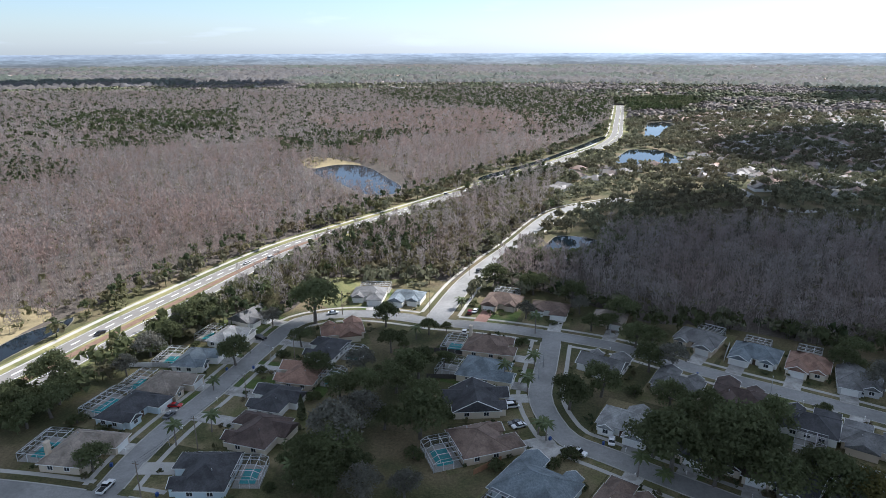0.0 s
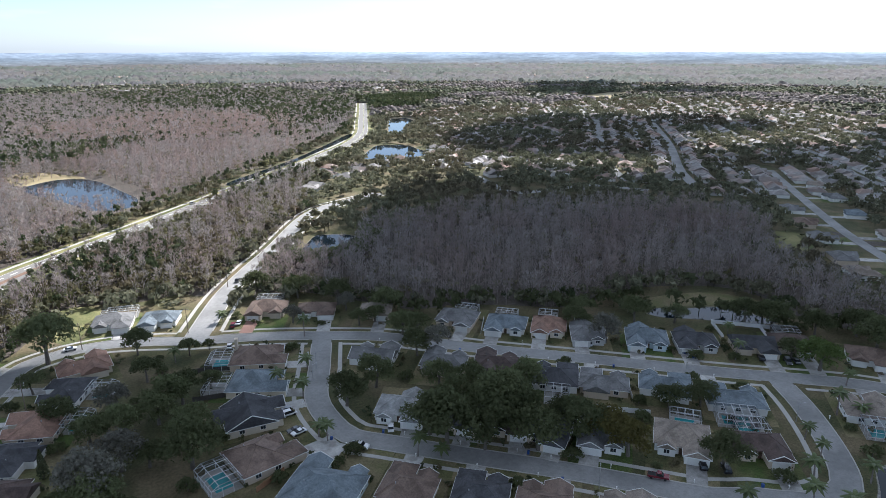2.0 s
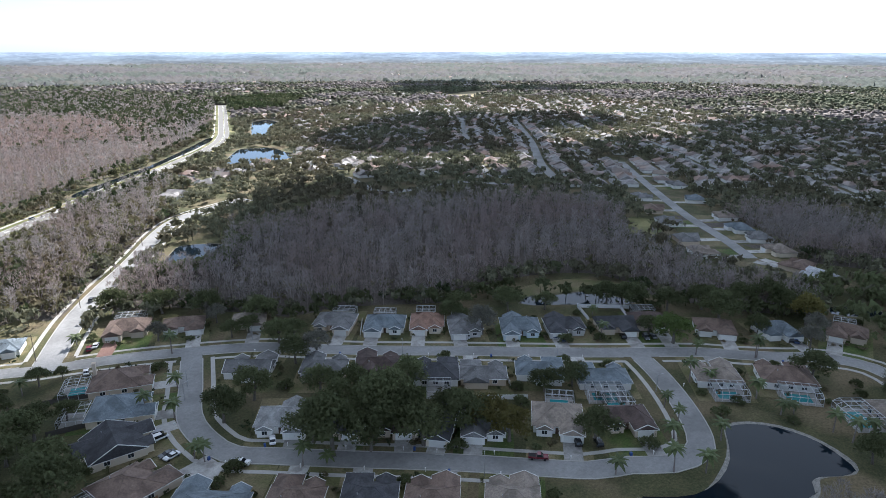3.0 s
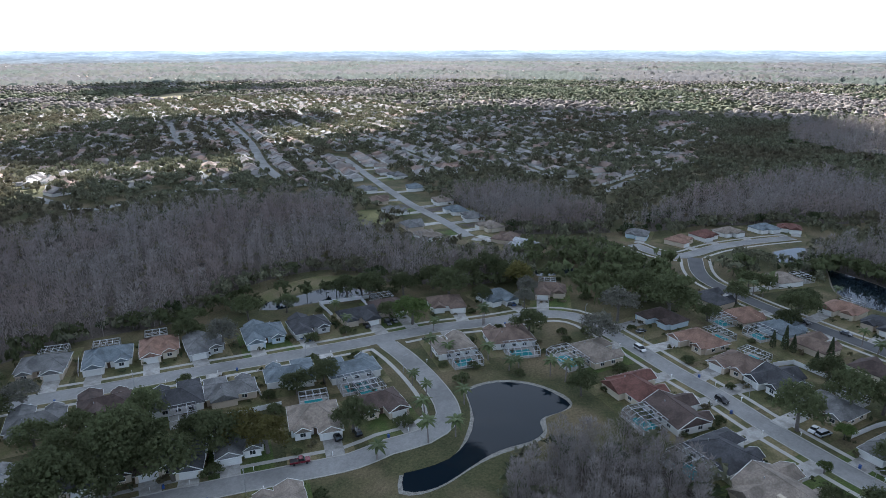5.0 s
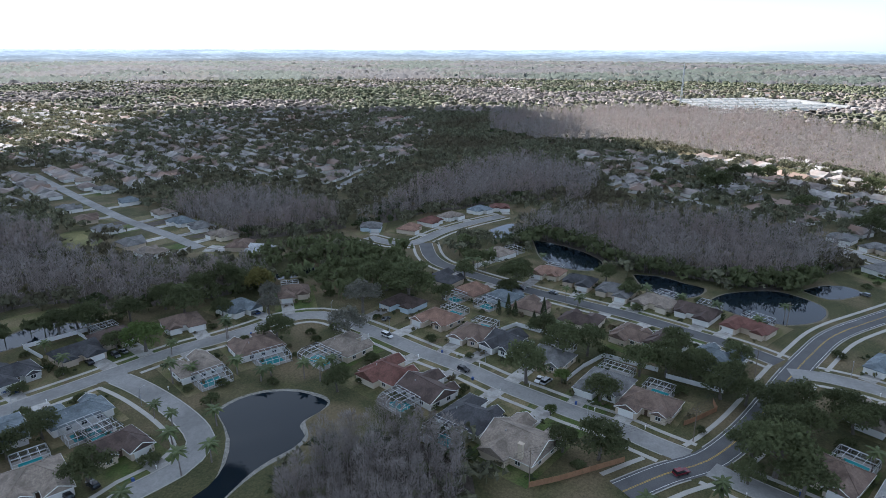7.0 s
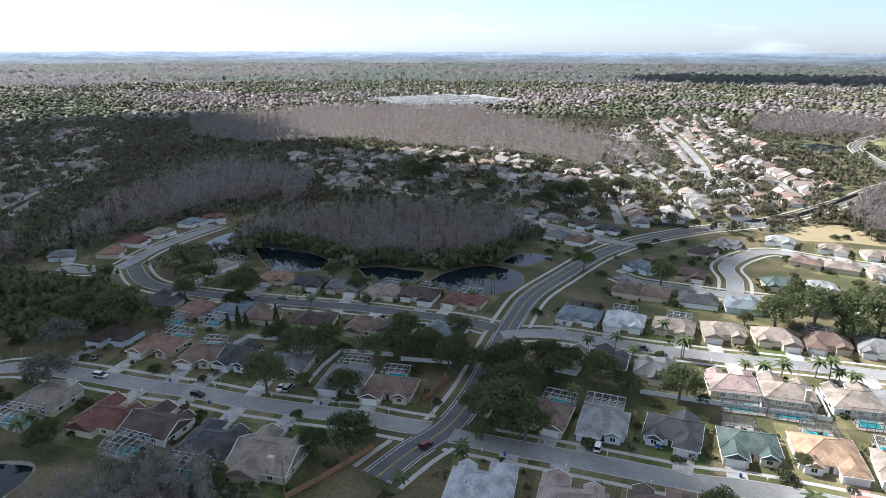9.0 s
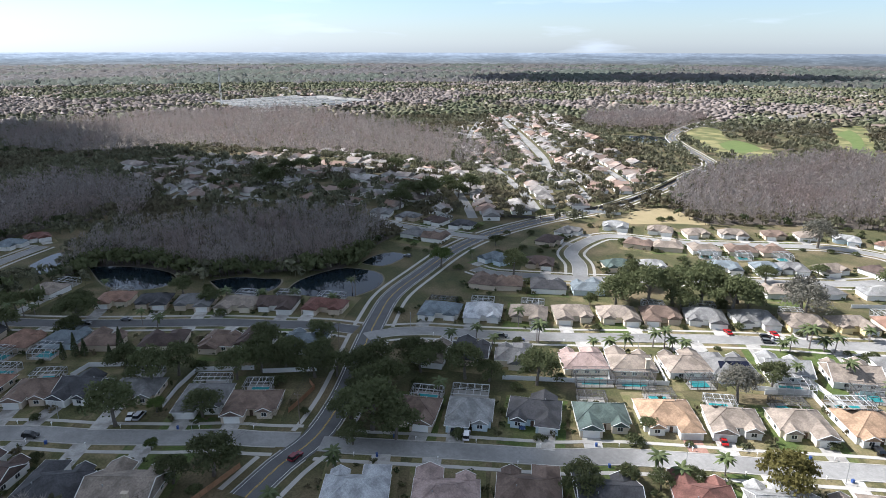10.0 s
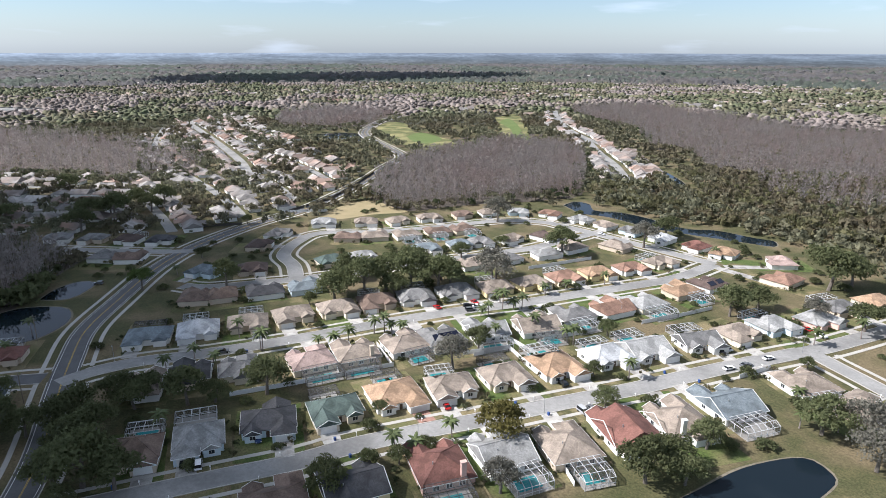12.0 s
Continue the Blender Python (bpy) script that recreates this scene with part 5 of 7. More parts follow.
# row north of the front street
house(157.8, -81.6, 13.4, 15.4, "brown", "tan", "front", 1, cage=10)
house(148.2, -95.6, 13.4, 16.3, "pale", "blue", "front", -1, cage=12, pool=False)
house(138.3, -112.9, 15.5, 15.4, "dark", "blue", "front", 1)
house(125.9, -129.3, 15.5, 15.4, "green", "cream", "front", -1, cage=9, bronze=True, pool=False)
house(116.3, -147.2, 16.3, 18.2, "orange", "white", "front", 1, cage=9, bronze=True, drive=PAVER)
house(104.1, -162.2, 15.2, 15.4, "tan", "white", "front", -1, solar=1, cage=9, bronze=False)
house(92.9, -178.5, 15.2, 16.3, "tan", "cream", "front", 1, cage=10, bronze=True)
house(81.3, -195.5, 15.5, 19.2, "orange", "white", "front", 1, solar=3, cage=12)
house(68.6, -213.1, 16.3, 16.3, "white", "white", "front", 1, cage=10)
house(58.5, -226.2, 16.3, 17.3, "pale", "white", "front", 1, gable=True, cage=10)
house(43.6, -244.5, 15.5, 14.4, "grey", "white", "front", 1, gable=True, cage=11, pool=False)
house(32.4, -261.5, 15.5, 14.4, "tan", "cream", "front", -1)
house(22.4, -278.2, 15.5, 15.4, "pale", "blue", "front", 1, solar=2, cage=9)
house(7.1, -294.8, 15.5, 14.4, "pale", "pink", "front", 1)
house(0.3, -314.8, 15.5, 14.4, "grey", "tan", "front", 1, cage=10)
# row south of the front street
house(132.7, -51.2, 16.3, 17.3, "white", "white", "front", -1)
house(120.2, -70.7, 16.3, 16.3, "pink", "pink", "front", 1)
house(111.5, -90.4, 15.8, 15.4, "brown", "tan", "front", -1)
house(99.0, -105.7, 15.5, 16.3, "dark", "yellow", "front", 1, gable=True)
house(85.1, -125.4, 14.5, 19.2, "red", "pink", "front", 1, cage=12, bronze=True, chimney=True)
house(73.9, -139.8, 14.5, 18.2, "pale", "white", "front", -1, gable=True, cage=11)
house(59.9, -153.1, 14.6, 18.2, "tan", "tan", "front", -1, cage=9)
house(48.3, -170.4, 15.5, 19.2, "red", "white", "front", 1, gable=True)
house(36.7, -184.2, 15.5, 19.2, "tan", "white", "front", -1, chimney=True)
house(26.3, -202.9, 15.5, 18.2, "blue", "white", "front", 1, gable=True, cage=12, pool=False)
house(6.7, -231.1, 15.5, 16.3, "tan", "white", "front", 1, cage=9, pool=False)
house(-12.2, -224.5, 15.5, 15.4, "tan", "tan", "spur", 1)
# between the collector road and the bend
house(246.3, -166.5, 13.0, 14.4, "brown", "tan", "bend", 1)
house(238.9, -175.0, 13.0, 13.4, "brown", "tan", "bend", -1)
house(226.3, -189.3, 16.2, 14.4, "dark", "white", "bend", 1)
house(215.1, -203.9, 14.6, 13.4, "blue", "blue", "bend", -1)
house(272.6, -191.2, 15.5, 13.4, "blue", "blue", "bend", -1)
house(255.4, -207.0, 14.6, 13.4, "umber", "tan", "bend", 1)
house(285.7, -238.4, 14.6, 12.5, "umber", "tan", "link", 1)
house(294.8, -260.7, 14.6, 12.5, "grey", "white", "link", 1)
house(230.8, -239.5, 14.9, 13.4, "green", "cream", "bend", 1)
house(222.0, -253.9, 14.9, 13.4, "pale", "cream", "bend", -1)
house(255.2, -280.2, 15.5, 12.5, "brown", "tan", "link", 1)
house(243.2, -290.3, 15.5, 12.5, "tan", "tan", "link", -1)
house(229.2, -303.9, 15.5, 13.4, "tan", "white", "link", 1, cage=9)
house(217.2, -319.9, 15.4, 13.4, "brown", "cream", "link", 1, cage=8)
house(207.8, -333.6, 14.6, 13.4, "brown", "cream", "link", -1, cage=8)
house(201.5, -285.5, 15.5, 13.4, "blue", "white", "bend", 1, cage=8)
house(189.8, -302.8, 13.0, 13.4, "blue", "white", "bend", -1)
house(289.6, -294.9, 15.5, 13.4, "pale", "white", "link", 1, solar=1)
house(268.0, -311.6, 14.6, 12.5, "tan", "white", "link", 1)
house(252.8, -326.4, 14.6, 12.5, "tan", "cream", "link", -1)
house(240.1, -344.2, 15.5, 12.5, "tan", "white", "link", 1)
house(226.4, -364.1, 13.0, 12.5, "brown", "tan", "link", -1)
house(182.5, -314.2, 13.0, 12.5, "grey", "white", "bend", 1)
house(171.1, -330.7, 14.6, 12.5, "tan", "white", "bend", -1)
house(157.4, -347.9, 14.6, 12.5, "umber", "white", "link", -1)
house(167.0, -278.1, 14.6, 12.5, "tan", "white", "bend", -1)
house(156.1, -295.3, 15.5, 12.5, "grey", "white", "bend", 1)
house(142.5, -316.2, 15.5, 12.5, "pale", "white", "bend", -1)
house(135.1, -334.5, 15.5, 12.5, "tan", "white", "bend", -1)
house(114.1, -352.1, 16.3, 13.4, "tan", "tan", "link", 1)
house(214.1, -379.0, 13.8, 11.5, "tan", "white", "link", -1)
house(198.2, -391.5, 13.8, 11.5, "pale", "blue", "link", 1)
house(177.9, -398.5, 14.6, 11.5, "terra", "white", "link", 1)
house(154.2, -396.4, 14.6, 12.5, "pale", "white", "link", -1)
house(136.8, -392.0, 13.8, 11.5, "tan", "white", "link", 1)
house(118.2, -387.0, 13.8, 11.5, "grey", "blue", "link", 1)
house(97.4, -381.3, 13.8, 12.5, "white", "white", "link", 1)
house(76.3, -375.6, 13.0, 13.4, "red", "white", "link", 1)
house(59.8, -371.2, 13.0, 14.4, "orange", "white", "palms", -1)
house(32.2, -370.9, 14.6, 13.4, "pink", "white", "palms", 1)
house(27.2, -341.8, 15.5, 14.4, "terra", "cream", "palms", 1)
house(-12.8, -331.9, 15.5, 14.4, "orange", "cream", "front", 1)
# the street beyond the cypress wood
house(348.8, 259.2, 15.0, 13.4, "grey", "white", "far_a", -1)
house(324.9, 226.2, 15.0, 13.4, "grey", "tan", "far_a", 1)
house(310.9, 206.1, 15.0, 13.4, "tan", "white", "far_a", -1)
house(369.5, 287.0, 15.0, 13.4, "brown", "tan", "far_a", 1)
house(393.0, 318.4, 15.0, 13.4, "grey", "white", "far_a", -1)
house(391.8, 248.3, 15.0, 13.4, "tan", "white", "far_a", 1)
house(372.0, 223.7, 15.0, 13.4, "blue", "white", "far_a", -1)
house(363.1, 206.0, 15.0, 13.4, "grey", "white", "far_a", 1)
house(347.9, 184.0, 15.0, 13.4, "tan", "cream", "far_a", -1)
house(330.4, 164.0, 15.0, 13.4, "brown", "tan", "far_a", 1)
house(322.5, 149.8, 15.0, 13.4, "white", "white", "far_a", -1)
house(419.8, 291.5, 15.0, 13.4, "blue", "white", "far_a", 1)
house(452.9, 332.3, 15.0, 13.4, "grey", "white", "far_a", -1)
house(482.8, 373.1, 15.0, 13.4, "tan", "white", "far_a", 1)
# beyond the collector road
house(325.8, -183.7, 13.5, 13.4, "brown", "white", "west_woods", -1, gable=True)
house(338.8, -176.5, 13.5, 12.5, "grey", "white", "west_woods", 1)
house(396.3, -180.3, 14.6, 12.5, "grey", "white", "west_woods", 1)
house(377.5, -191.7, 14.6, 12.5, "grey", "tan", "west_woods", -1)
house(358.8, -202.0, 14.6, 12.5, "umber", "white", "west_woods", 1, cage=8)
house(341.4, -212.2, 14.6, 12.5, "dark", "white", "west_woods", -1)

# ---- trees of the gardens ----
def tree_template(name, leaves, h, rad, size, leaf, seed, label, category, group, low=0.0):
    """Trunk, limbs and a crown of leaf sprays in uneven lobes; low: how far the crown reaches down the trunk."""
    r = np.random.default_rng(seed)
    t = tagged(put(name, None, None, pose(0, 0, -400)), label, category, group)
    lean = r.normal(size=2) * 0.4
    part("trunk", Shape().tube([(0, 0, 0), (lean[0] * 0.4, lean[1] * 0.4, h * 0.25), (lean[0], lean[1], h * 0.55)], [0.42, 0.3, 0.2], 7), BARK, t)
    for k in range(0 if low else 4):
        a = 1.57 * k + r.random()
        b = Vector((lean[0] * 0.6, lean[1] * 0.6, h * (0.28 + 0.04 * k)))
        e = b + Vector((math.cos(a) * rad * 0.55, math.sin(a) * rad * 0.55, h * 0.24))
        part("limb", Shape().tube([b, (b + e) / 2 + Vector((0, 0, 0.3)), e], [0.14, 0.1, 0.05], 5), BARK, t)
    q, lobes = [], []
    for k in range(19):
        a, rr = 2.4 * k + r.random(), rad * 0.76 * math.sqrt((k + 0.4) / 19)
        up = h * (0.72 - (0.42 + 0.3 * low) * (rr / rad) ** 2 - 0.12 * low + 0.16 * (r.random() - 0.4))
        lobes.append((np.array([math.cos(a) * rr, math.sin(a) * rr, up]), rad * (0.22 + 0.22 * r.random())))
    area = np.array([l[1] ** 2 for l in lobes])
    for i in r.choice(19, leaves, p=area / area.sum()):
        c0, lr = lobes[i]
        d = r.normal(size=3)
        d /= np.linalg.norm(d)
        if d[2] < -0.3:
            d[2] *= -0.7
        q.append(leaf_spray(c0 + d * lr * (0.45 + 0.68 * r.random()) * [1, 1, 0.85], d + 0.6 * r.normal(size=3), size * (0.5 + 0.9 * r.random()), r))
    v, f = as_mesh(q)
    put("crown", big_mesh("crown", v, f, leaf), t)
    return t


OAKS = [tree_template("oak_tree", 3000, 9.5, 5.4, 0.29, LEAF, 60 + k, "spreading dark green live oak in a garden", "tree", "oaks") for k in range(4)]
GREENS = [tree_template("broadleaf_tree", 2800, 8.5, 4.8, 0.27, LEAFGREEN, 70 + k, "rounded bright green tree in a front garden", "tree", "green trees") for k in range(2)]
OCHRES = [tree_template("broadleaf_tree", 2800, 8.5, 4.8, 0.27, LEAFYELLOW, 75 + k, "rounded ochre-green tree in a garden", "tree", "ochre trees") for k in range(2)]
GREYS = [tree_template("mossy_oak", 2800, 10.0, 5.2, 0.25, LEAFGREY, 80 + k, "grey half-bare oak hung with moss", "tree", "mossy oaks") for k in range(2)]
CONES = [tagged(put("italian_cypress", None, None, pose(0, 0, -400)), "tall dark conical cypress in a back garden", "tree", "cypresses")]
part("trunk", Shape().tube([(0, 0, 0), (0, 0, 3.0)], [0.22, 0.15], 7), BARK, CONES[0])
rc = np.random.default_rng(88)
cone = []
for i in range(900):
    u, a = rc.random() ** 0.8, rc.random() * 6.283
    wide = 1.75 * (1 - u) ** 0.8 * min(1, 6 * u + 0.4) * (0.75 + 0.35 * rc.random())
    cone.append(leaf_spray(np.array([math.cos(a) * wide, math.sin(a) * wide, 0.5 + 9.5 * u]), np.array([math.cos(a), math.sin(a), 0.5]) + 0.6 * rc.normal(size=3), 0.3, rc))
put("crown", big_mesh("crown", *as_mesh(cone), PINE), CONES[0])
SMALLS = [tree_template("small_tree", 700, 6.2, 5.2, 0.52, LEAF, 84 + k, "low bushy evergreen tree between gardens", "tree", "small trees", 1.0) for k in range(4)]
TREES, tree_no = [], 0


def tree(x, y, r, kind=OAKS):
    """A tree of crown radius r; base under the crown."""
    global tree_no
    tree_no += 1
    rr = random.Random(tree_no)
    s = r / 5.2
    copy_thing(kind[tree_no % len(kind)], pose(x, y, 0, 0, 0, rr.random() * 360) @ Matrix.Diagonal((s, s, s * rr.uniform(0.85, 1.12), 1)))
    TREES.append((x, y, r))


def trees(pts, r, kind=OAKS):
    for i, (x, y) in enumerate(pts):
        tree(x, y, r * (0.88 + 0.24 * ((i * 37) % 10) / 10), kind)


for x, y, r in ((-54, 251, 11.1), (-76, 213, 6.2), (-55, 228, 5.2), (-101, 242, 9.6), (-130, 193, 8.3), (-133, 177, 6.1), (-123, 178, 6.8), (-24, 247, 5.7), (-31, 142, 6.9), (-24, 147, 5.4), (-36, 144, 6.2), (-26, 188, 6.6), (-13, 200, 7.3), (-7, 166, 8.6), (-18, 171, 5.7), (-96, 151, 5.1), (-127, 172, 5.6), (40, 182, 6.9), (52, 190, 6.8), (73, 207, 6.3), (59, 157, 7.9), (72, 168, 7.2), (82, 155, 10.1), (83, 147, 8.7), (71, 144, 7.4), (99, 145, 6.7), (100, 137, 7.7), (74, 227, 6.8), (60, 242, 4.5), (75, 251, 7.3),):
    tree(x, y, r, OAKS)
for x, y, r in ((151, 216, 6.4), (72, 182, 6.6), (61, 148, 10.2), (75, 149, 9.5), (81, 175, 6.0), (96, 166, 7.1), (85, 138, 9.0), (25, 293, 7.4), (42, 283, 7.2), (57, 268, 6.9), (67, 243, 4.8), (80, 226, 6.2), (-6, 239, 4.3), (1, 241, 2.8), (0, 210, 4.2), (128, 112, 6.6), (145, 139, 5.6), (135, 142, 5.5), (183, 195, 5.4), (209, 183, 7.3), (216, 180, 6.7), (143, 208, 6.1), (168, 202, 6.3), (234, 144, 9.5), (241, 157, 6.9), (225, 163, 6.7), (216, 96, 7.0), (201, 153, 5.2), (184, 62, 5.2), (265, 142, 8.4),):
    tree(x, y, r, OAKS)
for x, y, r in ((254, 147, 7.3), (266, 134, 7.4), (238, 129, 5.2), (214, 174, 7.6), (262, 53, 12.1), (278, 67, 9.0), (299, 7, 7.1), (199, 0, 8.2), (191, -24, 6.5), (159, -21, 7.7), (221, -13, 7.9), (223, -22, 7.3), (232, -6, 6.9), (229, -54, 6.4), (224, -75, 5.8), (210, -39, 6.5), (211, -48, 7.1), (209, -56, 6.5), (198, -63, 6.8), (195, -70, 5.8), (186, -77, 7.3), (158, -67, 10.0), (161, -11, 4.8), (297, 32, 5.6), (303, -36, 5.7), (286, -45, 5.5), (270, 39, 5.2), (191, -83, 7.7), (176, -75, 6.7), (150, -71, 7.6),):
    tree(x, y, r, OAKS)
for x, y, r in ((183, -97, 6.6), (278, 10, 5.3), (290, 7, 8.2), (320, 30, 6.0), (216, -60, 5.8), (218, -49, 5.8), (203, -67, 6.3), (171, -108, 7.5), (165, -114, 5.4), (155, -127, 8.2), (192, -200, 10.1), (186, -213, 11.3), (183, -226, 11.6), (174, -233, 11.6), (161, -237, 11.5), (209, -227, 7.3), (103, -101, 5.9), (101, -115, 3.3), (95, -121, 3.5), (92, -130, 3.2), (116, -139, 3.2), (200, -192, 3.5), (113, -194, 5.6), (179, -287, 6.3), (172, -320, 4.5), (178, -82, 6.6), (170, -71, 8.1), (165, -63, 7.2), (186, -103, 6.3), (154, -59, 4.6),):
    tree(x, y, r, OAKS)
for x, y, r in ((190, -96, 6.3), (36, -151, 7.9), (32, -161, 6.6), (26, -176, 5.8), (27, -156, 5.6), (69, -199, 3.6), (58, -181, 4.6), (47, -189, 2.9), (40, -283, 8.3), (31, -298, 7.1), (7, -343, 13.1), (-2, -354, 10.0), (77, -235, 4.4), (-1, -203, 8.3), (-9, -297, 7.8), (160, -247, 7.4), (7, -246, 3.2), (135, -322, 10.2), (187, -250, 8.8), (169, -252, 9.0), (175, -222, 7.6), (199, -210, 7.7), (96, -389, 8.3), (510, -138, 12.0), (417, -228, 10.9), (405, -199, 9.3), (417, -255, 8.4), (334, -270, 4.0), (298, -208, 4.2), (251, -187, 7.4),):
    tree(x, y, r, OAKS)
for x, y, r in ((568, -180, 9.5), (547, -99, 6.3),):
    tree(x, y, r, OAKS)
for x, y, r in ((-110, 220, 6.6), (-31, 158, 8.8), (-112, 205, 4.8), (-10, 138, 4.9), (-105, 238, 6.6), (81, 206, 6.1), (59, 260, 4.7), (35, 255, 4.9), (145, 190, 7.1), (253, 114, 5.6), (224, 70, 7.9), (250, 71, 9.2), (242, 110, 5.1), (113, -176, 7.7), (143, -261, 10.4), (66, -126, 5.8), (-12, -207, 7.5), (9, -296, 5.9), (149, -268, 9.5), (-15, -191, 7.7), (201, -367, 9.6), (102, -363, 9.2),):
    tree(x, y, r, GREYS)
for x, y, r in ((202, 142, 9.1), (201, -12, 3.5), (180, -8, 2.5), (280, -161, 7.2),):
    tree(x, y, r, GREENS)
for x, y, r in ((107, 126, 8.0), (263, 123, 8.4), (105, 133, 8.7), (77, -146, 9.2),):
    tree(x, y, r, OCHRES)
trees([(467, -184), (425, -230), (569, -166), (588, -200), (531, -257), (550, -140), (435, -258), (420, -267), (430, -218)], 9)
trees([(257, 13), (257, 9), (256, 6), (247, -2), (255, -6), (409, -142), (398, -157), (-44, 176)], 4.6, CONES)
for i, (x, y, r) in enumerate(((-44, 204, 6.1), (-34, 188, 6.3), (-29, 204, 6.1), (-20, 223, 5.6), (-16, 193, 7.3), (-9, 203, 6.6), (-25, 172, 7.4), (-15, 172, 7.4), (-7, 179, 6.9), (-30, 151, 7.5), (-21, 139, 6.4), (-32, 137, 5.8), (-39, 150, 5.9), (-106, 229, 5.7), (-113, 220, 5.2), (-130, 182, 5.6), (-139, 185, 5.8), (-125, 186, 5.6), (-71, 247, 4.9), (-10, 142, 4.0))):
    if min(math.hypot(x - a, y - b) for a, b, c in TREES) > 3.5:
        tree(x, y, r, GREYS if i % 4 == 2 else OAKS)
# scattered trees between the gardens
rs = np.random.default_rng(90)
garden = [(-119, 143), (-112, 216), (-77, 268), (-23, 285), (54, 267), (111, 224), (228, 183), (271, 133), (333, 73), (335, -12), (284, -103), (393, -194), (312, -280), (266, -412), (139, -433), (31, -410), (-23, -358), (-21, -206), (27, -148), (90, -91)]
hp = np.array([(a, b) for a, b, c in HOUSES])
tp = np.array([(a, b) for a, b, c in TREES])
extra = []
for p in spread_points(garden, 9.0, rs):
    if np.hypot(*(hp - p).T).min() > 9.6 and np.hypot(*(tp - p).T).min() > 6.5 and math.hypot(*p) > 120:
        if not extra or np.hypot(*(np.array(extra) - p).T).min() > 6.5:
            extra.append(p)
for p in rs.permutation(np.array(extra))[:300]:
    tree(p[0], p[1], rs.uniform(1.5, 3.6), SMALLS)

# clipped and loose shrubs at the house fronts
SHRUB = [leafy_tree(36, 1.5, 1.0, 0.34, s, False) for s in range(4)]
sh = []
for i, (hx, hy, hr) in enumerate(HOUSES):
    rr = random.Random(i)
    for k in range(9):
        a = rr.random() * 6.283
        sh.append((hx + math.cos(a) * hr * rr.uniform(0.86, 1.2), hy + math.sin(a) * hr * rr.uniform(0.86, 1.2)))
sh = np.array(sh)
ok = np.ones(len(sh), bool)
for line, r in KEEP_OFF:
    ok &= np.sqrt(((sh[:, None] - line[None]) ** 2).sum(-1)).min(1) > r + 0.5
sh = sh[ok]
plant("shrubs", SHRUB, sh[::2], SCRUB, "loose olive-green shrubs along house walls", "shrubs", 0.5, 1.5, 91)
plant("shrubs", SHRUB, sh[1::2], PINE, "dark green clipped shrubs along house walls", "shrubs", 0.5, 1.3, 92)
# tall hedge trees along the back gardens by the woods
edge = smooth_line([(69, 264), (89, 246), (120, 241), (151, 225), (180, 221), (221, 173), (236, 165), (250, 151), (258, 137)], 7.0)
plant("undergrowth", OAK_MID, edge + rs.normal(size=edge.shape) * 3, LEAF, "dark evergreen trees at the edge of the wood", "trees", 0.6, 1.0, 93)


# dense oaks where the streets meet the woods
grove = [(307, 150), (342, 116), (363, 66), (346, 25), (319, 17), (280, 40), (262, 73), (262, 106), (271, 133)]
gp = spread_points(grove, 8.0, np.random.default_rng(94))
gp = gp[[np.hypot(*(hp - q).T).min() > 12 and nearest(*q)[0] > 15 for q in gp]]
plant("undergrowth", OAK_MID, gp, LEAF, "dense dark oaks between the houses and the woods", "trees", 0.7, 1.25, 95)
# evergreen trees that lean over the dark ponds at the foot of the woods
sr = np.random.default_rng(99)
shore = []
for pts, label in PONDS:
    if "cypresses" in label or "mirroring clouds" in label or "retention pond below" in label or "entrance" in label:
        line = smooth_line(list(pts) + [pts[0]], 2.6)
        out = line - line.mean(0)
        out /= np.linalg.norm(out, axis=1)[:, None]
        wooded = np.zeros(len(line), bool)
        for poly in WOODS[:12]:
            wooded |= inside(line + out * 14, poly)
        shore += [line[wooded] + out[wooded] * k for k in (4.5, 8.5)]
shore = np.concatenate(shore)
plant("undergrowth", OAK_MID, shore + sr.normal(size=shore.shape) * 0.8, LEAF, "dark evergreen trees leaning over the pond", "trees", 0.6, 1.15, 100)
# trees between the gardens and the highway
belt = [(-145, 172), (-148, 192), (-138, 210), (-126, 232), (-117, 250), (-107, 268), (-96, 297), (-83, 292), (-80, 271), (-91, 250), (-101, 231), (-113, 214), (-122, 196), (-124, 180), (-129, 163), (-132, 152)]
bp = spread_points(belt, 6.5, np.random.default_rng(101))
bp = bp[[np.hypot(*(hp - q).T).min() > 13 for q in bp]]
plant("undergrowth", OAK_MID, bp[::2], LEAF, "dark oaks between the gardens and the highway", "trees", 0.6, 1.2, 102)
plant("undergrowth", OAK_MID, bp[1::2], SCRUB, "olive brush between the gardens and the highway", "trees", 0.45, 0.9, 103)
# pines and brush along the highway
hr = np.random.default_rng(96)
row = np.concatenate([beside(-19 - 5 * k, -18 - 5 * k) for k in range(3)])
row = clear_points(row + hr.normal(size=row.shape) * 2.5)
row = row[row[:, 1] < 900]
plant("undergrowth", OAK_MID, row[hr.random(len(row)) < 0.75], SCRUB, "olive brush along the highway", "trees", 0.4, 0.9, 97)
plant("pines", PINES, row[hr.random(len(row)) < 0.55], PINE, "slender green pines along the highway", "pines", 0.6, 1.05, 98)


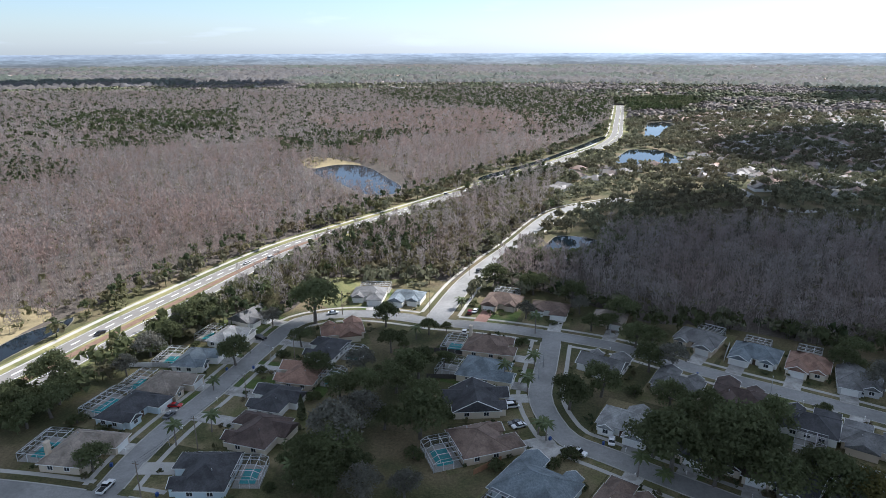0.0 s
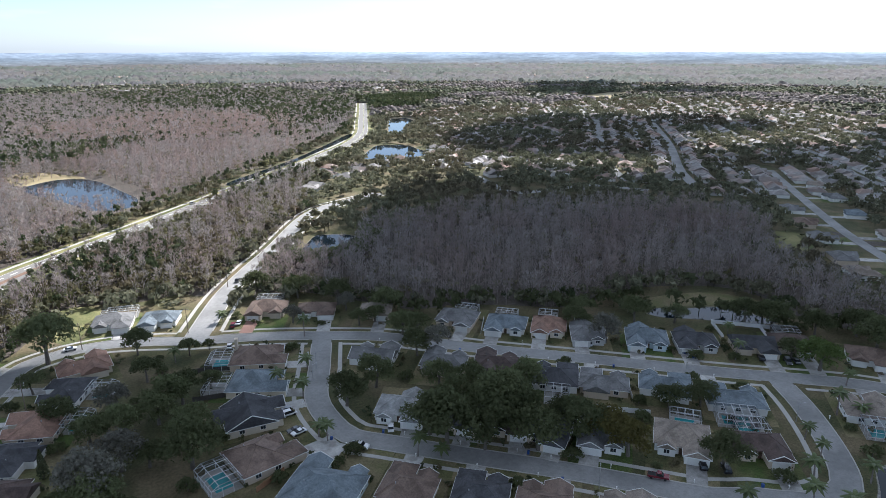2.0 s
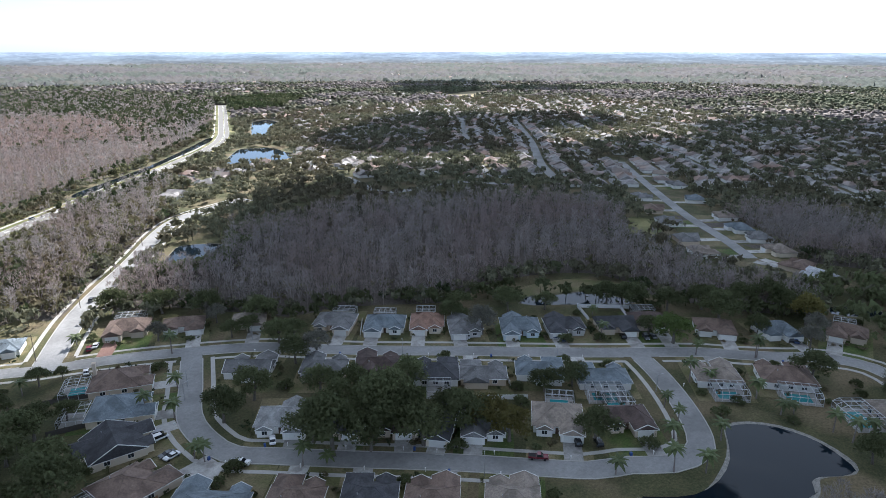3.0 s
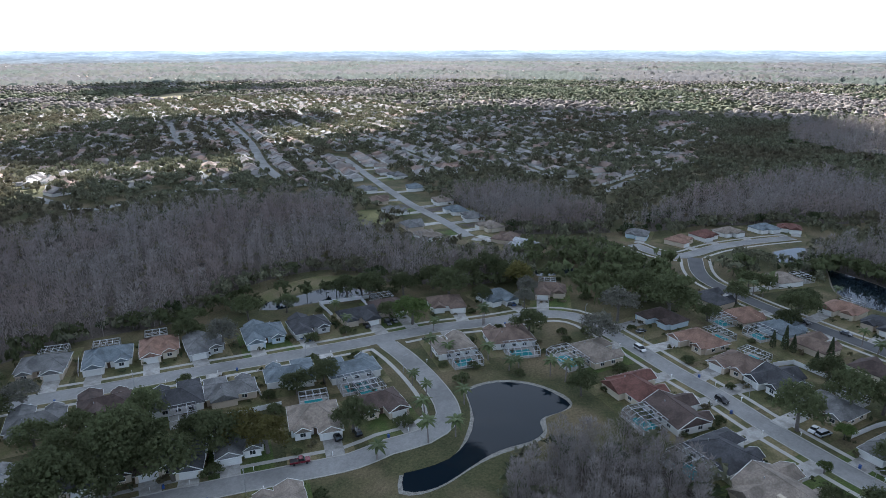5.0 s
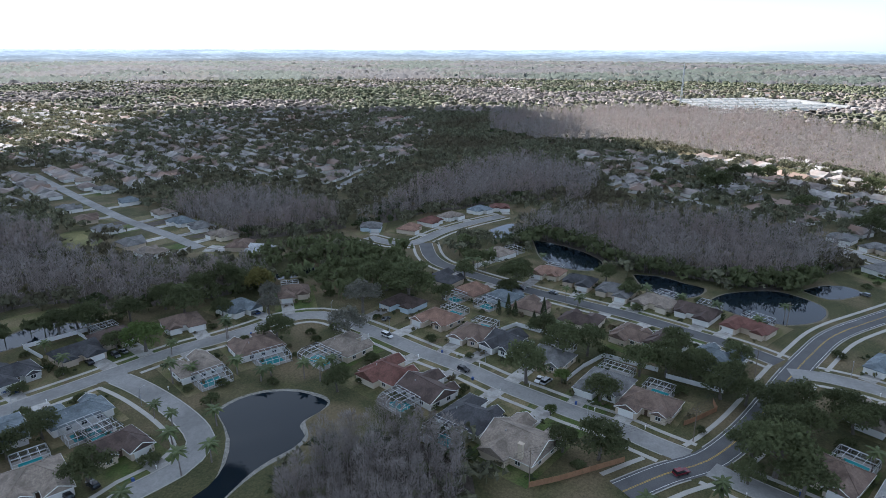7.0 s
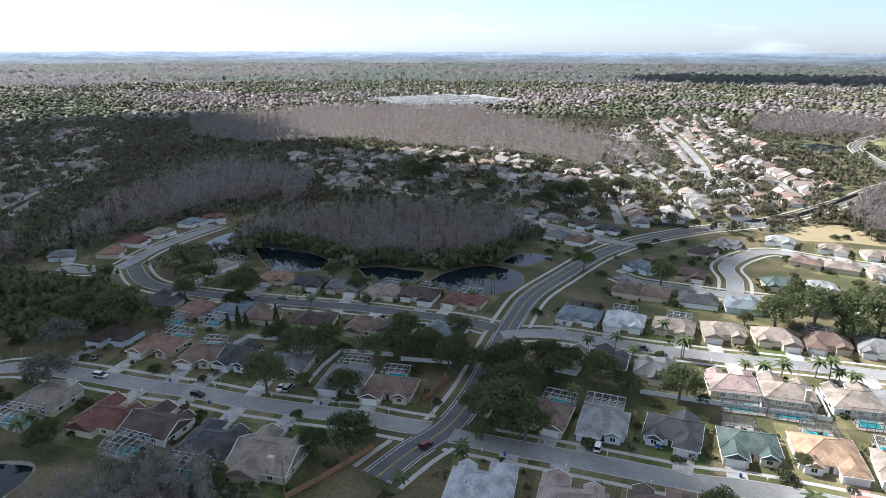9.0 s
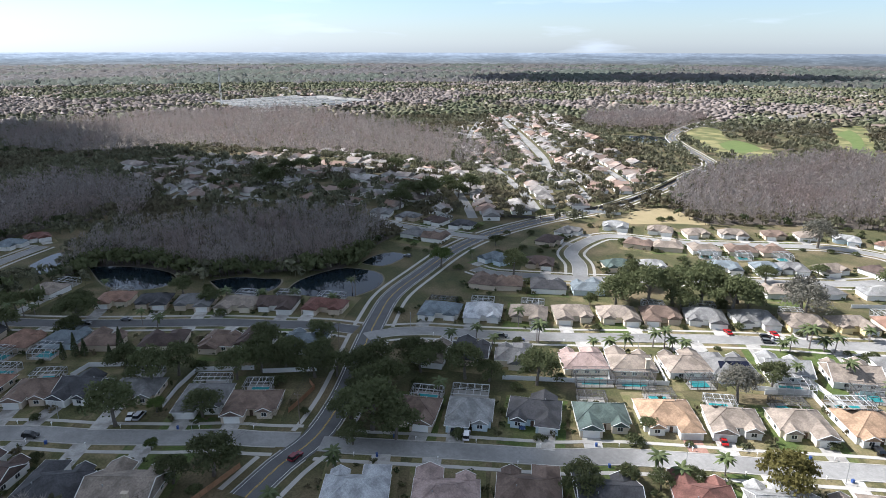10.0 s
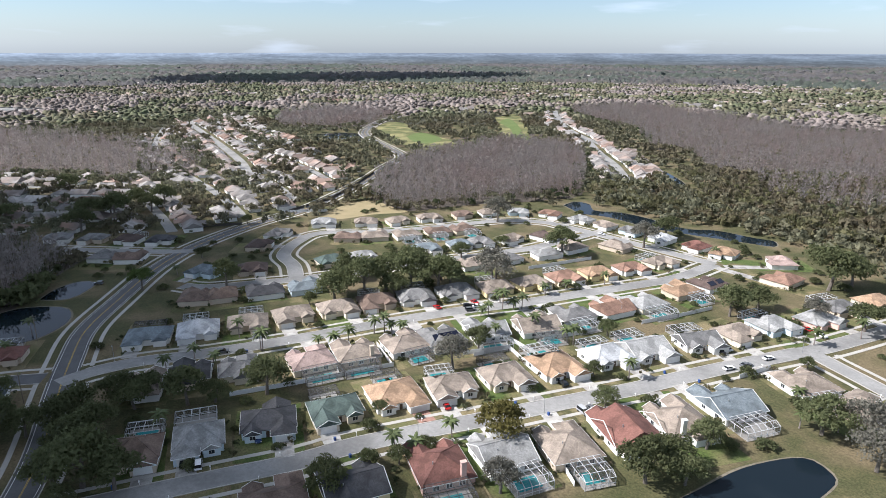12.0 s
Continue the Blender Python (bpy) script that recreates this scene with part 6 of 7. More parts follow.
# ---- palms ----
def palm_template(seed, h):
    r = random.Random(seed)
    t = tagged(put("palm_tree", None, None, pose(0, 0, -400)), "slender palm with arching fronds on a grass verge", "palm", "palms")
    dx = r.uniform(-0.6, 0.6)
    part("trunk", Shape().tube([(0, 0, 0), (dx * 0.3, 0, h * 0.5), (dx, 0, h)], [0.24, 0.17, 0.13], 6), PALEBARK, t)
    s = Shape()
    for k in range(17):
        a, lift = 2.399 * k, 0.9 - 1.3 * k / 17
        L, pts = 2.7 + 0.5 * r.random(), []
        for j in range(5):
            u = j / 4
            pts.append((Vector((dx + math.cos(a) * L * u, math.sin(a) * L * u, h + lift * L * u * 0.8 - 1.5 * u * u)), 0.55 * math.sin(math.pi * min(1, 0.12 + u * 0.86))))
        w = Vector((-math.sin(a), math.cos(a), 0))
        for (p, wp), (q, wq) in zip(pts, pts[1:]):
            drop = Vector((0, 0, -0.3))
            s.face(p, q, q + w * wq + drop * wq, p + w * wp + drop * wp)
            s.face(q, p, p - w * wp + drop * wp, q - w * wq + drop * wq)
    put("fronds", s.mesh("fronds", PALM), t)
    return t


PALMS = [palm_template(k, h) for k, h in enumerate((6.0, 7.5, 4.5))]
palm_no = 0


def palms(pts, s=1.0):
    global palm_no
    for x, y in pts:
        palm_no += 1
        k = s * (0.85 + 0.3 * ((palm_no * 29) % 10) / 10)
        copy_thing(PALMS[palm_no % 3], pose(x, y, 0, 0, 0, palm_no * 77) @ Matrix.Diagonal((k, k, k, 1)))


palms([(37, 240), (33, 212), (28, 193), (21, 199), (28, 168), (30, 165), (52, 148), (58, 145)])
palms([(160, 113), (155, 104), (148, 100), (142, 85), (135, 90), (121, 98), (159, 92), (181, 160), (196, 179)])
palms([(201, 131), (218, 117), (191, 88), (190, 100), (181, 119), (185, 115)])
palms([(-70, 170), (-78, 163), (8, 268), (-11, 235), (-40, 145), (-78, 195), (-114, 231)])
palms([(217, 117), (187, 90), (191, 76), (190, 70), (200, 69), (314, 33), (311, 27), (312, 23), (329, -6)])
palms([(277, -16), (271, -21), (284, -52), (265, -77), (281, -67), (256, -91), (268, -106), (243, -11)])
palms([(197, -118), (193, -127), (188, -131), (182, -148), (181, -148), (162, -167), (156, -184), (153, -187), (150, -188), (145, -189)], 1.1)
palms([(198, -151), (129, -223), (127, -226), (125, -235), (121, -238), (118, -240), (102, -220), (117, -262), (88, -220), (85, -219)], 1.1)
palms([(112, -274), (99, -291), (112, -205), (130, -242), (158, -171)], 1.1)
palms([(98, -123), (94, -127), (90, -140), (58, -204), (8, -221), (5, -203), (-1, -206), (-5, -207), (7, -271), (-8, -288), (64, -368)])
palms([(179, -79), (163, -93), (146, -50), (138, -30), (145, -50), (166, -163), (284, -183)])


# ---- cars ----
def car_template(kind, colour):
    L, W, H = dict(sedan=(4.7, 1.85, 1.45), suv=(4.8, 1.95, 1.75), pickup=(5.7, 2.0, 1.85), van=(5.2, 2.0, 1.95))[kind]
    t = tagged(put(dict(sedan="sedan", suv="suv", pickup="pickup_truck", van="van")[kind], None, None, pose(0, 0, -400)), "parked %s %s on concrete" % (colour, dict(sedan="sedan", suv="sport utility car", pickup="pickup truck", van="minivan")[kind]), "car", "parked cars")
    prof = {"sedan": [(-1, .45), (-.97, .9), (-.6, .98), (.55, .98), (.95, .85), (1, .45)], "suv": [(-1, .5), (-.97, 1.05), (.5, 1.05), (.95, .95), (1, .5)],
            "pickup": [(-1, .5), (-.98, 1.1), (.5, 1.1), (.96, 1.05), (1, .5)], "van": [(-1, .45), (-.98, 1.05), (.62, 1.05), (.95, .85), (1, .45)]}[kind]
    roof = {"sedan": (-.72, -.42, .12, .5), "suv": (-.96, -.85, .1, .48), "pickup": (-.2, -.12, .25, .5), "van": (-.97, -.88, .25, .66)}[kind]
    s = Shape()
    n = len(prof)
    for sx in (-1, 1):
        s.v += [(sx * W / 2 * (1.0 if 0 < i < n - 1 else 0.93), y * L / 2, z) for i, (y, z) in enumerate(prof)]
    s.f += [tuple(range(n - 1, -1, -1)), tuple(range(n, 2 * n))]
    s.f += [(i, (i + 1) % n, n + (i + 1) % n, n + i) for i in range(n)]
    base = max(z for _, z in prof[1:3]) - 0.03
    part("body", s, PAINT[colour], t)
    b0, r0, r1, b1 = [k * L / 2 for k in roof]
    g, wi, wo = Shape(), W / 2 * 0.8, W / 2 * 0.95
    pts = [(b0, wo, base), (r0, wi, H - 0.06), (r1, wi, H - 0.06), (b1, wo, base)]
    k = len(g.v)
    g.v += [(-w, y, z) for y, w, z in pts] + [(w, y, z) for y, w, z in pts]
    g.f += [(3, 2, 1, 0), (4, 5, 6, 7), (0, 1, 5, 4), (1, 2, 6, 5), (2, 3, 7, 6)]
    part("glasshouse", g, CARGLASS, t, "dark tinted windows")
    part("roof", Shape().box(-wi, wi, r0, r1, H - 0.07, H), PAINT[colour], t)
    if kind == "pickup":
        part("cargo_bed", Shape().box(-W / 2 * 0.82, W / 2 * 0.82, -L / 2 * 0.95, -L / 2 * 0.24, 1.09, 1.13), RUBBER, t, "dark open cargo bed")
    wheel = Shape()
    for j in range(10):
        a, b = 2 * math.pi * j / 10, 2 * math.pi * (j + 1) / 10
        wheel.face((-.11, .34 * math.cos(a), .34 * math.sin(a)), (-.11, .34 * math.cos(b), .34 * math.sin(b)), (.11, .34 * math.cos(b), .34 * math.sin(b)), (.11, .34 * math.cos(a), .34 * math.sin(a)))
        for sx in (-.11, .11):
            wheel.face((sx, 0, 0), (sx, .34 * math.cos(a), .34 * math.sin(a)), (sx, .34 * math.cos(b), .34 * math.sin(b)))
    wheel = wheel.mesh("wheel", RUBBER)
    for sx in (-1, 1):
        for sy in (-.62, .62):
            put("wheel", wheel, t, pose(sx * (W / 2 - .1), sy * L / 2, .34))
        put("headlight", box_mesh("light", sx * W / 2 * .75 - .15, sx * W / 2 * .75 + .15, .99 * L / 2 - .03, .99 * L / 2 + .03, .62, .78, LINE_W), t)
    return t


CARS = {}


def cars(kind, colour, pts, along=None):
    if (kind, colour) not in CARS:
        CARS[kind, colour] = car_template(kind, colour)
    for i, (x, y) in enumerate(pts):
        d, near, k = nearest(x, y)
        line = hw if along == "hw" else STREETS[k]
        j = int(np.hypot(line[:, 0] - x, line[:, 1] - y).argmin())
        j = min(max(j, 1), len(line) - 2)
        u = line[j + 1] - line[j - 1]
        rz = math.degrees(math.atan2(u[1], u[0])) - 90
        onroad = d < WIDTH[k] / 2 + 1.2
        z = 0.12 if onroad or along else 0.1
        if not (onroad or along):
            rz = math.degrees(math.atan2(near[1] - y, near[0] - x)) - 90 + (180 if i % 3 else 0)
        copy_thing(CARS[kind, colour], pose(x, y, z, 0, 0, rz))


cars("pickup", "white", [(-88.7, 143.5), (37.9, 158.3)])
cars("sedan", "red", [(-86.7, 184.1), (100.6, -153.1), (149.9, -220.3)])
cars("sedan", "grey", [(-86.2, 178.4), (167.7, 171.8), (61.1, -177.5), (25.8, -237.3), (21.9, 173.5)])
cars("suv", "black", [(-72.7, 235.1), (189.7, 156.3), (127.6, 110.5), (204.6, 22.1), (75.5, -187.5), (144.8, -87.9), (35.7, -243.2), (134.9, 192.6)])
cars("sedan", "white", [(8.4, 240.5), (-48.1, 260.8), (49.0, 163.9), (30.4, -231.1), (19.8, -247.8), (34.3, -247.6), (201.3, -4.3), (22.8, 171.9), (13.9, 262.5), (132.0, -375.9), (135.8, -231.5)])
cars("van", "white", [(21.7, 183.3), (140.5, -89.6), (228.0, 55.3), (168.3, 168.7)])
cars("van", "silver", [(144.0, -90.0), (200.4, -6.9), (62.7, -174.4), (138.2, 190.9), (20.4, 185.4)])
cars("sedan", "red", [(139.2, -234.8), (10.9, -285.3)])
cars("suv", "black", [(139.1, -229.3), (122.6, 114.1), (241.6, 117.8), (138.5, 192.4), (288.7, 4.3)])
cars("sedan", "white", [(5.3, -281.2)])
cars("sedan", "grey", [(153.7, 181.7), (199.7, 149.8), (244.1, 59.4), (285.1, -10.6)])
cars("sedan", "blue", [(167.7, 171.5)])
cars("pickup", "maroon", [(108.3, 114.8)])
cars("suv", "maroon", [(155.6, -42.4), (11.4, 260.8)])
cars("sedan", "blue", [(167.8, 167.8), (226.0, 132.7), (172.5, 173.1), (136.8, -106.9), (242.5, 116.1)])
cars("suv", "grey", [(196.4, 150.5), (192.4, -138.7), (304.1, -153.2), (18.4, 316.6), (136.2, -226.2)])
cars("sedan", "black", [(-139.2, 240.3), (-17.5, 456.8)], "hw")
cars("sedan", "white", [(-106.0, 330.5), (-55.4, 408.4), (96.3, 630.5)], "hw")
cars("suv", "silver", [(2.4, 502.4), (150.2, 729.3), (-95.1, 339.3)], "hw")
cars("sedan", "silver", [(172.2, -305.2), (390.9, -181.1), (385.2, -190.4), (21.1, 270.8)])


# ---- fences, poles, lamps ----
def fence(pts, material, label, h=1.8):
    f = tagged(put("fence", None), label, "fence", "garden fences")
    pan, post = box_mesh("panel", 0, 2.4, -0.03, 0.03, 0.08, h, material), box_mesh("post", -0.07, 0.07, -0.07, 0.07, 0, h + 0.12, material)
    for (x0, y0), (x1, y1) in zip(pts, pts[1:]):
        L, a = math.hypot(x1 - x0, y1 - y0), math.atan2(y1 - y0, x1 - x0)
        n = max(1, round(L / 2.4))
        for i in range(n):
            m = pose(x0 + math.cos(a) * L * i / n, y0 + math.sin(a) * L * i / n, 0, 0, 0, math.degrees(a))
            put("panel", pan, f, m @ Matrix.Diagonal((L / n / 2.4, 1, 1, 1)))
            put("post", post, f, m)


WHITEF = "white vinyl panel fence round a back garden"
fence([(164, -119), (154, -133), (144, -148), (132, -166)], VINYL, WHITEF)
fence([(165, -167), (144, -150)], VINYL, WHITEF)
fence([(148, -176), (133, -166)], VINYL, WHITEF)
fence([(116, -188), (104, -202)], VINYL, WHITEF)
fence([(108, -209), (89, -201)], VINYL, WHITEF)
fence([(96, -216), (82, -236)], VINYL, WHITEF)
fence([(203, -14), (213, -20), (223, -28), (214, -46)], VINYL, WHITEF)
fence([(210, -48), (202, -65)], VINYL, WHITEF)
fence([(240, 11), (246, 5), (238, -10)], VINYL, WHITEF)
fence([(197, 189), (218, 173)], VINYL, WHITEF)
fence([(197, 189), (190, 175)], VINYL, WHITEF)
fence([(212, 178), (206, 168)], VINYL, WHITEF)
fence([(110, 227), (103, 215)], VINYL, WHITEF)
fence([(145, 212), (135, 198)], VINYL, WHITEF)
fence([(116, 162), (132, 159), (127, 150)], VINYL, WHITEF)
fence([(113, 150), (127, 141)], VINYL, WHITEF)
fence([(64, -152), (51, -139)], VINYL, WHITEF)
fence([(26, -226), (18, -240)], VINYL, WHITEF)
fence([(112, -189), (104, -202), (93, -194)], VINYL, WHITEF)
fence([(69, -254), (58, -270), (48, -287)], VINYL, WHITEF)
fence([(140, -291), (119, -325)], VINYL, WHITEF)
fence([(340, -304), (315, -325)], VINYL, WHITEF)
fence([(355, -246), (336, -267)], DARKPLANK, "grey weathered board fence along the road")
fence([(336, -305), (338, -326), (340, -355), (357, -400), (383, -459)], DARKPLANK, "grey weathered board fence along the road")
fence([(144, -2), (148, -10), (159, -28)], PLANK, "orange-brown cedar board fence by the road")
fence([(180, -48), (183, -52), (190, -60), (195, -60)], PLANK, "orange-brown cedar board fence by the road")
fence([(-8, 224), (0, 223), (9, 221)], DARKPLANK, "dark weathered board fence between gardens")
fence([(-6, 203), (9, 202)], DARKPLANK, "dark weathered board fence between gardens")
fence([(8, 149), (16, 155)], PLANK, "orange-brown cedar board fence of a back garden")
fence([(-115, 212), (-102, 212), (-87, 208)], VINYL, WHITEF)


def pole(x, y, h=11.0, rz=0):
    p = tagged(put("utility_pole", None, None, pose(x, y, 0, 0, 0, rz)), "weathered wooden utility pole carrying cables", "utility pole", "utility poles")
    part("post", Shape().tube([(0, 0, 0), (0, 0, h)], [0.17, 0.11], 8), POLEWOOD, p)
    part("crossarm", Shape().box(-1.1, 1.1, -0.06, 0.06, h - 0.9, h - 0.76), POLEWOOD, p)
    for k in (-1.0, 0.0, 1.0):
        part("insulator", Shape().tube([(k, 0, h - 0.76), (k, 0, h - 0.5)], [0.06, 0.04], 6), METAL, p)


def pole_line(pts, h=11.0):
    for i, (x, y) in enumerate(pts):
        j = min(i, len(pts) - 2)
        pole(x, y, h, math.degrees(math.atan2(pts[j + 1][1] - pts[j][1], pts[j + 1][0] - pts[j][0])) - 90)
    for (x0, y0), (x1, y1) in zip(pts, pts[1:]):
        a = math.atan2(y1 - y0, x1 - x0) - math.pi / 2
        for k in (-1.0, 0.0, 1.0):
            s = Shape()
            for i in range(9):
                u = i / 8
                qx, qy, qz = x0 + (x1 - x0) * u + math.cos(a) * k, y0 + (y1 - y0) * u + math.sin(a) * k, h - 0.5 - 4 * 0.9 * u * (1 - u)
                s.v += [(qx + math.cos(a) * e, qy + math.sin(a) * e, qz + f) for e, f in ((0.022, 0.02), (-0.022, 0.02), (0, -0.025))]
            s.f = [(3 * i + j, 3 * i + (j + 1) % 3, 3 * i + 3 + (j + 1) % 3, 3 * i + 3 + j) for i in range(8) for j in range(3)]
            tagged(put("cable", s.mesh("cable", CABLE)), "thin dark power cable sagging between poles", "cable", "power cables")


pole_line([(-78, 140), (-71, 161), (-64, 186), (-55, 216), (-44, 260), (-6, 261), (13, 310), (31, 354), (53, 396), (82, 450)])
pole_line([(133, 17), (145, -2), (172, -49), (216, -79), (262, -105)])


def lamp(x, y):
    d, near, k = nearest(x, y)
    rz = math.degrees(math.atan2(near[1] - y, near[0] - x))
    l = tagged(put("street_lamp", None, None, pose(x, y, 0, 0, 0, rz)), "slim grey street lamp on the verge", "street lamp", "street lamps")
    part("post", Shape().tube([(0, 0, 0), (0, 0, 6.5)], [0.1, 0.06], 8), METAL, l)
    part("arm", Shape().bar((0, 0, 6.4), (1.5, 0, 6.7), 0.04), METAL, l)
    part("lamp_head", Shape().box(1.3, 1.9, -0.12, 0.12, 6.64, 6.76), METAL, l)


for x, y in ((244, 83), (235, 108), (178, -19), (212, 15), (231, 55), (231, 123), (66, 235), (108, 190), (155, 157), (166, 121), (33, 202), (91, 117), (220, -112), (155, -175), (79, -257), (54, -215), (10, -261), (98, -134), (72, -165), (36, 211), (-34, 266), (-64, 216), (-80, 163)):
    lamp(x, y)

# bins and letterboxes by the kerb
BIN = tagged(put("wheelie_bin", None, None, pose(0, 0, -400)), "blue wheeled bin at the kerb", "bin", "bins")
part("body", Shape().box(-0.3, 0.3, -0.35, 0.35, 0.05, 1.0), BINBLUE, BIN)
part("lid", Shape().box(-0.33, 0.33, -0.38, 0.38, 1.0, 1.08), BINBLUE, BIN)
BOX = tagged(put("letterbox", None, None, pose(0, 0, -400)), "white letterbox on a post at the kerb", "letterbox", "letterboxes")
part("post", Shape().box(-0.06, 0.06, -0.06, 0.06, 0, 1.0), TRIM, BOX)
part("box", Shape().box(-0.13, 0.13, -0.28, 0.28, 1.0, 1.3), TRIM, BOX)
for i, (hx, hy, hr) in enumerate(HOUSES):
    d, near, k = nearest(hx, hy)
    if math.hypot(hx, hy) > 235 or d > 40:
        continue
    u = np.array([near[0] - hx, near[1] - hy]) / d
    q = np.array(near) - u * (WIDTH[k] / 2 + 0.9)
    t = np.array([-u[1], u[0]])
    rz = math.degrees(math.atan2(u[1], u[0])) - 90
    copy_thing(BOX, pose(*(q + t * 3.0), 0, 0, 0, rz))
    if i % 3 == 0:
        copy_thing(BIN, pose(*(q - t * 3.5), 0, 0, 0, rz + 10))

# the templates stood below the ground only to be copied
for t in OAKS + GREENS + OCHRES + GREYS + SMALLS + CONES + PALMS + list(CARS.values()) + [BIN, BOX]:
    for o in (*t.children_recursive, t):
        bpy.data.objects.remove(o)

# ---- far estates and woods ----
def estate(pts, spacing, seed, along):
    """Many small far houses in rows along their streets, with the trees between them."""
    r = np.random.default_rng(seed)
    d = STREETS[along][-1] - STREETS[along][0]
    al = math.atan2(d[1], d[0])
    u, v, poly = np.array([math.cos(al), math.sin(al)]), np.array([-math.sin(al), math.cos(al)]), np.array(pts)
    mid = poly.mean(0)
    (ul, vl), (uh, vh) = np.stack([(poly - mid) @ u, (poly - mid) @ v], 1).min(0), np.stack([(poly - mid) @ u, (poly - mid) @ v], 1).max(0)
    p, lanes, hh = [], [], np.array([(a, b) for a, b, c in HOUSES])
    for row in np.arange(vl, vh, spacing * 2.7):
        for i, t in enumerate(np.arange(ul, uh, spacing)):
            bend = 16 * math.sin(t / 110 + row / 90)
            lanes.append(mid + u * t + v * (row + bend))
            for sd in (-1, 1):
                if r.random() < 0.78:
                    p.append(mid + u * (t + r.uniform(-2, 2)) + v * (row + bend + sd * spacing * 0.72))
    lanes, p = np.array(lanes), np.array(p)
    lane_in = inside(lanes, poly)
    p = [(q[0], q[1], al) for q in clear_points(p[inside(p, poly)])]
    first = []
    for key, line in STREETS.items():
        if key.startswith("far"):
            for off in (-15.5, 15.5):
                row = side(line, off)
                for i in range(1, len(row) - 1, 4):
                    if inside(row[i:i + 1], poly)[0]:
                        e = line[i + 1] - line[i]
                        first.append((row[i][0], row[i][1], math.atan2(e[1], e[0])))
    if first:
        fp = np.array(first)[:, :2]
        p = first + [q for q in p if np.hypot(*(fp - q[:2]).T).min() > 16]
    p = [q for q in p if np.hypot(*(hh - q[:2]).T).min() > 17]
    turn, p = [q[2] for q in p], np.array([q[:2] for q in p])
    roofs, walls, lane = Shape(), Shape(), Shape()
    for i in range(len(lanes) - 1):
        if lane_in[i] and lane_in[i + 1] and np.hypot(*(lanes[i + 1] - lanes[i])) < spacing * 1.6 and np.hypot(*(hh - lanes[i]).T).min() > 20:
            w = v * 3.4
            lane.face(*[(q[0], q[1], 0.024) for q in (lanes[i] - w, lanes[i + 1] - w, lanes[i + 1] + w, lanes[i] + w)])
    for q, al in zip(p, turn):
        w, dd = r.uniform(13, 17), r.uniform(11, 15)
        m = Matrix.Translation((q[0], q[1], 0)) @ Matrix.Rotation(al + (math.pi if r.random() < 0.5 else 0), 4, "Z")
        for s, t in ((roofs, roof_shape(-w / 2, w / 2, -dd / 2, dd / 2, 2.8, 0.5, r.random() < 0.3)[0]), (walls, Shape().box(-w / 2 + .5, w / 2 - .5, -dd / 2 + .5, dd / 2 - .5, 0, 2.7)), (roofs, wing_roof(w / 2 - 3.5, 3.4, -dd / 2 - 3, -dd / 2, 2.8, 0.5, True)[0])):
            base = len(s.v)
            s.v += [tuple(m @ Vector(v3)) for v3 in t.v]
            s.f += [tuple(base + i for i in f) for f in t.f]
    if len(p):
        tagged(put("far_house_roofs", roofs.mesh("far_house_roofs", FARROOF)), "many tan, grey and brown roofs of a far estate", "houses", kind="stuff")
        tagged(put("far_house_walls", walls.mesh("far_house_walls", STUCCO["white"])), "pale walls of far estate houses", "houses", kind="stuff")
        tagged(put("far_streets", lane.mesh("far_streets", CONCRETE)), "pale streets between the rows of a far estate", "streets", kind="stuff")
    WOODS.append(poly)
    t = spread_points(pts, 10.2, r)
    if len(p):
        t = t[[np.hypot(*(p - q).T).min() > 7.4 for q in t]]
    ln = lanes[lane_in]
    t = t[[np.hypot(*(ln - q).T).min() > 8.0 or r.random() < 0.15 for q in t]]
    t = t[[np.hypot(*(hh - q).T).min() > 11 for q in t]] if len(t) else t
    return t


mid_trees = []
for k, (pts, sp, along) in enumerate((
    ([(219, 577), (465, 1164), (694, 1147), (869, 1225), (1153, 1075), (975, 595), (1155, 303), (654, 145), (510, 164), (523, 270), (443, 333), (391, 371), (361, 446), (280, 480)], 19, "far_b"),
    ([(78, 501), (122, 614), (160, 614), (225, 613), (291, 532), (351, 469), (624, 860), (502, 1131), (405, 1134), (301, 739), (126, 534)], 19, "far_d"),
    ([(542, -318), (790, -490), (920, -616), (955, -764), (798, -707), (606, -576), (482, -492), (427, -489), (393, -447), (365, -382), (349, -331), (348, -283), (347, -234), (374, -224)], 17, "far_g"),
    ([(496, -1041), (525, -1186), (472, -1095), (356, -918), (288, -845), (247, -775), (189, -664), (142, -567), (144, -515), (162, -519), (217, -575), (268, -695), (338, -790), (416, -904)], 17, "far_h"),
    ([(712, -36), (729, -90), (705, -172), (686, -262), (613, -297), (530, -307), (433, -250), (369, -217), (366, -193), (408, -192), (438, -174), (454, -145), (479, -102), (498, -69), (548, -48)], 17, "west_woods"),
    ([(616, 224), (565, 161), (671, 132), (822, 128), (1047, 204), (998, 271), (989, 346)], 19, "far_f"),
)):
    mid_trees.append(estate(pts, sp, 200 + k, along))
plant("garden_trees", OAK_MID, np.concatenate(mid_trees), FARLEAF, "dense dark oaks between far houses", "trees", 0.5, 1.2, 310)
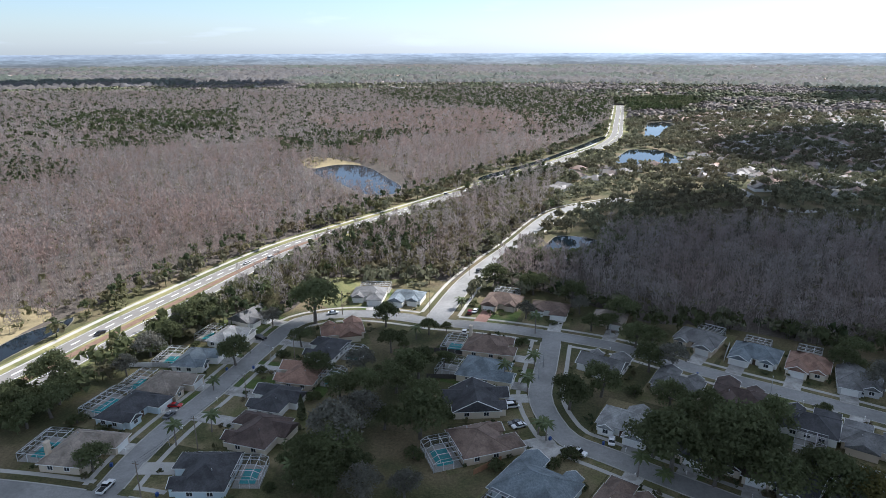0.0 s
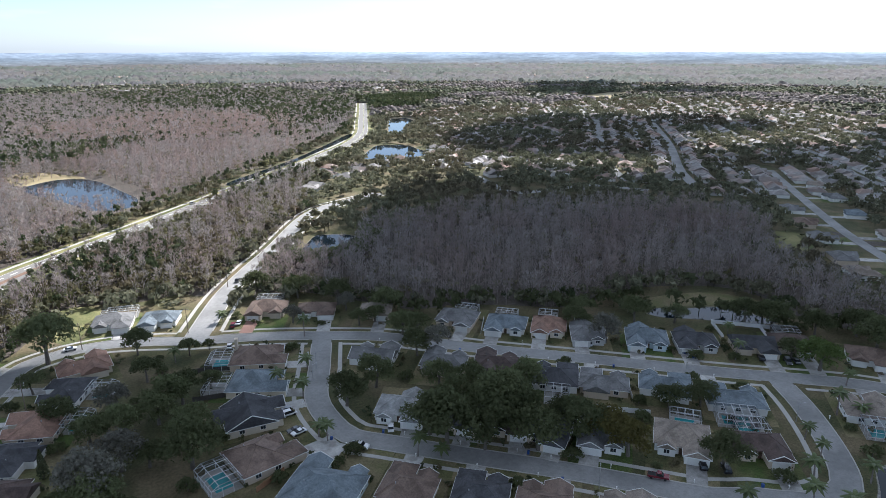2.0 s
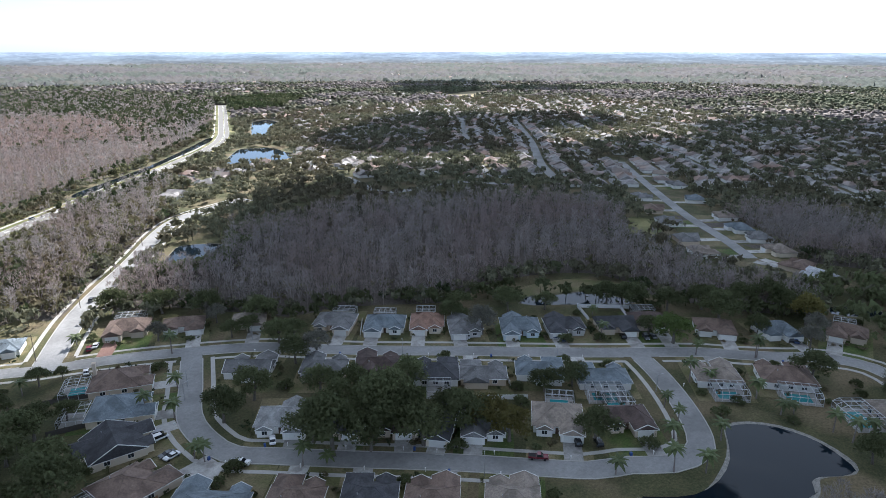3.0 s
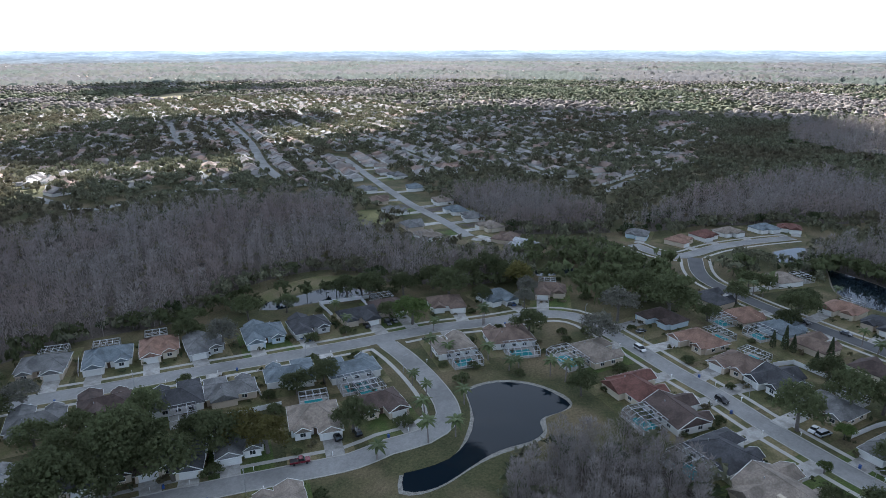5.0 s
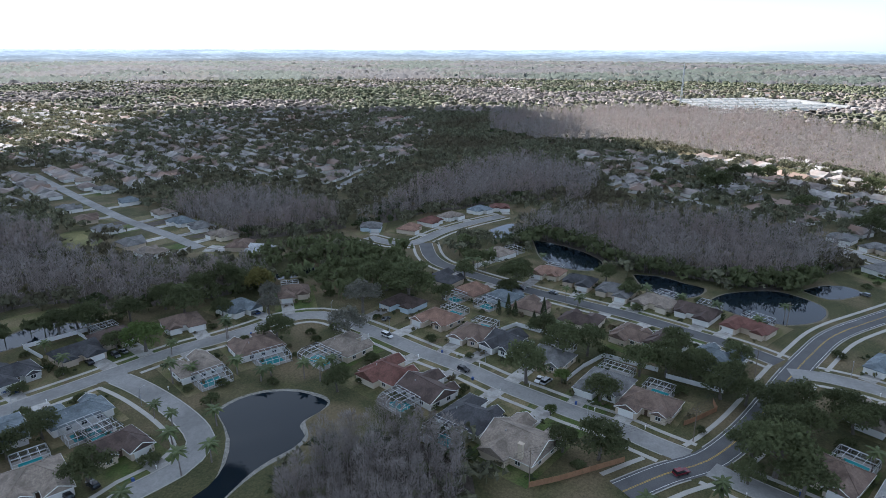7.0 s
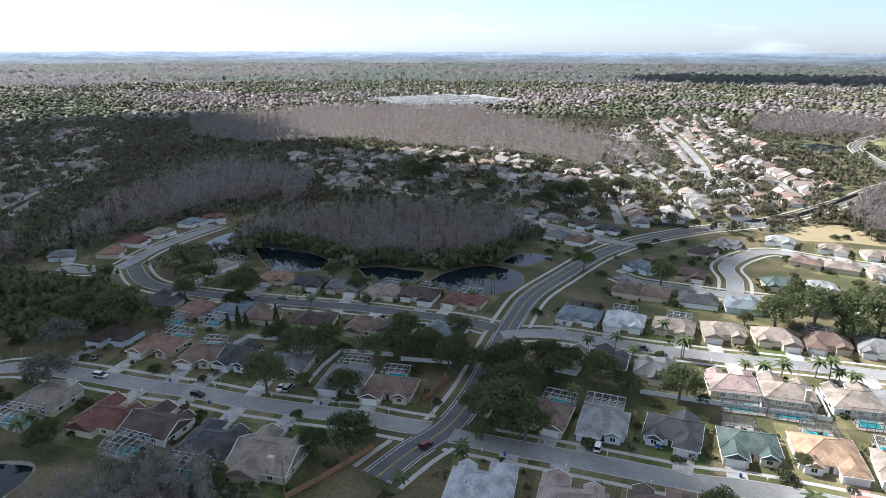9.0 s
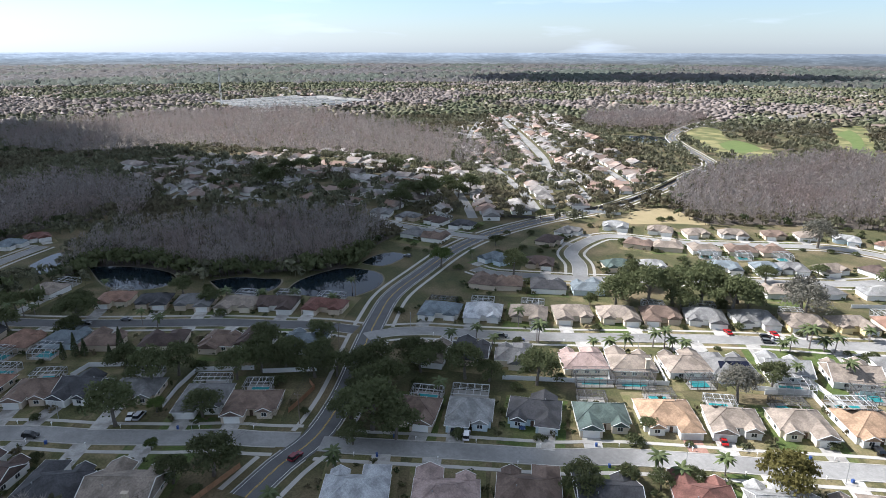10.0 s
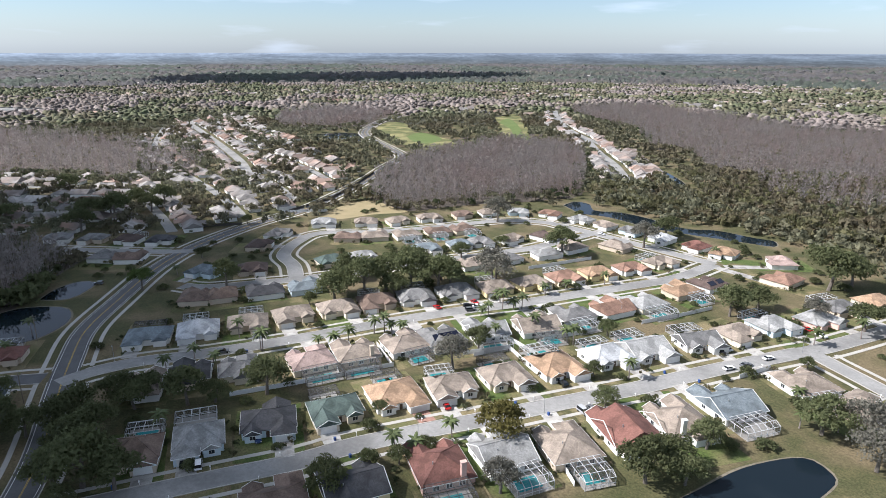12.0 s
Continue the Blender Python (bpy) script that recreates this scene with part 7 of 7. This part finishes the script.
# oaks that fill the land between the estates and the woods
rg = np.random.default_rng(330)
box = [(-500, 1150), (1150, 1150), (1150, -1000), (-300, -1000), (-60, -150), (200, 0), (100, 250), (-200, 300)]
fill = spread_points(box, 9.5, rg)
hh = np.array([(a, b) for a, b, c in HOUSES])
dist = np.hypot(fill[:, 0], fill[:, 1])
fill, dist = fill[(dist > 270) & (dist < 1150)], dist[(dist > 270) & (dist < 1150)]
ok = np.ones(len(fill), bool)
for poly in WOODS + CLEARINGS + [np.array(garden)]:
    ok &= ~inside(fill, poly)
fill, dist = fill[ok], dist[ok]
ok = np.array([np.hypot(*(hh - q).T).min() > 14 for q in fill])
fill, dist = fill[ok], dist[ok]
loose = (fill[:, 1] > -380) | (rg.random(len(fill)) < 0.6)          # looser tree cover round the golf course
fill, dist = fill[loose], dist[loose]
plant("oak_woods", OAK_MID, fill[dist < 620], FARLEAF, "dense dark oaks round ponds and gardens", "trees", 0.5, 1.1, 331)
plant("oak_woods", OAK_FAR, fill[dist >= 620], FARLEAF, "dense dark oaks farther off", "trees", 0.6, 1.1, 332)
# woods of many crowns, then a rolling canopy out to the distance, with estates in the gaps
rf = np.random.default_rng(320)


def crown_clump(seed):
    """One far crown: a lumpy cap of leaves in two uneven rings."""
    r = np.random.default_rng(seed)
    v, f = [(r.normal() * 0.15, r.normal() * 0.15, 1.0)], []
    for n, rad, z in ((5, 0.6, 0.84), (7, 1.0, 0.3)):
        o = r.random() * 6.283
        v += [(math.cos(o + 6.283 * k / n) * rad * r.uniform(0.72, 1.22), math.sin(o + 6.283 * k / n) * rad * r.uniform(0.72, 1.22), z + r.uniform(-0.12, 0.12)) for k in range(n)]
    f += [(0, 1 + k, 1 + (k + 1) % 5) for k in range(5)]
    for k in range(7):
        i, j = 1 + k * 5 // 7, 1 + ((k + 1) * 5 // 7) % 5
        f += [(i, 6 + k, 6 + (k + 1) % 7)] + ([(i, 6 + (k + 1) % 7, j)] if i != j else [])
    return np.array(v), np.array(f)


def land(x, y, scale, z):
    """Smooth noise over the plain, read on a coarse grid."""
    g = np.arange(-2400, 2401, 60.0)
    c = np.array([[noise.noise((u / scale, w / scale, z)) + 0.5 * noise.noise((u / scale * 2.7, w / scale * 2.7, z)) for u in g] for w in g])
    i, j = ((y + 2400) / 60).astype(int), ((x + 2400) / 60).astype(int)
    return c[i, j]


CLUMPS = [(v * [7.4, 7.4, 7.8], f) for v, f in map(crown_clump, range(6))]
gu, gv = np.meshgrid(np.arange(-2250, 2250, 14.8), np.arange(-2250, 2250, 14.8))
tree_at = np.stack([gu.ravel(), gv.ravel()], 1) + rf.uniform(-6, 6, (gu.size, 2))
dist, az = np.hypot(*tree_at.T), np.degrees(np.arctan2(tree_at[:, 0], tree_at[:, 1]))
tree_at = tree_at[(dist > 1090) & (dist < 2240) & ((az > -40) | (az < -172))]
for poly in WOODS + CLEARINGS:
    tree_at = tree_at[~inside(tree_at, poly)]
tree_at = clear_points(tree_at)
kind_of, lived_in = land(*tree_at.T, 420, 3.0), land(*tree_at.T, 340, 11.0)
homes_at = tree_at[(lived_in > 0.08) & (rf.random(len(tree_at)) < 0.11)]
keep = (lived_in <= 0.08) | (rf.random(len(tree_at)) < 0.85)
kind_of, lived_in, tree_at = kind_of[keep] + rf.normal(0, 0.04, keep.sum()), lived_in[keep], tree_at[keep]
oaks = (lived_in > 0.08) | ((kind_of <= 0.02) & (kind_of > -0.16))
for pick, m, label, lo, hi in ((~oaks & (kind_of > 0.02), CANOPY[0], "far bare mauve-brown woods", 0.9, 1.3), (oaks, CANOPY[1], "far olive-green tree cover", 0.5, 1.35), (~oaks & (kind_of <= -0.16), CANOPY[2], "far green pine woods", 0.8, 1.35)):
    plant("far_woods", CLUMPS, tree_at[pick], m, label, "woods", lo, hi, 340)
rows, cols = 74, 1040
rad = 2180 * (4760 / 2180) ** (np.arange(rows) / (rows - 1))
ang = np.radians(np.linspace(-40, 188, cols))
gr = rad[:, None] * (1 + rf.uniform(-0.003, 0.003, (rows, cols)))
ga = ang[None] + rf.uniform(-0.0013, 0.0013, (rows, cols))
gx, gy = gr * np.sin(ga), gr * np.cos(ga)


def hills(scale, z, step=8):
    """Smooth noise over the polar grid, filled in between coarse steps."""
    c = np.array([[noise.noise((gx[i, j] / scale, gy[i, j] / scale, z)) + 0.5 * noise.noise((gx[i, j] / scale * 2.7, gy[i, j] / scale * 2.7, z)) for j in range(0, cols, step)] for i in range(rows)])
    return np.array([np.interp(np.arange(cols), np.arange(0, cols, step), row) for row in c])


kind_far, lived_in = hills(520, 3.0), hills(420, 11.0)
gz = 1.0 + 17.0 * rf.random((rows, cols)) ** 1.5
homes = lived_in > 0.12
gz = np.where(homes & (rf.random((rows, cols)) < 0.4), -1.0, gz)
gz[0] = -1.0
verts = np.stack([gx, gy, gz], -1).reshape(-1, 3)
a = (np.arange(rows - 1)[:, None] * cols + np.arange(cols - 1)[None])
quads = np.stack([a, a + cols, a + cols + 1, a + 1], -1).reshape(-1, 4)
tone = kind_far[:-1, :-1].ravel() + rf.normal(0, 0.05, len(quads))
quads, tone = quads[gz.ravel()[quads].max(1) > 0], tone[gz.ravel()[quads].max(1) > 0]
# the canopy sheet takes the tones that have shade and haze painted in
for pick, m, label in ((tone > 0.04, HAZED_CANOPY[0], "bare mauve-brown woods towards the horizon, shade and haze painted in"), ((tone <= 0.04) & (tone > -0.16), HAZED_CANOPY[1], "olive-green tree cover towards the horizon, shade and haze painted in"), (tone <= -0.16, HAZED_CANOPY[2], "green pine woods towards the horizon, shade and haze painted in")):
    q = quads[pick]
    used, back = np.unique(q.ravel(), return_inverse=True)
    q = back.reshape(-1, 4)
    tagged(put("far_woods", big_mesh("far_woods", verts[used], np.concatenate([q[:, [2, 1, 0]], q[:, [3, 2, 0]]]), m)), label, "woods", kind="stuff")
roofs = Shape()
spots = np.argwhere(homes)
spots = np.array([(gx[i, j], gy[i, j]) for i, j in spots[rf.permutation(len(spots))[:1300]]])
for x, y in np.concatenate([homes_at[rf.permutation(len(homes_at))[:1000]], spots]):
    w, d, al = rf.uniform(6, 10), rf.uniform(5, 7.5), rf.random() * 3.14
    if rf.random() < 0.015:
        w, d = w * 4, d * 3
    m = Matrix.Translation((x, y, 0)) @ Matrix.Rotation(al, 4, "Z")
    for f in ([(-w, -d, 3), (w, -d, 3), (w, 0, 7), (-w, 0, 7)], [(w, d, 3), (-w, d, 3), (-w, 0, 7), (w, 0, 7)], [(-w, -d, 0), (w, -d, 0), (w, -d, 3), (-w, -d, 3)], [(w, d, 0), (-w, d, 0), (-w, d, 3), (w, d, 3)], [(-w, d, 0), (-w, -d, 0), (-w, -d, 3), (-w, 0, 7), (-w, d, 3)], [(w, -d, 0), (w, d, 0), (w, d, 3), (w, 0, 7), (w, -d, 3)]):
        roofs.face(*[m @ Vector(v) for v in f])
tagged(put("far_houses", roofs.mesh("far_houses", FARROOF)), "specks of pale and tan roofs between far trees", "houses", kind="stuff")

# a lattice mast beyond the woods
mast = tagged(put("radio_mast", None, None, pose(1312, -267, 0, 0, 0, 20)), "tall slim grey lattice radio mast above bare woods", "mast", "masts")
for k in range(3):
    c, sn = math.cos(2.094 * k), math.sin(2.094 * k)
    part("leg", Shape().bar((2.2 * c, 2.2 * sn, 0), (0.9 * c, 0.9 * sn, 74), 0.35), METAL, mast)
    lattice = Shape()
    for i in range(12):
        za, zb = i * 6.1, (i + 1) * 6.1
        ra, rb = 2.2 - 1.3 * za / 74, 2.2 - 1.3 * zb / 74
        c2, s2 = math.cos(2.094 * (k + 1)), math.sin(2.094 * (k + 1))
        lattice.bar((ra * c, ra * sn, za), (rb * c2, rb * s2, zb), 0.2)
    part("bracing", lattice, METAL, mast)
part("antenna", Shape().tube([(0, 0, 73), (0, 0, 80)], [0.5, 0.3], 6), METAL, mast)
u, w = Vector((0.35, -0.94, 0)), Vector((0.94, 0.35, 0))
for i in range(5):
    for j in range(7):
        q = Vector((1215, -330, 0)) + w * (i * 52) + u * (j * 36 + 9 * (i % 2))
        f = tagged(put("apartment_block", None, None, Matrix.Translation(q) @ Matrix.Rotation(math.atan2(u.y, u.x), 4, "Z")), "long pale low block of flats with grey roof", "building", "blocks of flats")
        part("wall", Shape().box(-14, 14, -6, 6, 0, 5), STUCCO["white"], f)
        part("roof", roof_shape(-15, 15, -7, 7, 5, 0.35, True)[0], ROOF["pale"], f)
sheet("clearing", [(1190, -300), (1470, -270), (1560, -560), (1290, -620)], 0.03, CONCRETE, "pale paved yards between the blocks", "yard", 40.0)

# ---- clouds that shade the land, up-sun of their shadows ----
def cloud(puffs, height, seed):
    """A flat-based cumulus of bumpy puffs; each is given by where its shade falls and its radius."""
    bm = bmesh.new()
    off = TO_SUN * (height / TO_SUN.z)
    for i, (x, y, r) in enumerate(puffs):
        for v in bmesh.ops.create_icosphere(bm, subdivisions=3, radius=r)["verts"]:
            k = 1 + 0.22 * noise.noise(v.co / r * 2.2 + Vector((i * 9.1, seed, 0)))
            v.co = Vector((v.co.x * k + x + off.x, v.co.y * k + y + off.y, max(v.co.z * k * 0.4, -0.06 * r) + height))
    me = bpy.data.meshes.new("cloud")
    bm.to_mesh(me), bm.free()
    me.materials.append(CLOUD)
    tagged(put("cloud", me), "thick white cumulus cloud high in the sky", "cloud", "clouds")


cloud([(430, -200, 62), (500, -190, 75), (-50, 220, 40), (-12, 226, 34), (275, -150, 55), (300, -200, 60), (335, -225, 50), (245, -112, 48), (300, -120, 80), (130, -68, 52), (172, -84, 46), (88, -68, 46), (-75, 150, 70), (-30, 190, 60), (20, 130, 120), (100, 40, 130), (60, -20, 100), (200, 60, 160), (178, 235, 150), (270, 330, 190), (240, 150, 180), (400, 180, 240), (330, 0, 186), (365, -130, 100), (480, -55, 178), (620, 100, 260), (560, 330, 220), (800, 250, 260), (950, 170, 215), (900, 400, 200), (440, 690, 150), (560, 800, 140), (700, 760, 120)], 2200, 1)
cloud([(1977, -1628, 330), (1836, -1896, 380), (1641, -2165, 380), (1492, -2351, 300), (-1350, 2195, 200), (-1078, 2252, 220), (-683, 2093, 200), (975, 1482, 130), (1245, 1390, 130), (1130, 1702, 170)], 2600, 2)
